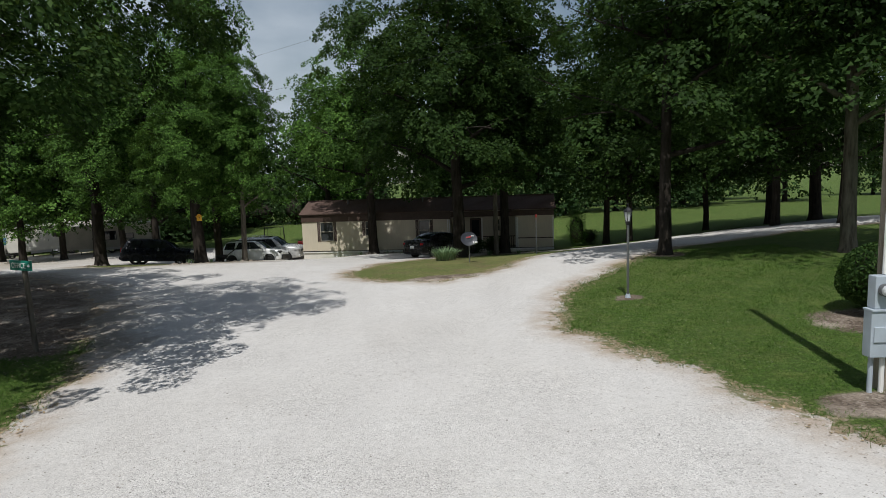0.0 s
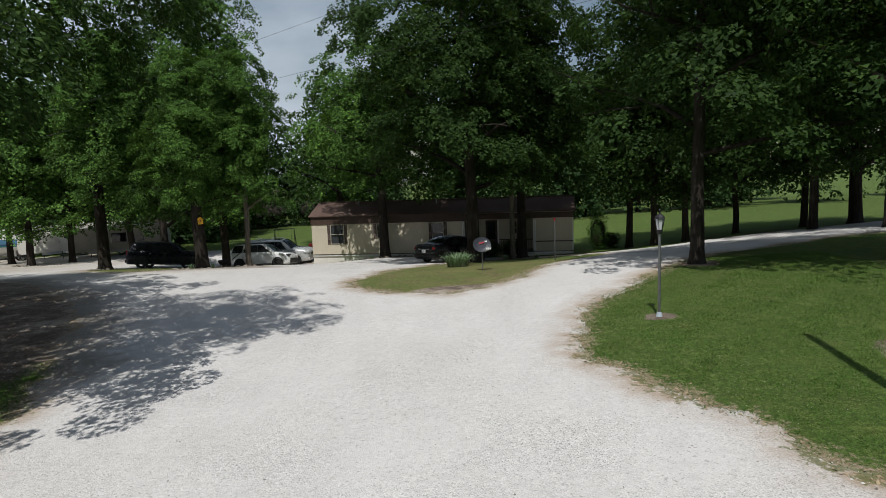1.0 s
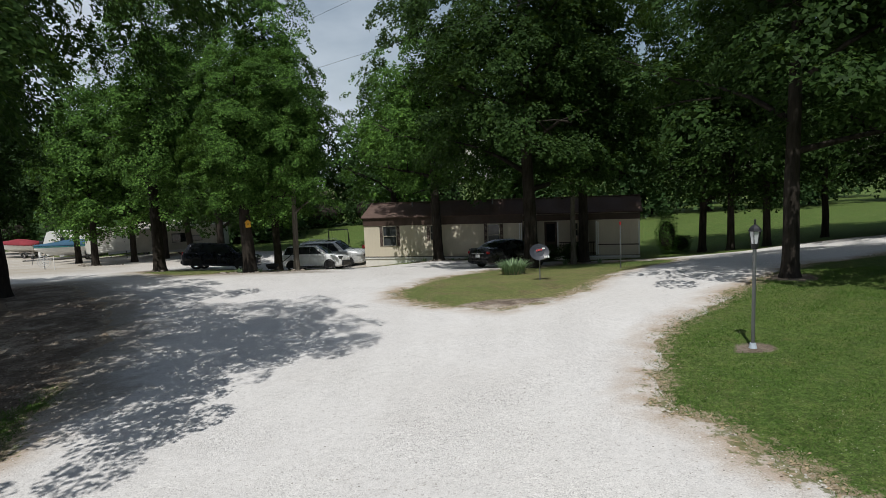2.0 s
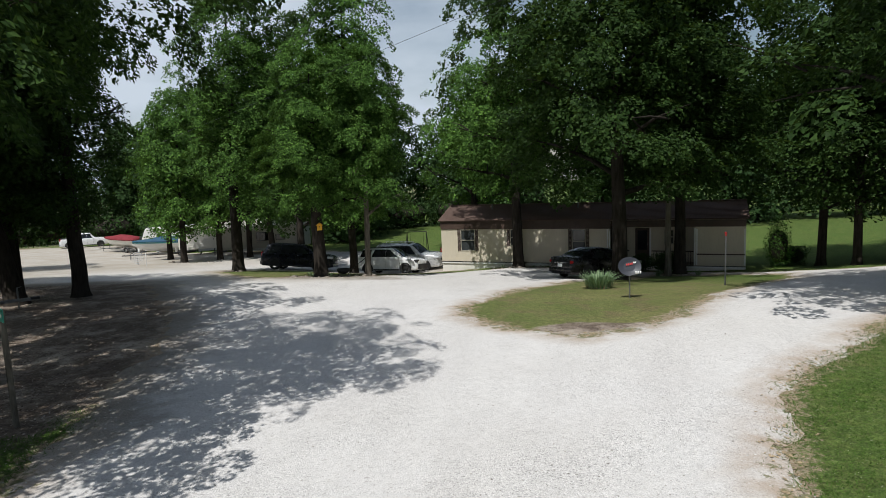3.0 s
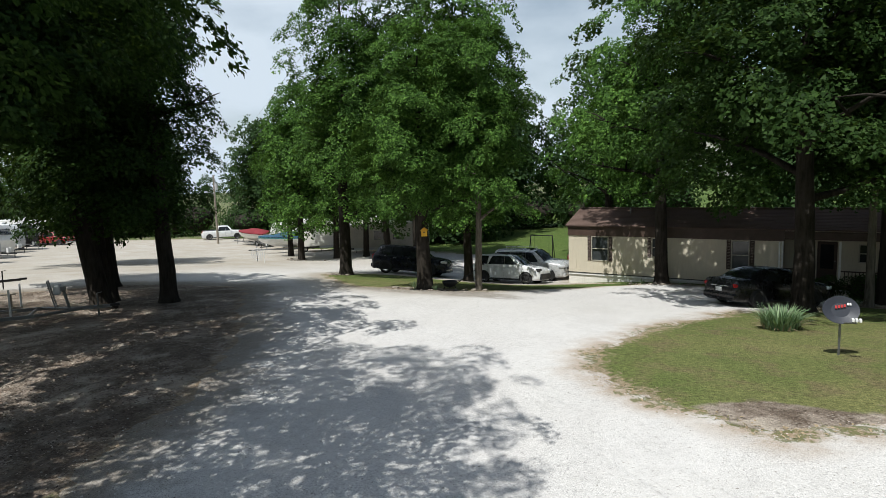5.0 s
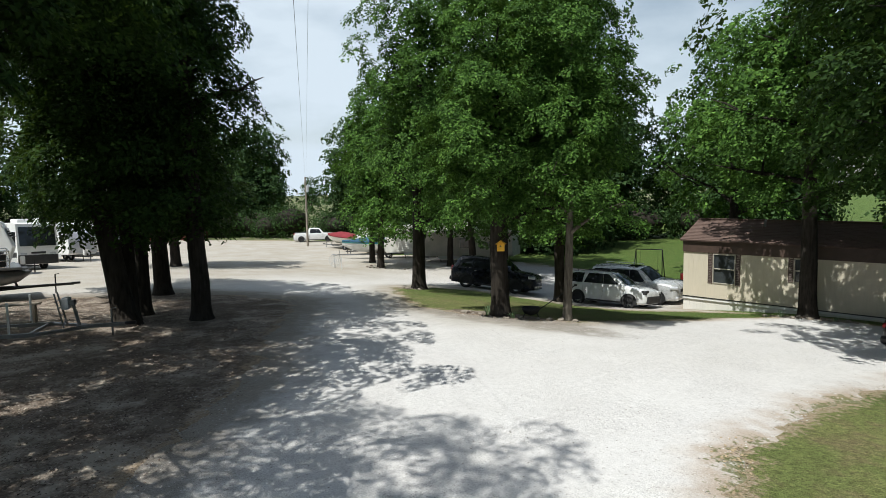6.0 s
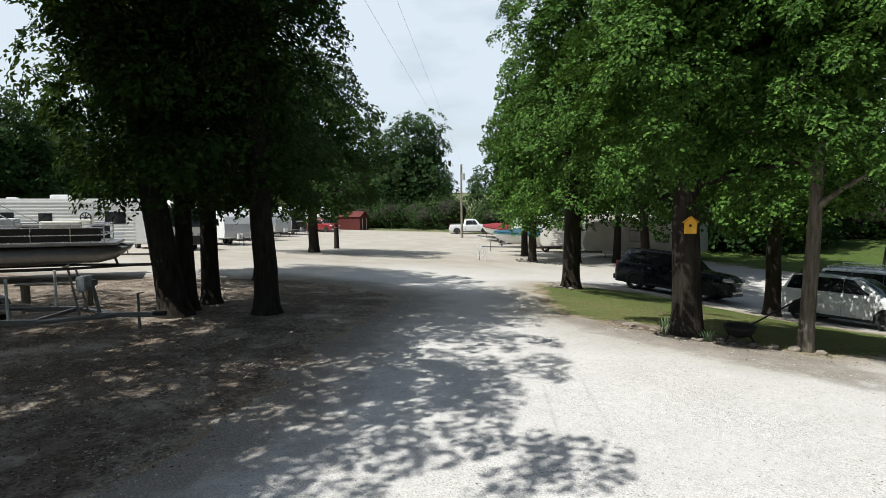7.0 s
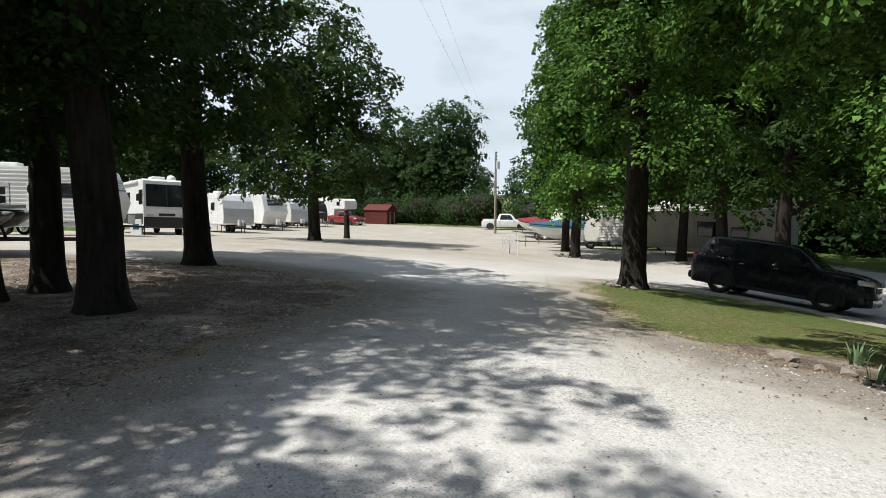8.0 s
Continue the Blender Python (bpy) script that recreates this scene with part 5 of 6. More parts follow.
part("lower_band", box(bmesh.new(), (L - 0.2, W + 0.03, 0.62), (-0.06, 0, floor + 0.52), 0.02), DARK, mh, "dark lower body band")
part("front_band", box(bmesh.new(), (0.06, W - 0.04, 0.62), (L / 2 + 0.015, 0, floor + 0.33), 0.02), DARK, mh, "black lower front panel")
ws = bmesh.new()
loft(ws, [[(L / 2 - 0.002, y, 1.66), (L / 2 + 0.022, y, 1.66), (L / 2 - 0.17, y, 2.95), (L / 2 - 0.20, y, 2.95)] for y in (-1.12, 1.12)])
part("windscreen", ws, GLASS_DARK, mh)
part("screen_divider", box(bmesh.new(), (0.03, 0.05, 1.3), (L / 2 - 0.07, 0, 2.3), rot=Matrix.Rotation(-0.145, 4, "Y")), DARK, mh)
for s in (-1, 1):
    part("cab_window", box(bmesh.new(), (0.95, 0.02, 0.85), (L / 2 - 0.75, s * (W / 2 + 0.006), 2.2), 0.005), GLASS_DARK, mh)
    for x in (0.6, -1.6, -3.4):
        f = part("window", box(bmesh.new(), (0.95, 0.03, 0.62), (x, s * (W / 2 + 0.010), 2.25), 0.01), DARK, mh)
        part("pane", box(bmesh.new(), (0.86, 0.012, 0.53), (x, s * (W / 2 + 0.026), 2.25)), GLASS_DARK, f)
    part("headlight", box(bmesh.new(), (0.06, 0.36, 0.17), (L / 2 + 0.01, s * 0.9, 1.12), 0.02), LENS, mh)
    part("wing_mirror", box(bmesh.new(), (0.12, 0.20, 0.40), (L / 2 - 0.05, s * (W / 2 + 0.28), 2.15), 0.03), DARK, mh)
    part("mirror_arm", rod(bmesh.new(), (L / 2 - 0.1, s * (W / 2), 2.35), (L / 2 - 0.05, s * (W / 2 + 0.28), 2.35), 0.02, seg=6), DARK, mh)
    for x in (3.0, -2.6):
        build_wheel(mh, x, s * (W / 2 - 0.16), 0.44, 0.26, s)
part("grille", box(bmesh.new(), (0.03, 0.9, 0.14), (L / 2 + 0.012, 0, 1.2), 0.01), DARK, mh)
for x in (2.2, -2.2):
    part("air_conditioner", box(bmesh.new(), (1.0, 0.75, 0.28), (x, 0, H + 0.14), 0.08), WHITE, mh)
part("satellite_dome", ball(bmesh.new(), 0.26, (3.6, 0.5, H + 0.10), (1, 1, 0.9), 14), WHITE, mh, smooth=True)
part("awning", box(bmesh.new(), (L - 2.2, 0.12, 0.12), (-0.3, -W / 2 - 0.06, H - 0.14), 0.03), WHITE, mh)

# folding board by the motor home
sb = thing("sandwich_board", pose(-48.4, 28.3, ground_z(-48.4, 28.3), 0, 0, 80), "small white folding sign board with a blue patch", "sign")
for k in (-1, 1):
    board = part("panel", box(bmesh.new(), (0.55, 0.03, 0.95), (0, k * 0.17, 0.47), 0.008, Matrix.Rotation(k * 0.3, 4, "X")), WHITE, sb)
    part("patch", box(bmesh.new(), (0.30, 0.012, 0.30), (0, k * 0.178, 0.50), 0.0, Matrix.Rotation(k * 0.3, 4, "X")), BLUE_CLOTH, board)

# ---- boats ----


def boat_trailer(ob, L, z, w=1.5, mat=None, axle=-0.25):
    """Frame, tongue, wheels and winch post; x runs forwards to the hitch."""
    mat = mat or STEEL
    f = bmesh.new()
    for s in (-1, 1):
        box(f, (L * 0.66, 0.07, 0.11), (-L * 0.14, s * w / 2, z), 0.01)
        rod(f, (L * 0.18, s * w / 2, z), (L * 0.44, 0, z), 0.05, seg=6)
    for x in (-0.42, -0.15, 0.15):
        box(f, (0.07, w, 0.08), (L * x, 0, z - 0.02), 0.008)
    part("frame", f, mat, ob)
    part("tongue", box(bmesh.new(), (L * 0.26, 0.09, 0.11), (L * 0.47, 0, z), 0.012), mat, ob)
    part("coupler", box(bmesh.new(), (0.30, 0.10, 0.10), (L * 0.60 + 0.1, 0, z + 0.02), 0.03), BLACK_METAL, ob)
    j = bmesh.new()
    rod(j, (L * 0.52, 0.09, 0.03), (L * 0.52, 0.09, z + 0.45), 0.028, seg=8)
    rod(j, (L * 0.52, 0.09, z + 0.45), (L * 0.52 + 0.14, 0.09, z + 0.47), 0.014, seg=6)
    part("jack", j, mat, ob)
    wpost = bmesh.new()
    rod(wpost, (L * 0.36, 0, z), (L * 0.33, 0, z + 0.75), 0.045, seg=6)
    box(wpost, (0.16, 0.22, 0.14), (L * 0.33, 0, z + 0.70), 0.02)
    part("winch_post", wpost, mat, ob)
    for s in (-1, 1):
        part("bunk", box(bmesh.new(), (L * 0.5, 0.10, 0.06), (-L * 0.16, s * w * 0.28, z + 0.15), 0.01), WOOD_GREY, ob)
        build_wheel(ob, L * axle, s * (w / 2 + 0.16), 0.30, 0.19, s)
        fd = bmesh.new()
        arc = [math.pi * k / 10 for k in range(11)]
        loft(fd, [[(L * axle + q * math.cos(a), s * (w / 2 + 0.16) + d, 0.30 + q * math.sin(a)) for q, d in ((0.36, -0.12), (0.375, -0.12), (0.375, 0.12), (0.36, 0.12))] for a in arc])
        part("fender", fd, mat, ob)


def runabout(name, m, label, L, W, hull_mat, cover, stripe=None, screen=True, group="boats on trailers"):
    """A trailered motor boat with a canvas cover; x runs forwards to the bow."""
    ob = thing(name, m, label, "boat", group)
    boat_trailer(ob, L * 1.05, 0.42, 1.4)
    z0 = 0.62
    rings, top = [], []
    for u in (0.0, 0.15, 0.35, 0.55, 0.72, 0.86, 0.95, 1.0):
        x = -L / 2 + L * u
        w = W / 2 * (1.0 if u < 0.5 else max(0.03, (1 - ((u - 0.5) / 0.5) ** 2.4)))
        keel = z0 + (0 if u < 0.6 else 0.75 * ((u - 0.6) / 0.4) ** 2)
        sheer = z0 + 0.92 + 0.25 * u ** 2
        chine = keel + (sheer - keel) * 0.38
        rings.append([(x, 0, keel), (x, -w * 0.78, chine), (x, -w, sheer - 0.10), (x, -w * 0.99, sheer), (x, w * 0.99, sheer), (x, w, sheer - 0.10), (x, w * 0.78, chine)])
        top.append((x, w, sheer))
    b = bmesh.new()
    loft(b, rings)
    hull = part("hull", b, hull_mat, ob, smooth=False)
    if stripe:
        s = bmesh.new()
        for sd in (-1, 1):
            for (xa, wa, za), (xb2, wb2, zb2) in zip(top[:-1], top[1:]):
                rod(s, (xa, sd * (wa + 0.004), za - 0.16), (xb2, sd * (wb2 + 0.004), zb2 - 0.16), 0.05, seg=6)
        part("hull_stripe", s, stripe, hull)
    c = bmesh.new()
    rows = []
    for k, (x, w, sheer) in enumerate(top):
        rise = (0.18, 0.38, 0.52, 0.50, 0.30, 0.16, 0.08, 0.03)[k]
        rows.append([(x, -w - 0.02, sheer - 0.10), (x, -w - 0.01, sheer + 0.02), (x, -w * 0.55, sheer + rise * 0.75), (x, 0, sheer + rise), (x, w * 0.55, sheer + rise * 0.75), (x, w + 0.01, sheer + 0.02), (x, w + 0.02, sheer - 0.10)])
    loft(c, rows if cover is not None else rows[4:])
    part("cover" if cover is not None else "deck", c, cover if cover is not None else hull_mat, ob, smooth=True)
    mo = bmesh.new()
    box(mo, (0.42, 0.36, 0.52), (-L / 2 - 0.28, 0, z0 + 0.98), 0.08)
    box(mo, (0.16, 0.14, 0.8), (-L / 2 - 0.24, 0, z0 + 0.38), 0.03)
    part("outboard_motor", mo, DARK, ob)
    return ob


runabout("covered_boat", parked(-56.2, 64.4, 178), "small white boat under a faded red canvas cover", 5.4, 2.1, CREAM, RED_CLOTH)
runabout("covered_boat", parked(-42.9, 56.2, 228), "white boat with blue stripe under a blue cover", 5.8, 2.2, WHITE, BLUE_CLOTH, TEAL)
runabout("dark_boat", parked(-72.5, 42.5, 15), "dark hulled boat on a trailer before a camper", 5.4, 2.1, NAVY_PAINT, DARK)
runabout("dark_boat", parked(-81.0, 50.5, 15), "dark hulled boat on a trailer before a camper", 5.0, 2.1, DARK, DARK)

# pontoon boat on its trailer
pb = thing("pontoon_boat", parked(-32.0, 20.6, 76), "aluminium pontoon boat with rails and folded awning on its trailer", "boat", "boats on trailers")
boat_trailer(pb, 8.4, 0.42, 1.6, BLACK_METAL)
for s in (-1, 1):
    t = bmesh.new()
    ring = [2 * math.pi * k / 16 for k in range(16)]
    loft(t, [[(x, s * 0.85 + r * math.cos(a), 0.93 + dz + r * math.sin(a)) for a in ring] for x, r, dz in ((-3.3, 0.26, 0), (-3.2, 0.31, 0), (2.5, 0.31, 0), (3.05, 0.24, 0.06), (3.4, 0.10, 0.18), (3.5, 0.02, 0.24))])
    part("pontoon", t, STEEL, pb, smooth=True)
deck = part("deck", box(bmesh.new(), (6.5, 2.5, 0.10), (-0.1, 0, 1.32), 0.015), STEEL, pb)
for s in (-1, 1):
    for z, mt in ((1.52, BLACK_METAL), (1.78, DARK)):
        part("side_panel", box(bmesh.new(), (5.7, 0.03, 0.22), (-0.2, s * 1.2, z), 0.01), mt, pb)
    r = bmesh.new()
    for z in (1.40, 1.65, 1.91, 2.02):
        rod(r, (-3.1, s * 1.22, z), (2.75, s * 1.22, z), 0.022, seg=8)
    for x in (-3.1, -1.9, -0.7, 0.5, 1.7, 2.75):
        rod(r, (x, s * 1.22, 1.37), (x, s * 1.22, 2.02), 0.02, seg=8)
    part("railing", r, CHROME, pb)
fr = bmesh.new()
for z in (1.40, 1.65, 2.02):
    rod(fr, (2.75, -1.22, z), (2.75, 1.22, z), 0.022, seg=8)
part("railing", fr, CHROME, pb)
for x, s in ((-2.4, 1), (-2.4, -1), (1.4, 1), (1.4, -1)):
    part("bench_seat", box(bmesh.new(), (1.3, 0.6, 0.45), (x, s * 0.85, 1.60), 0.08), CREAM, pb)
    part("bench_back", box(bmesh.new(), (1.3, 0.16, 0.40), (x, s * 1.08, 1.95), 0.06), CREAM, pb)
part("helm", box(bmesh.new(), (0.6, 0.7, 0.85), (-0.6, 0.75, 1.80), 0.06), PALE_GREY, pb)
part("outboard_motor", box(bmesh.new(), (0.5, 0.42, 0.6), (-3.6, 0, 1.5), 0.1), DARK, pb)
for s in (-1, 1):
    for x0, x1, z1 in ((0.3, -1.6, 3.05), (-0.5, -1.9, 3.0), (-2.2, -3.4, 2.9)):
        part("awning_pole", rod(bmesh.new(), (x0, s * 1.22, 2.02), (x1, s * 1.22, z1), 0.018, seg=6), CHROME, pb)
cv = bmesh.new()
rod(cv, (-1.75, -1.25, 3.08), (-1.75, 1.25, 3.08), 0.13, seg=10)
part("awning_canvas", cv, DARK, pb, "rolled black awning canvas")

# empty boat trailer under the trees
bt = thing("boat_trailer", parked(-21.3, 20.3, 53), "empty galvanised boat trailer with guide posts under the trees", "trailer")
boat_trailer(bt, 5.0, 0.36, 1.5)
for s in (-1, 1):
    g = bmesh.new()
    rod(g, (0.35, s * 0.75, 0.36), (0.35, s * 0.75, 1.25), 0.03, seg=8)
    part("guide_post", g, WHITE, bt)
lad = bmesh.new()
for s in (-0.16, 0.16):
    rod(lad, (1.45, s, 0.38), (1.25, s * 0.8, 1.35), 0.022, seg=8)
for k in range(4):
    rod(lad, (1.42 - 0.05 * k, -0.16, 0.52 + 0.2 * k), (1.42 - 0.05 * k, 0.16, 0.52 + 0.2 * k), 0.018, seg=8)
part("ladder", lad, STEEL, bt)
part("bow_roller", box(bmesh.new(), (0.2, 0.34, 0.34), (1.5, 0, 1.05), 0.06), PALE_GREY, bt)
wb_ = thing("picnic_bench", pose(-24.6, 21.2, ground_z(-24.6, 21.2), 0, 0, 60), "weathered grey timber bench under the trees", "bench")
part("seat", box(bmesh.new(), (2.0, 0.30, 0.05), (0, 0, 0.62), 0.01), WOOD_GREY, wb_)
for x in (-0.8, 0.8):
    for y in (-0.1, 0.1):
        part("leg", box(bmesh.new(), (0.09, 0.09, 0.62), (x, y, 0.30), 0.008), WOOD_GREY, wb_)

# ---- shed ----
sh = thing("garden_shed", pose(-90.5, 64.2, ground_z(-90.5, 64.2) - 0.05, 0, 0, 30), "barn red timber shed at the edge of the woods", "shed")
for k in range(20):
    for s in (-1, 1):
        part("wall_board", box(bmesh.new(), (0.195, 0.04, 2.1), (-1.9 + k * 0.2, s * 1.25, 1.05)), BARN_RED, sh)
for k in range(12):
    for s in (-1, 1):
        part("wall_board", box(bmesh.new(), (0.04, 0.195, 2.1 + 0.75 * (1 - abs(k - 5.5) / 6)), (s * 1.98, -1.12 + k * 0.2037, 1.05 + 0.375 * (1 - abs(k - 5.5) / 6))), BARN_RED, sh)
for s in (-1, 1):
    part("roof", box(bmesh.new(), (4.3, 1.6, 0.06), (0, s * 0.70, 2.52), 0.01, Matrix.Rotation(-s * 0.53, 4, "X")), BARN_RED, sh)
part("door", box(bmesh.new(), (0.05, 1.1, 1.8), (2.02, 0, 0.92), 0.01), BARN_RED, sh)
tr_ = bmesh.new()
for y in (-0.55, 0.55):
    box(tr_, (0.03, 0.09, 1.85), (2.06, y, 0.92))
part("door_trim", tr_, WHITE, sh)

# ---- small things along the drive ----
lx, ly = 5.01, 16.13
lamp = thing("lamp_post", pose(lx, ly, ground_z(lx, ly)), "slim grey lamp post with black coach lantern on the lawn", "lamp post")
p = bmesh.new()
rod(p, (0, 0, -0.2), (0, 0, 1.92), 0.033, seg=14)
part("pole", p, STEEL, lamp, smooth=False)
part("pole_base", rod(bmesh.new(), (0, 0, 0), (0, 0, 0.10), 0.075, 0.05, 14), GREY, lamp)
part("collar", rod(bmesh.new(), (0, 0, 1.90), (0, 0, 2.0), 0.055, 0.075, 12), BLACK_METAL, lamp)
lan = bmesh.new()
loft(lan, [[(r * math.cos(a), r * math.sin(a), z) for a in [math.pi / 3 * k for k in range(6)]] for r, z in ((0.062, 2.0), (0.098, 2.24))], cap=True)
part("lantern_glass", lan, LENS, lamp)
cage = bmesh.new()
for k in range(6):
    a = math.pi / 3 * k
    rod(cage, (0.064 * math.cos(a), 0.064 * math.sin(a), 2.0), (0.102 * math.cos(a), 0.102 * math.sin(a), 2.24), 0.008, seg=5)
part("lantern_frame", cage, BLACK_METAL, lamp)
capb = bmesh.new()
loft(capb, [[(r * math.cos(a), r * math.sin(a), z) for a in [math.pi / 3 * k for k in range(6)]] for r, z in ((0.125, 2.235), (0.10, 2.29), (0.05, 2.34), (0.022, 2.36), (0.02, 2.40))])
part("lantern_cap", capb, BLACK_METAL, lamp)
part("finial", ball(bmesh.new(), 0.02, (0, 0, 2.43), (1, 1, 1.6), 8), BLACK_METAL, lamp)

# satellite dish on its pipe
dx, dy = 1.21, 26.1
dish = thing("satellite_dish", pose(dx, dy, ground_z(dx, dy)), "grey satellite dish on a pipe in the grass", "satellite dish")
part("pole", rod(bmesh.new(), (0, 0, -0.2), (0, 0, 0.86), 0.024, seg=10), STEEL, dish)
d = bmesh.new()
seg = 28
ringsd = []
for q in (0.0, 0.25, 0.5, 0.75, 1.0):
    ringsd.append([(0.42 * q * math.cos(a), 0.07 * q * q - 0.07, 0.36 * q * math.sin(a)) for a in [2 * math.pi * k / seg for k in range(seg)]])
for q in (1.0, 0.5, 0.01):
    ringsd.append([(0.42 * q * math.cos(a), 0.07 * q * q - 0.05, 0.36 * q * math.sin(a)) for a in [2 * math.pi * k / seg for k in range(seg)]])
loft(d, ringsd[1:-1], cap=True)
face = pose(0, -0.06, 1.03, -22, 0, 14) @ Matrix.Scale(0.86, 4)
bmesh.ops.transform(d, matrix=face @ Matrix.Diagonal((1, -1, 1, 1)), verts=d.verts)
bmesh.ops.recalc_face_normals(d, faces=d.faces)
reflector = part("reflector", d, plain("dish_grey", (0.030, 0.034, 0.045), 0.5, 0, 0.1, 3), dish, smooth=False)
mk = bmesh.new()
for k in range(4):
    box(mk, (0.045, 0.006, 0.075), (-0.10 + k * 0.065, -0.008, 0.07 + 0.012 * k), 0.002, Matrix.Rotation(0.12, 4, "Y"))
bmesh.ops.transform(mk, matrix=face, verts=mk.verts)
part("logo_mark", mk, RED, reflector, "plain red mark")
mk = bmesh.new()
for k in range(2):
    box(mk, (0.045, 0.006, 0.06), (0.17 + k * 0.055, -0.008, 0.15), 0.002)
bmesh.ops.transform(mk, matrix=face, verts=mk.verts)
part("logo_mark", mk, WHITE, reflector, "plain white mark")
am = bmesh.new()
rod(am, (0, -0.05, 0.74), (0.24, -0.52, 0.86), 0.016, seg=8)
part("feed_arm", am, STEEL, dish)
for k in range(3):
    part("receiver", box(bmesh.new(), (0.05, 0.12, 0.07), (0.18 + k * 0.065, -0.52, 0.92), 0.015), WHITE, dish)

# marker stake
sx, sy = 4.70, 30.5
st = thing("marker_post", pose(sx, sy, ground_z(sx, sy)), "thin grey pipe post with red cap in the grass", "post")
part("pipe", rod(bmesh.new(), (0, 0, -0.2), (0, 0, 1.85), 0.026, seg=10), STEEL, st)
part("cap", rod(bmesh.new(), (0, 0, 1.84), (0, 0, 1.98), 0.03, 0.055, 10), RED, st)

# office sign
ox, oy = -8.98, 13.7
sign = thing("office_sign", pose(ox, oy, ground_z(ox, oy), 0, 0, -26), "green office sign on a leaning grey wooden post", "sign")
po = bmesh.new()
loft(po, [[(x + a, y + b, z) for a, b in ((-0.04, -0.04), (0.04, -0.04), (0.04, 0.04), (-0.04, 0.04))] for x, y, z in ((0.04, 0, -0.2), (0.0, 0, 1.2), (-0.05, 0, 1.99))])
part("post", po, BARK_PALE, sign)
board = part("board", box(bmesh.new(), (0.82, 0.025, 0.225), (-0.05, -0.06, 1.97), 0.012), SIGN_GREEN, sign, "green board with white lettering")
txt = bpy.data.curves.new("lettering", "FONT")
txt.body, txt.size, txt.extrude, txt.align_x, txt.align_y = "OFFICE", 0.172, 0.003, "CENTER", "CENTER"
tmp = bpy.data.objects.new("lettering", txt)
scene.collection.objects.link(tmp)
me_txt = bpy.data.meshes.new_from_object(tmp.evaluated_get(bpy.context.evaluated_depsgraph_get()))
bpy.data.objects.remove(tmp)
me_txt.materials.clear()
me_txt.materials.append(WHITE)
let = new("lettering", me_txt)
let.parent = board
let.matrix_basis = Matrix.Translation((-0.12, -0.078, 1.965)) @ Matrix.Rotation(radians(90), 4, "X")
ar = bmesh.new()
box(ar, (0.07, 0.006, 0.024), (0.245, -0.077, 1.97))
loft(ar, [[(0.27, y, 1.93), (0.325, y, 1.97), (0.27, y, 2.01)] for y in (-0.080, -0.074)])
part("arrow", ar, WHITE, board, "white arrow")

# electric meter on its pole
mx_, my_ = 6.44, 8.95
mast = thing("meter_pole", pose(mx_, my_, ground_z(mx_, my_) + 0.16), "timber power pole with grey meter boxes and white conduit", "utility pole")
part("pole", rod(bmesh.new(), (0.14, 0.16, -0.4), (0.10, 0.16, 9.4), 0.115, 0.085, 16), WOOD_GREY, mast, smooth=False)
part("conduit", rod(bmesh.new(), (0.0, 0.0, 1.53), (0.05, 0.03, 6.9), 0.036, seg=12), WHITE, mast, "white plastic conduit")
part("meter_box", box(bmesh.new(), (0.26, 0.16, 0.46), (-0.06, -0.02, 1.29), 0.012), GREY, mast)
mt_ = bmesh.new()
rod(mt_, (-0.08, -0.11, 1.33), (-0.08, -0.17, 1.33), 0.088, seg=20)
meter = part("meter_socket", mt_, STEEL, mast)
part("meter_glass", ball(bmesh.new(), 0.078, (-0.08, -0.18, 1.33), (1, 0.8, 1), 14), LENS, meter, smooth=True)
part("meter_label", box(bmesh.new(), (0.09, 0.004, 0.025), (-0.08, -0.245, 1.345)), DARK, meter)
pb_ = part("panel_box", box(bmesh.new(), (0.32, 0.17, 0.66), (-0.07, -0.025, 0.70), 0.012), GREY, mast, "grey breaker panel")
part("panel_door", box(bmesh.new(), (0.19, 0.02, 0.22), (-0.10, -0.118, 0.70), 0.008), GREY, pb_)
part("panel_lid", box(bmesh.new(), (0.34, 0.20, 0.03), (-0.07, -0.03, 1.042), 0.008), GREY, pb_)
for x in (-0.14, 0.02):
    c = rod(bmesh.new(), (x, 0, -0.2), (x, 0, 0.38), 0.035, seg=10)
    part("conduit", c, GREY if x < 0 else WHITE, mast)

# far utility pole and the wires
ux, uy = -62.2, 64.0
up = thing("power_pole", pose(ux, uy, ground_z(ux, uy)), "tall pale wooden power pole with transformer can", "utility pole")
part("pole", rod(bmesh.new(), (0, 0, -0.4), (0, 0, 8.75), 0.15, 0.10, 12), WOOD_GREY, up)
part("transformer", rod(bmesh.new(), (0.26, 0.1, 6.9), (0.26, 0.1, 7.7), 0.19, seg=14), PALE_GREY, up)
part("lamp_arm", rod(bmesh.new(), (0, 0, 6.4), (-0.9, -0.5, 6.7), 0.03, seg=8), STEEL, up)
part("lamp_head", box(bmesh.new(), (0.42, 0.22, 0.14), (-0.95, -0.53, 6.66), 0.04), PALE_GREY, up)
ins = bmesh.new()
for z in (7.9, 8.3, 8.7):
    rod(ins, (0, 0.1, z), (0, 0.22, z), 0.04, seg=8)
part("insulator", ins, DARK, up)


def wire(name, a, b, sag, label):
    a, b = Vector(a), Vector(b)
    pts = [a.lerp(b, k / 24) - Vector((0, 0, sag * 4 * (k / 24) * (1 - k / 24))) for k in range(25)]
    vs, fs = tube(pts, [0.0028] * 25, 5)
    ob = arrays(name, np.array([tuple(v) for v in vs]), np.array(fs), BLACK_METAL)
    return tagged(ob, label, "cable", "overhead wires")


wire("overhead_wire", (ux, uy, 5.0), (5.8, 8.75, 5.4), 0.0, "thin black overhead power wire")
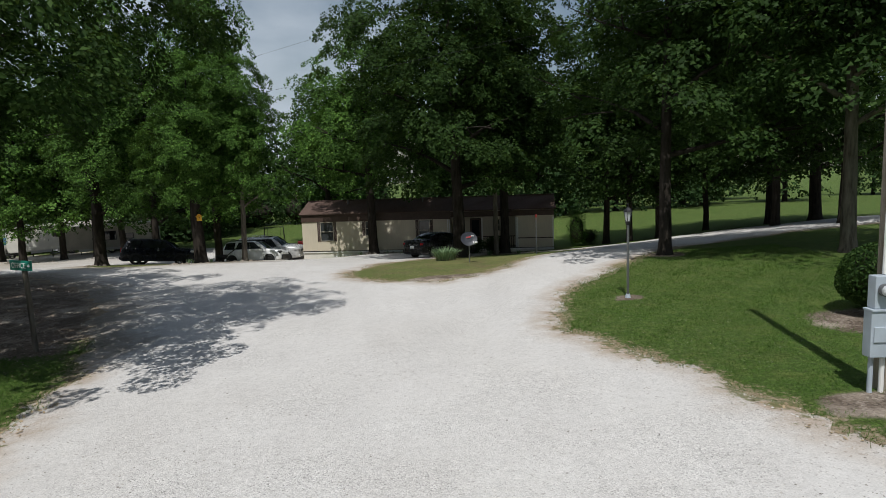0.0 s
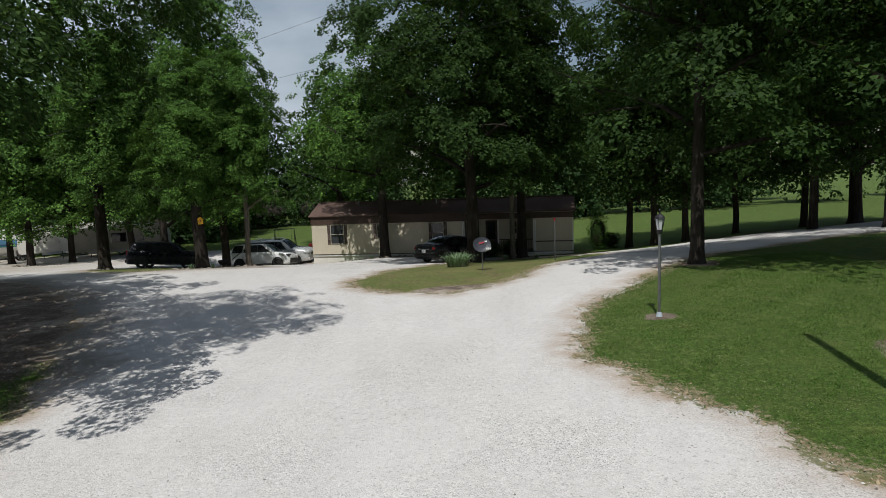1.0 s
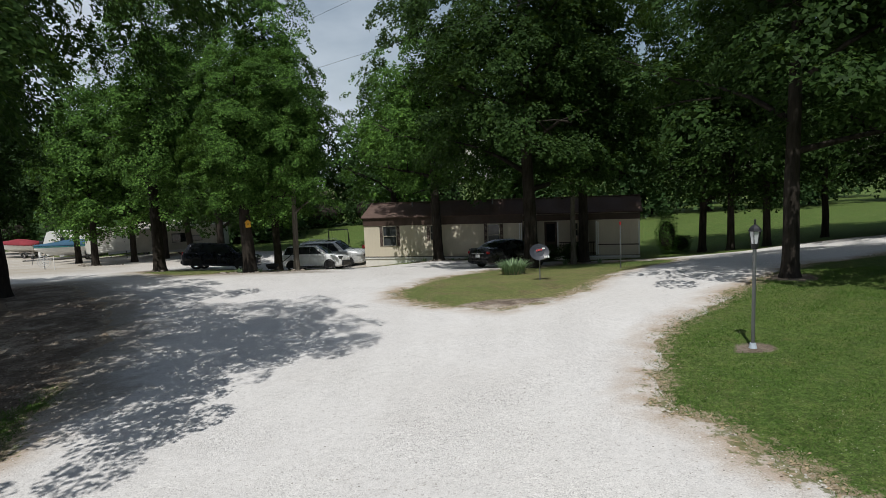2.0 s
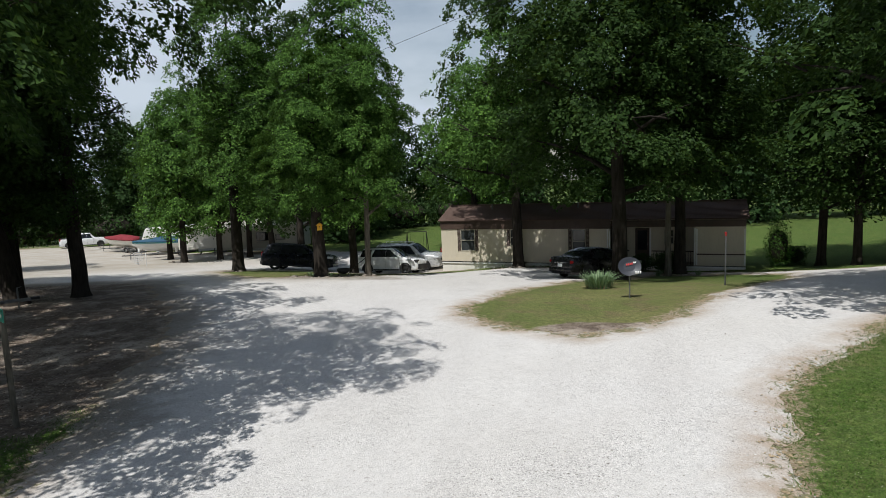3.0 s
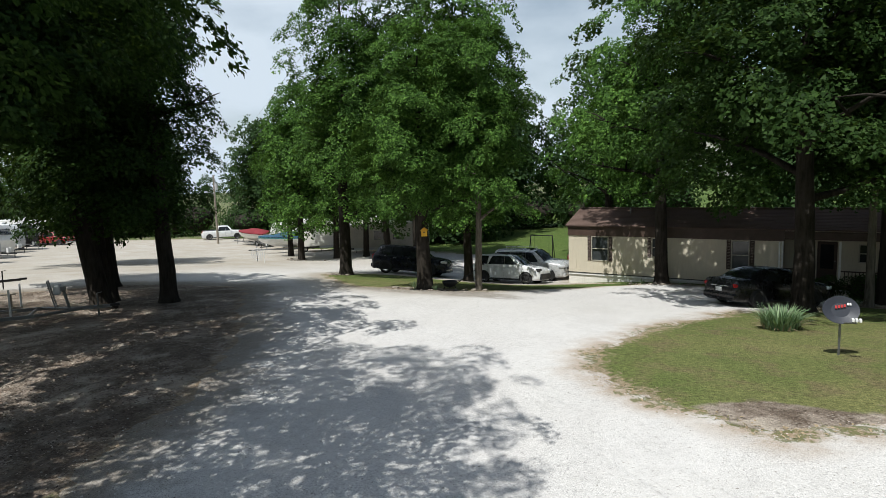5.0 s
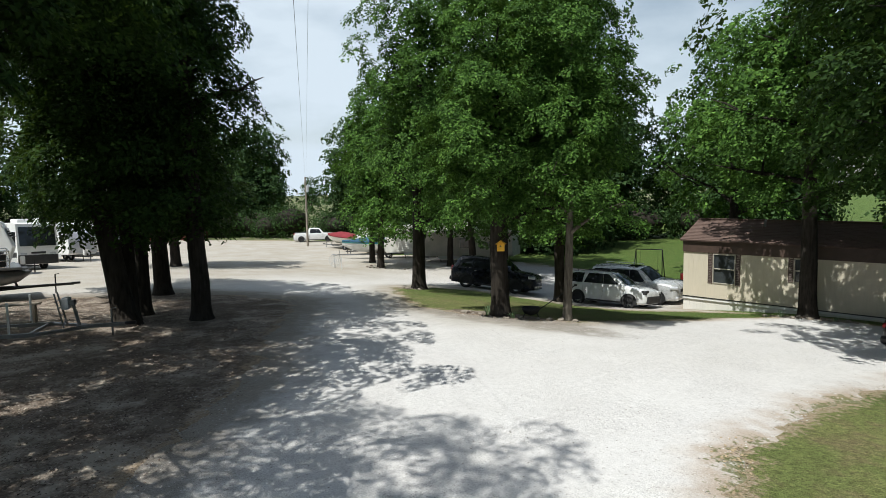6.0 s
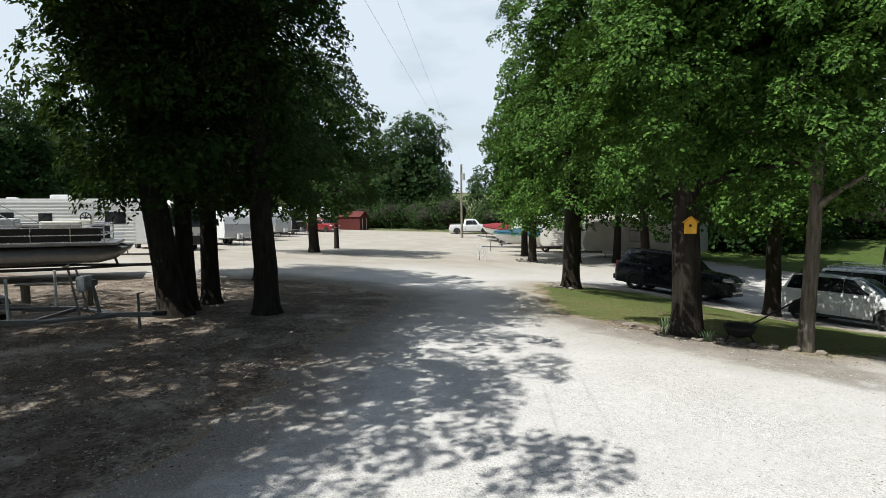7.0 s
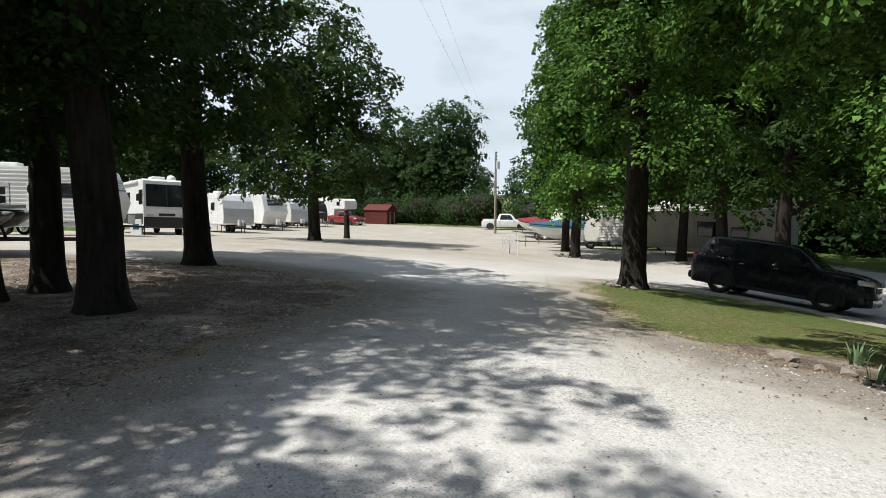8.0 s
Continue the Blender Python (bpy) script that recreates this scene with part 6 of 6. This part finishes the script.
wire("overhead_wire", (ux, uy + 0.15, 5.0), (5.8, 9.05, 6.64), 0.0, "thin black overhead power wire")

# yellow birdhouse on the oak
bh = thing("birdhouse", pose(-12.74, 32.02, 1.08, 0, 0, 28), "yellow birdhouse nailed to the oak trunk", "birdhouse")
b = bmesh.new()
prism(b, [(-0.12, 0), (0.12, 0), (0.12, 0.24), (0, 0.34), (-0.12, 0.24)], -0.13, 0.13)
part("box", b, YELLOW, bh)
for s in (-1, 1):
    part("roof_board", box(bmesh.new(), (0.20, 0.34, 0.018), (s * 0.082, -0.02, 0.295), 0.003, Matrix.Rotation(s * 0.70, 4, "Y")), YELLOW, bh)
part("entry_hole", rod(bmesh.new(), (0, -0.138, 0.17), (0, -0.128, 0.17), 0.03, seg=12), DARK, bh)

# white stand with a wheel-like reel, and a stump post
sx, sy = -34.8, 44.8
sd_ = thing("pipe_stand", pose(sx, sy, ground_z(sx, sy)), "thin white pipe stand at the roadside", "post")
part("pipe", rod(bmesh.new(), (0, 0, -0.1), (0, 0, 1.05), 0.025, seg=8), WHITE, sd_)
rl = thing("wire_dish", pose(-36.0, 45.2, ground_z(-36.0, 45.2), 0, 0, 30), "round mesh satellite dish standing low by the drive", "satellite dish")
b = bmesh.new()
for q in (0.45, 0.30, 0.15):
    arc = [2 * math.pi * k / 20 for k in range(21)]
    for a0, a1 in zip(arc, arc[1:]):
        rod(b, (q * math.cos(a0), 0.1 * q, 0.62 + q * math.sin(a0)), (q * math.cos(a1), 0.1 * q, 0.62 + q * math.sin(a1)), 0.016, seg=4)
for k in range(8):
    a = math.pi / 4 * k
    rod(b, (0, 0, 0.62), (0.45 * math.cos(a), 0.045, 0.62 + 0.45 * math.sin(a)), 0.012, seg=4)
part("mesh", b, PALE_GREY, rl)
part("stand", rod(bmesh.new(), (0, 0.05, 0), (0, 0.05, 0.6), 0.03, seg=8), STEEL, rl)
st2 = thing("tree_stump", pose(-50.0, 41.7, ground_z(-50.0, 41.7)), "bare cut tree trunk with a flower pot on top", "stump")
vs, fs = tube([Vector((0, 0, -0.2)), Vector((0.02, 0, 0.25)), Vector((0.06, 0, 1.1)), Vector((0.03, 0, 1.75))], [0.28, 0.21, 0.19, 0.18], 10)
st_trunk = arrays("trunk", np.array([tuple(v) for v in vs]), np.array(fs), BARK, st2, smooth=True)
part("cut_face", rod(bmesh.new(), (0.03, 0, 1.73), (0.03, 0, 1.76), 0.18, seg=10), WOOD_GREY, st2)
fp = thing("flower_pot", pose(-49.97, 41.7, ground_z(-50.0, 41.7) + 1.76), "small dark red flower pot on a stump", "pot")
part("pot", rod(bmesh.new(), (0, 0, 0), (0, 0, 0.26), 0.13, 0.18, 14), BARN_RED, fp)
part("rim", rod(bmesh.new(), (0, 0, 0.24), (0, 0, 0.30), 0.20, 0.20, 14), BARN_RED, fp)

# garden tractor and its roll bar behind the SUVs
gt = thing("garden_tractor", parked(-12.0, 52.0, 200), "red ride-on mower on the grass behind the cars", "mower")
part("bonnet", box(bmesh.new(), (0.75, 0.46, 0.36), (0.35, 0, 0.62), 0.08), RED, gt)
part("seat_pan", box(bmesh.new(), (0.6, 0.7, 0.22), (-0.4, 0, 0.55), 0.06), RED, gt)
part("seat", box(bmesh.new(), (0.4, 0.42, 0.10), (-0.42, 0, 0.74), 0.04), DARK, gt)
part("seat_back", box(bmesh.new(), (0.10, 0.42, 0.40), (-0.62, 0, 0.95), 0.04), DARK, gt)
part("steering_wheel", rod(bmesh.new(), (0.02, 0, 0.98), (0.0, 0, 1.01), 0.17, seg=16), DARK, gt)
part("cutter_deck", box(bmesh.new(), (0.7, 1.0, 0.14), (0, 0, 0.24), 0.05), RED, gt)
rb_ = bmesh.new()
for s in (-1, 1):
    rod(rb_, (-0.6, s * 0.42, 0.6), (-0.7, s * 0.42, 1.7), 0.03, seg=8)
rod(rb_, (-0.7, -0.42, 1.7), (-0.7, 0.42, 1.7), 0.03, seg=8)
part("roll_bar", rb_, BLACK_METAL, gt)
for x, r in ((-0.5, 0.25), (0.5, 0.19)):
    for s in (-1, 1):
        build_wheel(gt, x, s * 0.42, r, 0.2, s)
sw = thing("swing_frame", pose(-15.2, 53.5, ground_z(-15.2, 53.5), 0, 0, 10), "dark metal swing frame on the grass", "swing")
b = bmesh.new()
for x in (-0.9, 0.9):
    for y in (-0.6, 0.6):
        rod(b, (x, y, 0), (x * 0.9, 0, 1.9), 0.03, seg=8)
rod(b, (-0.82, 0, 1.9), (0.82, 0, 1.9), 0.03, seg=8)
part("frame", b, BLACK_METAL, sw)
b = box(bmesh.new(), (1.2, 0.4, 0.05), (0, 0, 0.55), 0.02)
for x in (-0.55, 0.55):
    rod(b, (x, 0, 0.55), (x, 0, 1.9), 0.01, seg=5)
part("swing_seat", b, BLACK_METAL, sw)

# kettle grill or fire bowl between the two strip trees, with a leaning bar
fb_ = thing("fire_bowl", pose(-11.9, 32.55, ground_z(-11.9, 32.55)), "black iron fire bowl among stones under the oak", "fire bowl")
b = bmesh.new()
ring = [2 * math.pi * k / 18 for k in range(18)]
loft(b, [[(r * math.cos(a), r * math.sin(a), z) for a in ring] for r, z in ((0.12, 0.12), (0.24, 0.18), (0.31, 0.30), (0.32, 0.36), (0.29, 0.36), (0.27, 0.30), (0.16, 0.21))])
part("bowl", b, RUBBER, fb_, smooth=True)
for k in range(3):
    a = 2.1 * k
    part("leg", rod(bmesh.new(), (0.34 * math.cos(a), 0.34 * math.sin(a), 0), (0.2 * math.cos(a), 0.2 * math.sin(a), 0.22), 0.02, seg=6), BLACK_METAL, fb_)
hp = thing("hitch_bar", pose(-13.1, 36.4, ground_z(-13.1, 36.4)), "rusty iron bar leaning up from the grass", "bar")
part("bar", rod(bmesh.new(), (-0.45, -0.3, 0.02), (0.75, 0.5, 1.0), 0.022, seg=8), BLACK_METAL, hp)
part("bar_head", box(bmesh.new(), (0.10, 0.07, 0.07), (0.75, 0.5, 1.0), 0.015), BLACK_METAL, hp)

# ---- plants, stones and ground cover ----
LEAF_BUSH = leaf_material("boxwood_leaf", (0.012, 0.030, 0.008), (0.028, 0.060, 0.014), (0.060, 0.105, 0.026))
LEAF_IRIS = leaf_material("iris_leaf", (0.110, 0.180, 0.095), (0.200, 0.300, 0.160), (0.320, 0.400, 0.240))
STRAW = plain("dry_leaf_straw", (0.34, 0.26, 0.16), 0.9, 0, 0.3, 8)
BLADE = leaf_material("grass_blade", (0.034, 0.078, 0.013), (0.072, 0.145, 0.024), (0.140, 0.215, 0.050))


def blade_clump(rng, n, radius, length, width, bend):
    """Arching strap leaves round a middle: vertices and faces of three quads each."""
    V, F = [], []
    for k in range(n):
        a = rng.uniform(0, 2 * math.pi)
        r = radius * math.sqrt(rng.random())
        ln = length * rng.uniform(0.65, 1.1)
        out = rng.uniform(0.15, 1.0) * bend
        w = width * rng.uniform(0.7, 1.2)
        d, s = Vector((math.cos(a), math.sin(a), 0)), Vector((-math.sin(a), math.cos(a), 0))
        base = d * r
        o = len(V)
        for u in (0.0, 0.4, 0.75, 1.0):
            p = base + d * (out * ln * u * u) + Vector((0, 0, ln * (u - 0.38 * out * u * u)))
            ww = w * (1 - u ** 2.2) * 0.5 + 0.001
            V += [p - s * ww, p + s * ww]
        for q in range(3):
            F.append((o + 2 * q, o + 2 * q + 1, o + 2 * q + 3, o + 2 * q + 2))
    return np.array([tuple(v) for v in V]), np.array(F)


rng = random.Random(5)
ix, iy = 0.15, 29.9
iris = thing("iris_clump", pose(ix, iy, ground_z(ix, iy)), "clump of pale green iris leaves with dry base on the island", "plant")
v, f = blade_clump(rng, 430, 0.48, 0.72, 0.040, 0.9)
arrays("foliage", v, f, LEAF_IRIS, iris)
v, f = blade_clump(rng, 90, 0.52, 0.34, 0.045, 1.6)
arrays("dry_base", v, f, STRAW, iris)
for x, y, n, s in ((-13.75, 32.65, 16, 0.5), (-12.25, 31.95, 14, 0.45), (-13.2, 31.8, 10, 0.4), (-6.0, 42.9, 26, 0.5), (-4.1, 42.8, 20, 0.45), (2.9, 39.4, 30, 0.6), (4.9, 40.0, 26, 0.55)):
    pl = thing("lily_plant", pose(x, y, ground_z(x, y)), "small tuft of green strap leaves among stones", "plant", "strap leaf plants")
    v, f = blade_clump(rng, n, 0.12 * s * 2, 0.62 * s * 1.05, 0.036, 0.9)
    arrays("foliage", v, f, LEAF_IRIS, pl)


def shrub(name, x, y, rx, ry, h, leaves, size, leaf, label, seed, tight=True, group="", lift=0.05):
    ob = thing(name, pose(x, y, ground_z(x, y)), label, "shrub", group)
    r = np.random.default_rng(seed)
    d = r.normal(0, 1, (leaves, 3))
    d /= np.linalg.norm(d, axis=1)[:, None]
    lumps = r.normal(0, 1, (14, 3))
    lumps /= np.linalg.norm(lumps, axis=1)[:, None]
    q = (0.93 + 0.10 * np.exp((d @ lumps.T - 1) * 9).sum(1)) * (1 - 0.16 * r.random(leaves) ** 2) if tight else r.uniform(0.4, 1.05, leaves) ** 0.6 * (0.85 + 0.35 * np.exp((d @ lumps.T - 1) * 7).sum(1))
    p = d * q[:, None] * np.array([rx, ry, h / 2]) + np.array([0, 0, h / 2 + lift])
    p[:, 2] = np.maximum(p[:, 2], 0.03)
    n = d + r.normal(0, 0.55, (leaves, 3))
    n /= np.linalg.norm(n, axis=1)[:, None]
    t = np.cross(n, r.normal(0, 1, (leaves, 3)))
    t /= np.linalg.norm(t, axis=1)[:, None] + 1e-9
    b = np.cross(n, t)
    s = size * r.uniform(0.6, 1.2, leaves)[:, None]
    v = np.stack([p - t * s * 0.5, p + b * s * 0.3, p + t * s * 0.5, p - b * s * 0.3], 1).reshape(-1, 3)
    arrays("foliage", v, np.arange(leaves * 4).reshape(-1, 4), leaf, ob)
    core = bmesh.new()
    ball(core, 1.0, (0, 0, h / 2 + lift), (rx * 0.80, ry * 0.80, h * 0.40), 16)
    part("inner_twigs", core, BARK, ob, smooth=True)
    return ob


shrub("clipped_bush", 9.7, 13.2, 0.98, 0.98, 1.55, 15000, 0.075, LEAF_BUSH, "round clipped evergreen bush in a mulch bed", 71)
shrub("porch_shrub", 3.5, 41.4, 0.7, 0.5, 1.1, 2600, 0.11, LEAF_OAK, "loose green shrub before the porch", 72, False, "porch shrubs")
shrub("porch_shrub", 1.9, 41.9, 0.6, 0.45, 0.9, 2200, 0.11, LEAF_OAK, "loose green shrub before the porch", 73, False, "porch shrubs")
shrub("porch_shrub", 9.4, 43.2, 0.6, 0.5, 2.3, 4200, 0.09, LEAF_PALE, "loose shrub at the end of the mobile home", 74, False, "porch shrubs")
shrub("porch_shrub", 10.4, 44.4, 0.7, 0.6, 1.0, 2600, 0.10, LEAF_OAK, "loose shrub under the trees", 75, False, "porch shrubs")

# a belt of undergrowth below the woodland
rngu = random.Random(31)
under = []
for seed in (81, 82, 83):
    under.append(shrub("undergrowth", 0, 0, 3.0, 2.6, 3.6, 2000, 0.31, LEAF_FAR, "dense green undergrowth at the foot of the woods", seed, False, "undergrowth"))
k = 0
for x0, y0, x1, y1, n in ((-38, 80, -10, 86, 6), (-46, 67, -28, 63, 6), (-62, 84, -30, 70, 9), (-108, 66, -66, 80, 12), (-118, 60, -116, 34, 7), (-116, 34, -80, 12, 10), (-80, 10, -54, -8, 7)):
    for i in range(n):
        u = (i + rngu.uniform(-0.3, 0.3)) / (n - 1)
        x, y = x0 + (x1 - x0) * u + rngu.uniform(-1.5, 1.5), y0 + (y1 - y0) * u + rngu.uniform(-1.5, 1.5)
        s = rngu.uniform(0.8, 1.35)
        m = pose(x, y, ground_z(x, y) - 0.1, 0, 0, rngu.uniform(0, 360)) @ Matrix.Diagonal((s, s, s * rngu.uniform(0.8, 1.2), 1))
        if k < 3:
            under[k].matrix_basis = m
        else:
            copy_thing(under[k % 3], m).matrix_basis = m
        k += 1


def stone_mesh(name, seed, r):
    rg = random.Random(seed)
    bm = bmesh.new()
    bmesh.ops.create_icosphere(bm, subdivisions=1, radius=r)
    for v in bm.verts:
        v.co = Vector((v.co.x * rg.uniform(0.75, 1.3), v.co.y * rg.uniform(0.7, 1.2), v.co.z * rg.uniform(0.45, 0.8)))
    me = bpy.data.meshes.new(name)
    bm.to_mesh(me)
    bm.free()
    me.materials.append(STONE)
    return me


stones = [stone_mesh("border_stone", s, 0.12) for s in range(5)]
rngs = random.Random(12)


def border(points, n, spread, label):
    for k in range(n):
        u = k / n * (len(points) - 1)
        a, b = points[int(u)], points[min(int(u) + 1, len(points) - 1)]
        w = u - int(u)
        x, y = a[0] + (b[0] - a[0]) * w + rngs.uniform(-spread, spread), a[1] + (b[1] - a[1]) * w + rngs.uniform(-spread, spread)
        ob = new("border_stone", stones[k % 5])
        s = rngs.uniform(0.4, 1.15)
        ob.matrix_basis = pose(x, y, float(max(lie(x, y), road_height(np.array([x]), np.array([y]))[0])) + 0.03 * s, rngs.uniform(-15, 15), rngs.uniform(-15, 15), rngs.uniform(0, 360)) @ Matrix.Diagonal((s, s, s, 1))
        tagged(ob, label, "stone", "border stones")


border([(-14.2, 31.75), (-13.0, 31.45), (-12.0, 31.85), (-11.2, 32.5), (-10.2, 33.1)], 18, 0.34, "pale field stone bordering the grass strip")
border([(-23.0, 38.4), (-22.3, 37.8), (-21.4, 37.9)], 12, 0.18, "pale field stone at the foot of an oak")
border([(-6.6, 43.2), (-5.4, 42.7), (-4.2, 42.7), (-3.2, 43.0)], 22, 0.18, "pale field stone in the bed before the mobile home")
border([(-35.6, 48.3), (-34.0, 47.2), (-31.0, 48.4)], 12, 0.25, "pale field stone at the foot of an oak")

# loose stones on the drive: the larger ones real, as one scatter
r = np.random.default_rng(3)


def scatter_on(n, xr, yr, keep):
    x, y = r.uniform(*xr, n), r.uniform(*yr, n)
    ok = keep(x, y)
    return x[ok], y[ok]


def pebbles(name, x, y, z, size, material, label):
    """Low six-sided stones, one mesh."""
    n = len(x)
    a = r.uniform(0, 2 * np.pi, n)
    s = size[:, None] * r.uniform(0.6, 1.3, (n, 5))
    base = np.array([0, 1.2566, 2.5133, 3.7699, 5.0265])[None, :] + a[:, None]
    ring = np.stack([x[:, None] + np.cos(base) * s, y[:, None] + np.sin(base) * s, np.repeat((z - 0.004)[:, None], 5, 1)], 2)
    top = np.stack([x + r.normal(0, 0.2, n) * size, y + r.normal(0, 0.2, n) * size, z + size * r.uniform(0.28, 0.6, n)], 1)[:, None, :]
    v = np.concatenate([ring, top], 1).reshape(-1, 3)
    k = np.arange(n)[:, None] * 6
    f = np.concatenate([k + np.array([[q, (q + 1) % 5, 5]]) for q in range(5)])
    ob = arrays(name, v, f, material)
    return tagged(ob, label, "gravel", kind="stuff")


PEBBLE = Mat("loose_limestone", 0.9, 0, 0.3)
PEBBLE.colour(PEBBLE.ramp(PEBBLE.island(), [(0.0, (0.15, 0.135, 0.12)), (0.25, (0.36, 0.34, 0.31)), (0.7, (0.50, 0.48, 0.45)), (1.0, (0.52, 0.50, 0.47))]))
PEBBLE = PEBBLE.m
x, y = scatter_on(190000, (-24, 9), (3, 36), lambda x, y: ((gravel_depth(x, y) > -0.15) | (inside(GROVE, x, y) > -0.2) & (y > 14)) & (inside(GROVE, x, y) < -1.0 + 2.6 * r.random(len(x))) & (r.random(len(x)) < np.clip(0.10 + 0.75 * (rough_line(x, y, 0.55, 4.0) > 0.12) * (0.5 + 0.5 * rough_line(x, y, 2.1, 7.0)) + 0.12 * (gravel_depth(x, y) < 0.9), 0, 1)))
pebbles("loose_gravel", x, y, np.maximum(lie(x, y), road_height(x, y)), np.minimum(r.gamma(2.0, 0.0046, len(x)) + 0.005, 0.022), PEBBLE, "loose pale limestone chips scattered over the drive")

# leaf litter under the grove, as one scatter of curled dry leaves
LITTER = Mat("dry_oak_leaf", 0.9, 0, 0.2)
LITTER.colour(LITTER.ramp(LITTER.island(), [(0.0, (0.050, 0.037, 0.028)), (0.35, (0.148, 0.110, 0.083)), (0.7, (0.275, 0.213, 0.165)), (1.0, (0.50, 0.42, 0.34))]))
LITTER = LITTER.m


def flakes(name, x, y, z, size, material, label, tilt=0.2, lift=0.008):
    n = len(x)
    a = r.uniform(0, 2 * np.pi, n)
    t = np.stack([np.cos(a), np.sin(a), r.normal(0, tilt, n)], 1)
    b = np.stack([-np.sin(a), np.cos(a), r.normal(0, tilt, n)], 1)
    s = (size * r.uniform(0.6, 1.3, n))[:, None]
    p = np.stack([x, y, z + lift + size * 0.12], 1)
    v = np.stack([p - t * s * 0.5, p + b * s * 0.3, p + t * s * 0.5, p - b * s * 0.3], 1).reshape(-1, 3)
    ob = arrays(name, v, np.arange(n * 4).reshape(-1, 4), material)
    return tagged(ob, label, "leaf litter", kind="stuff")


x, y = scatter_on(180000, (-30, -5), (10, 33), lambda x, y: (r.random(len(x)) < np.clip((inside(GROVE, x, y) + 0.5) / 2.2, 0, 0.62) * np.clip((y - 11.5) / 2.0, 0, 1)))
flakes("leaf_litter", x, y, np.maximum(lie(x, y), road_height(x, y)), np.full(len(x), 0.046), LITTER, "dry brown oak leaves strewn under the trees")
x, y = scatter_on(60000, (-26, 6), (18, 46), lambda x, y: (r.random(len(x)) < np.clip(litter_amount(x, y) - 0.25, 0, 0.7)) & (inside(GROVE, x, y) < 0))
flakes("leaf_litter", x, y, np.maximum(lie(x, y), road_height(x, y)), np.full(len(x), 0.036), LITTER, "dry leaves and straw along the edges of the grass")

x, y = scatter_on(26000, (-22, -7), (27, 37), lambda x, y: r.random(len(x)) < 0.5 * np.exp(-((gravel_depth(x, y) - 0.4) / 0.9) ** 2) * np.clip(1.6 - np.hypot((x + 13.5) / 6.0, (y - 31.6) / 2.6), 0, 1))
flakes("leaf_litter", x, y, np.maximum(lie(x, y), road_height(x, y)), np.full(len(x), 0.034), LITTER, "brown leaf scraps strewn over the gravel by the grass strip")
x, y = scatter_on(60000, (-7, 10), (3, 25), lambda x, y: r.random(len(x)) < np.exp(-((gravel_depth(x, y) + 0.02) / 0.20) ** 2) * np.clip(0.45 + 0.8 * rough_line(x, y, 0.9, 3.0), 0.05, 0.9))
flakes("dead_grass", x, y, np.maximum(lie(x, y), road_height(x, y)), np.full(len(x), 0.06), STRAW, "dead straw-coloured grass along the edge of the drive", 0.25)

# grass blades where the lawn is near, and clover heads in it


def blades(name, x, y, height, label, material=BLADE):
    n = len(x)
    a = r.uniform(0, 2 * np.pi, n)
    w = 0.003 + 0.005 * r.random(n)
    z = lie(x, y)
    h = height * r.uniform(0.5, 1.2, n)
    lean = r.normal(0, 1.4, (n, 2)) * h[:, None]
    v = np.stack([np.stack([x - np.cos(a) * w, y - np.sin(a) * w, z - 0.01], 1), np.stack([x + np.cos(a) * w, y + np.sin(a) * w, z - 0.01], 1), np.stack([x + lean[:, 0], y + lean[:, 1], z + h], 1)], 1).reshape(-1, 3)
    ob = arrays(name, v, np.arange(n * 3).reshape(-1, 3), material)
    return tagged(ob, label, "grass", kind="stuff")


def lawn(x, y):
    return (gravel_depth(x, y) < 0.12 * r.random(len(x))) & (litter_amount(x, y) < 0.35 + 0.4 * r.random(len(x)))


x, y = scatter_on(200000, (2.5, 13), (6, 24), lawn)
blades("grass", x, y, 0.042, "mown green lawn grass")
x, y = scatter_on(40000, (-9.5, -4.5), (7, 14.5), lawn)
blades("grass", x, y, 0.055, "shaded green grass at the drive's edge")
EDGE_BLADE = leaf_material("dry_edge_grass", (0.050, 0.066, 0.018), (0.105, 0.115, 0.038), (0.20, 0.18, 0.085))
x, y = scatter_on(90000, (-5, 10), (3, 41), lambda x, y: r.random(len(x)) < np.exp(-((gravel_depth(x, y) - 0.06) / 0.16) ** 2) * np.clip(0.6 + 0.7 * rough_line(x, y, 1.3, 8.0), 0.05, 1))
blades("edge_grass", x, y, 0.055, "ragged dry grass along the edges of the lawn", EDGE_BLADE)
CLOVER = plain("clover_white", (0.42, 0.43, 0.34), 0.8, 0, 0.1, 9)
x, y = scatter_on(5200, (2.5, 13), (6, 24), lambda x, y: lawn(x, y) & (rough_line(x, y, 0.5, 6.0) > -0.1))
ob = flakes("clover_flower", x, y, lie(x, y) + 0.05, np.full(len(x), 0.017), CLOVER, "small white clover heads in the lawn", 0.3)
ob["category"] = "flower"
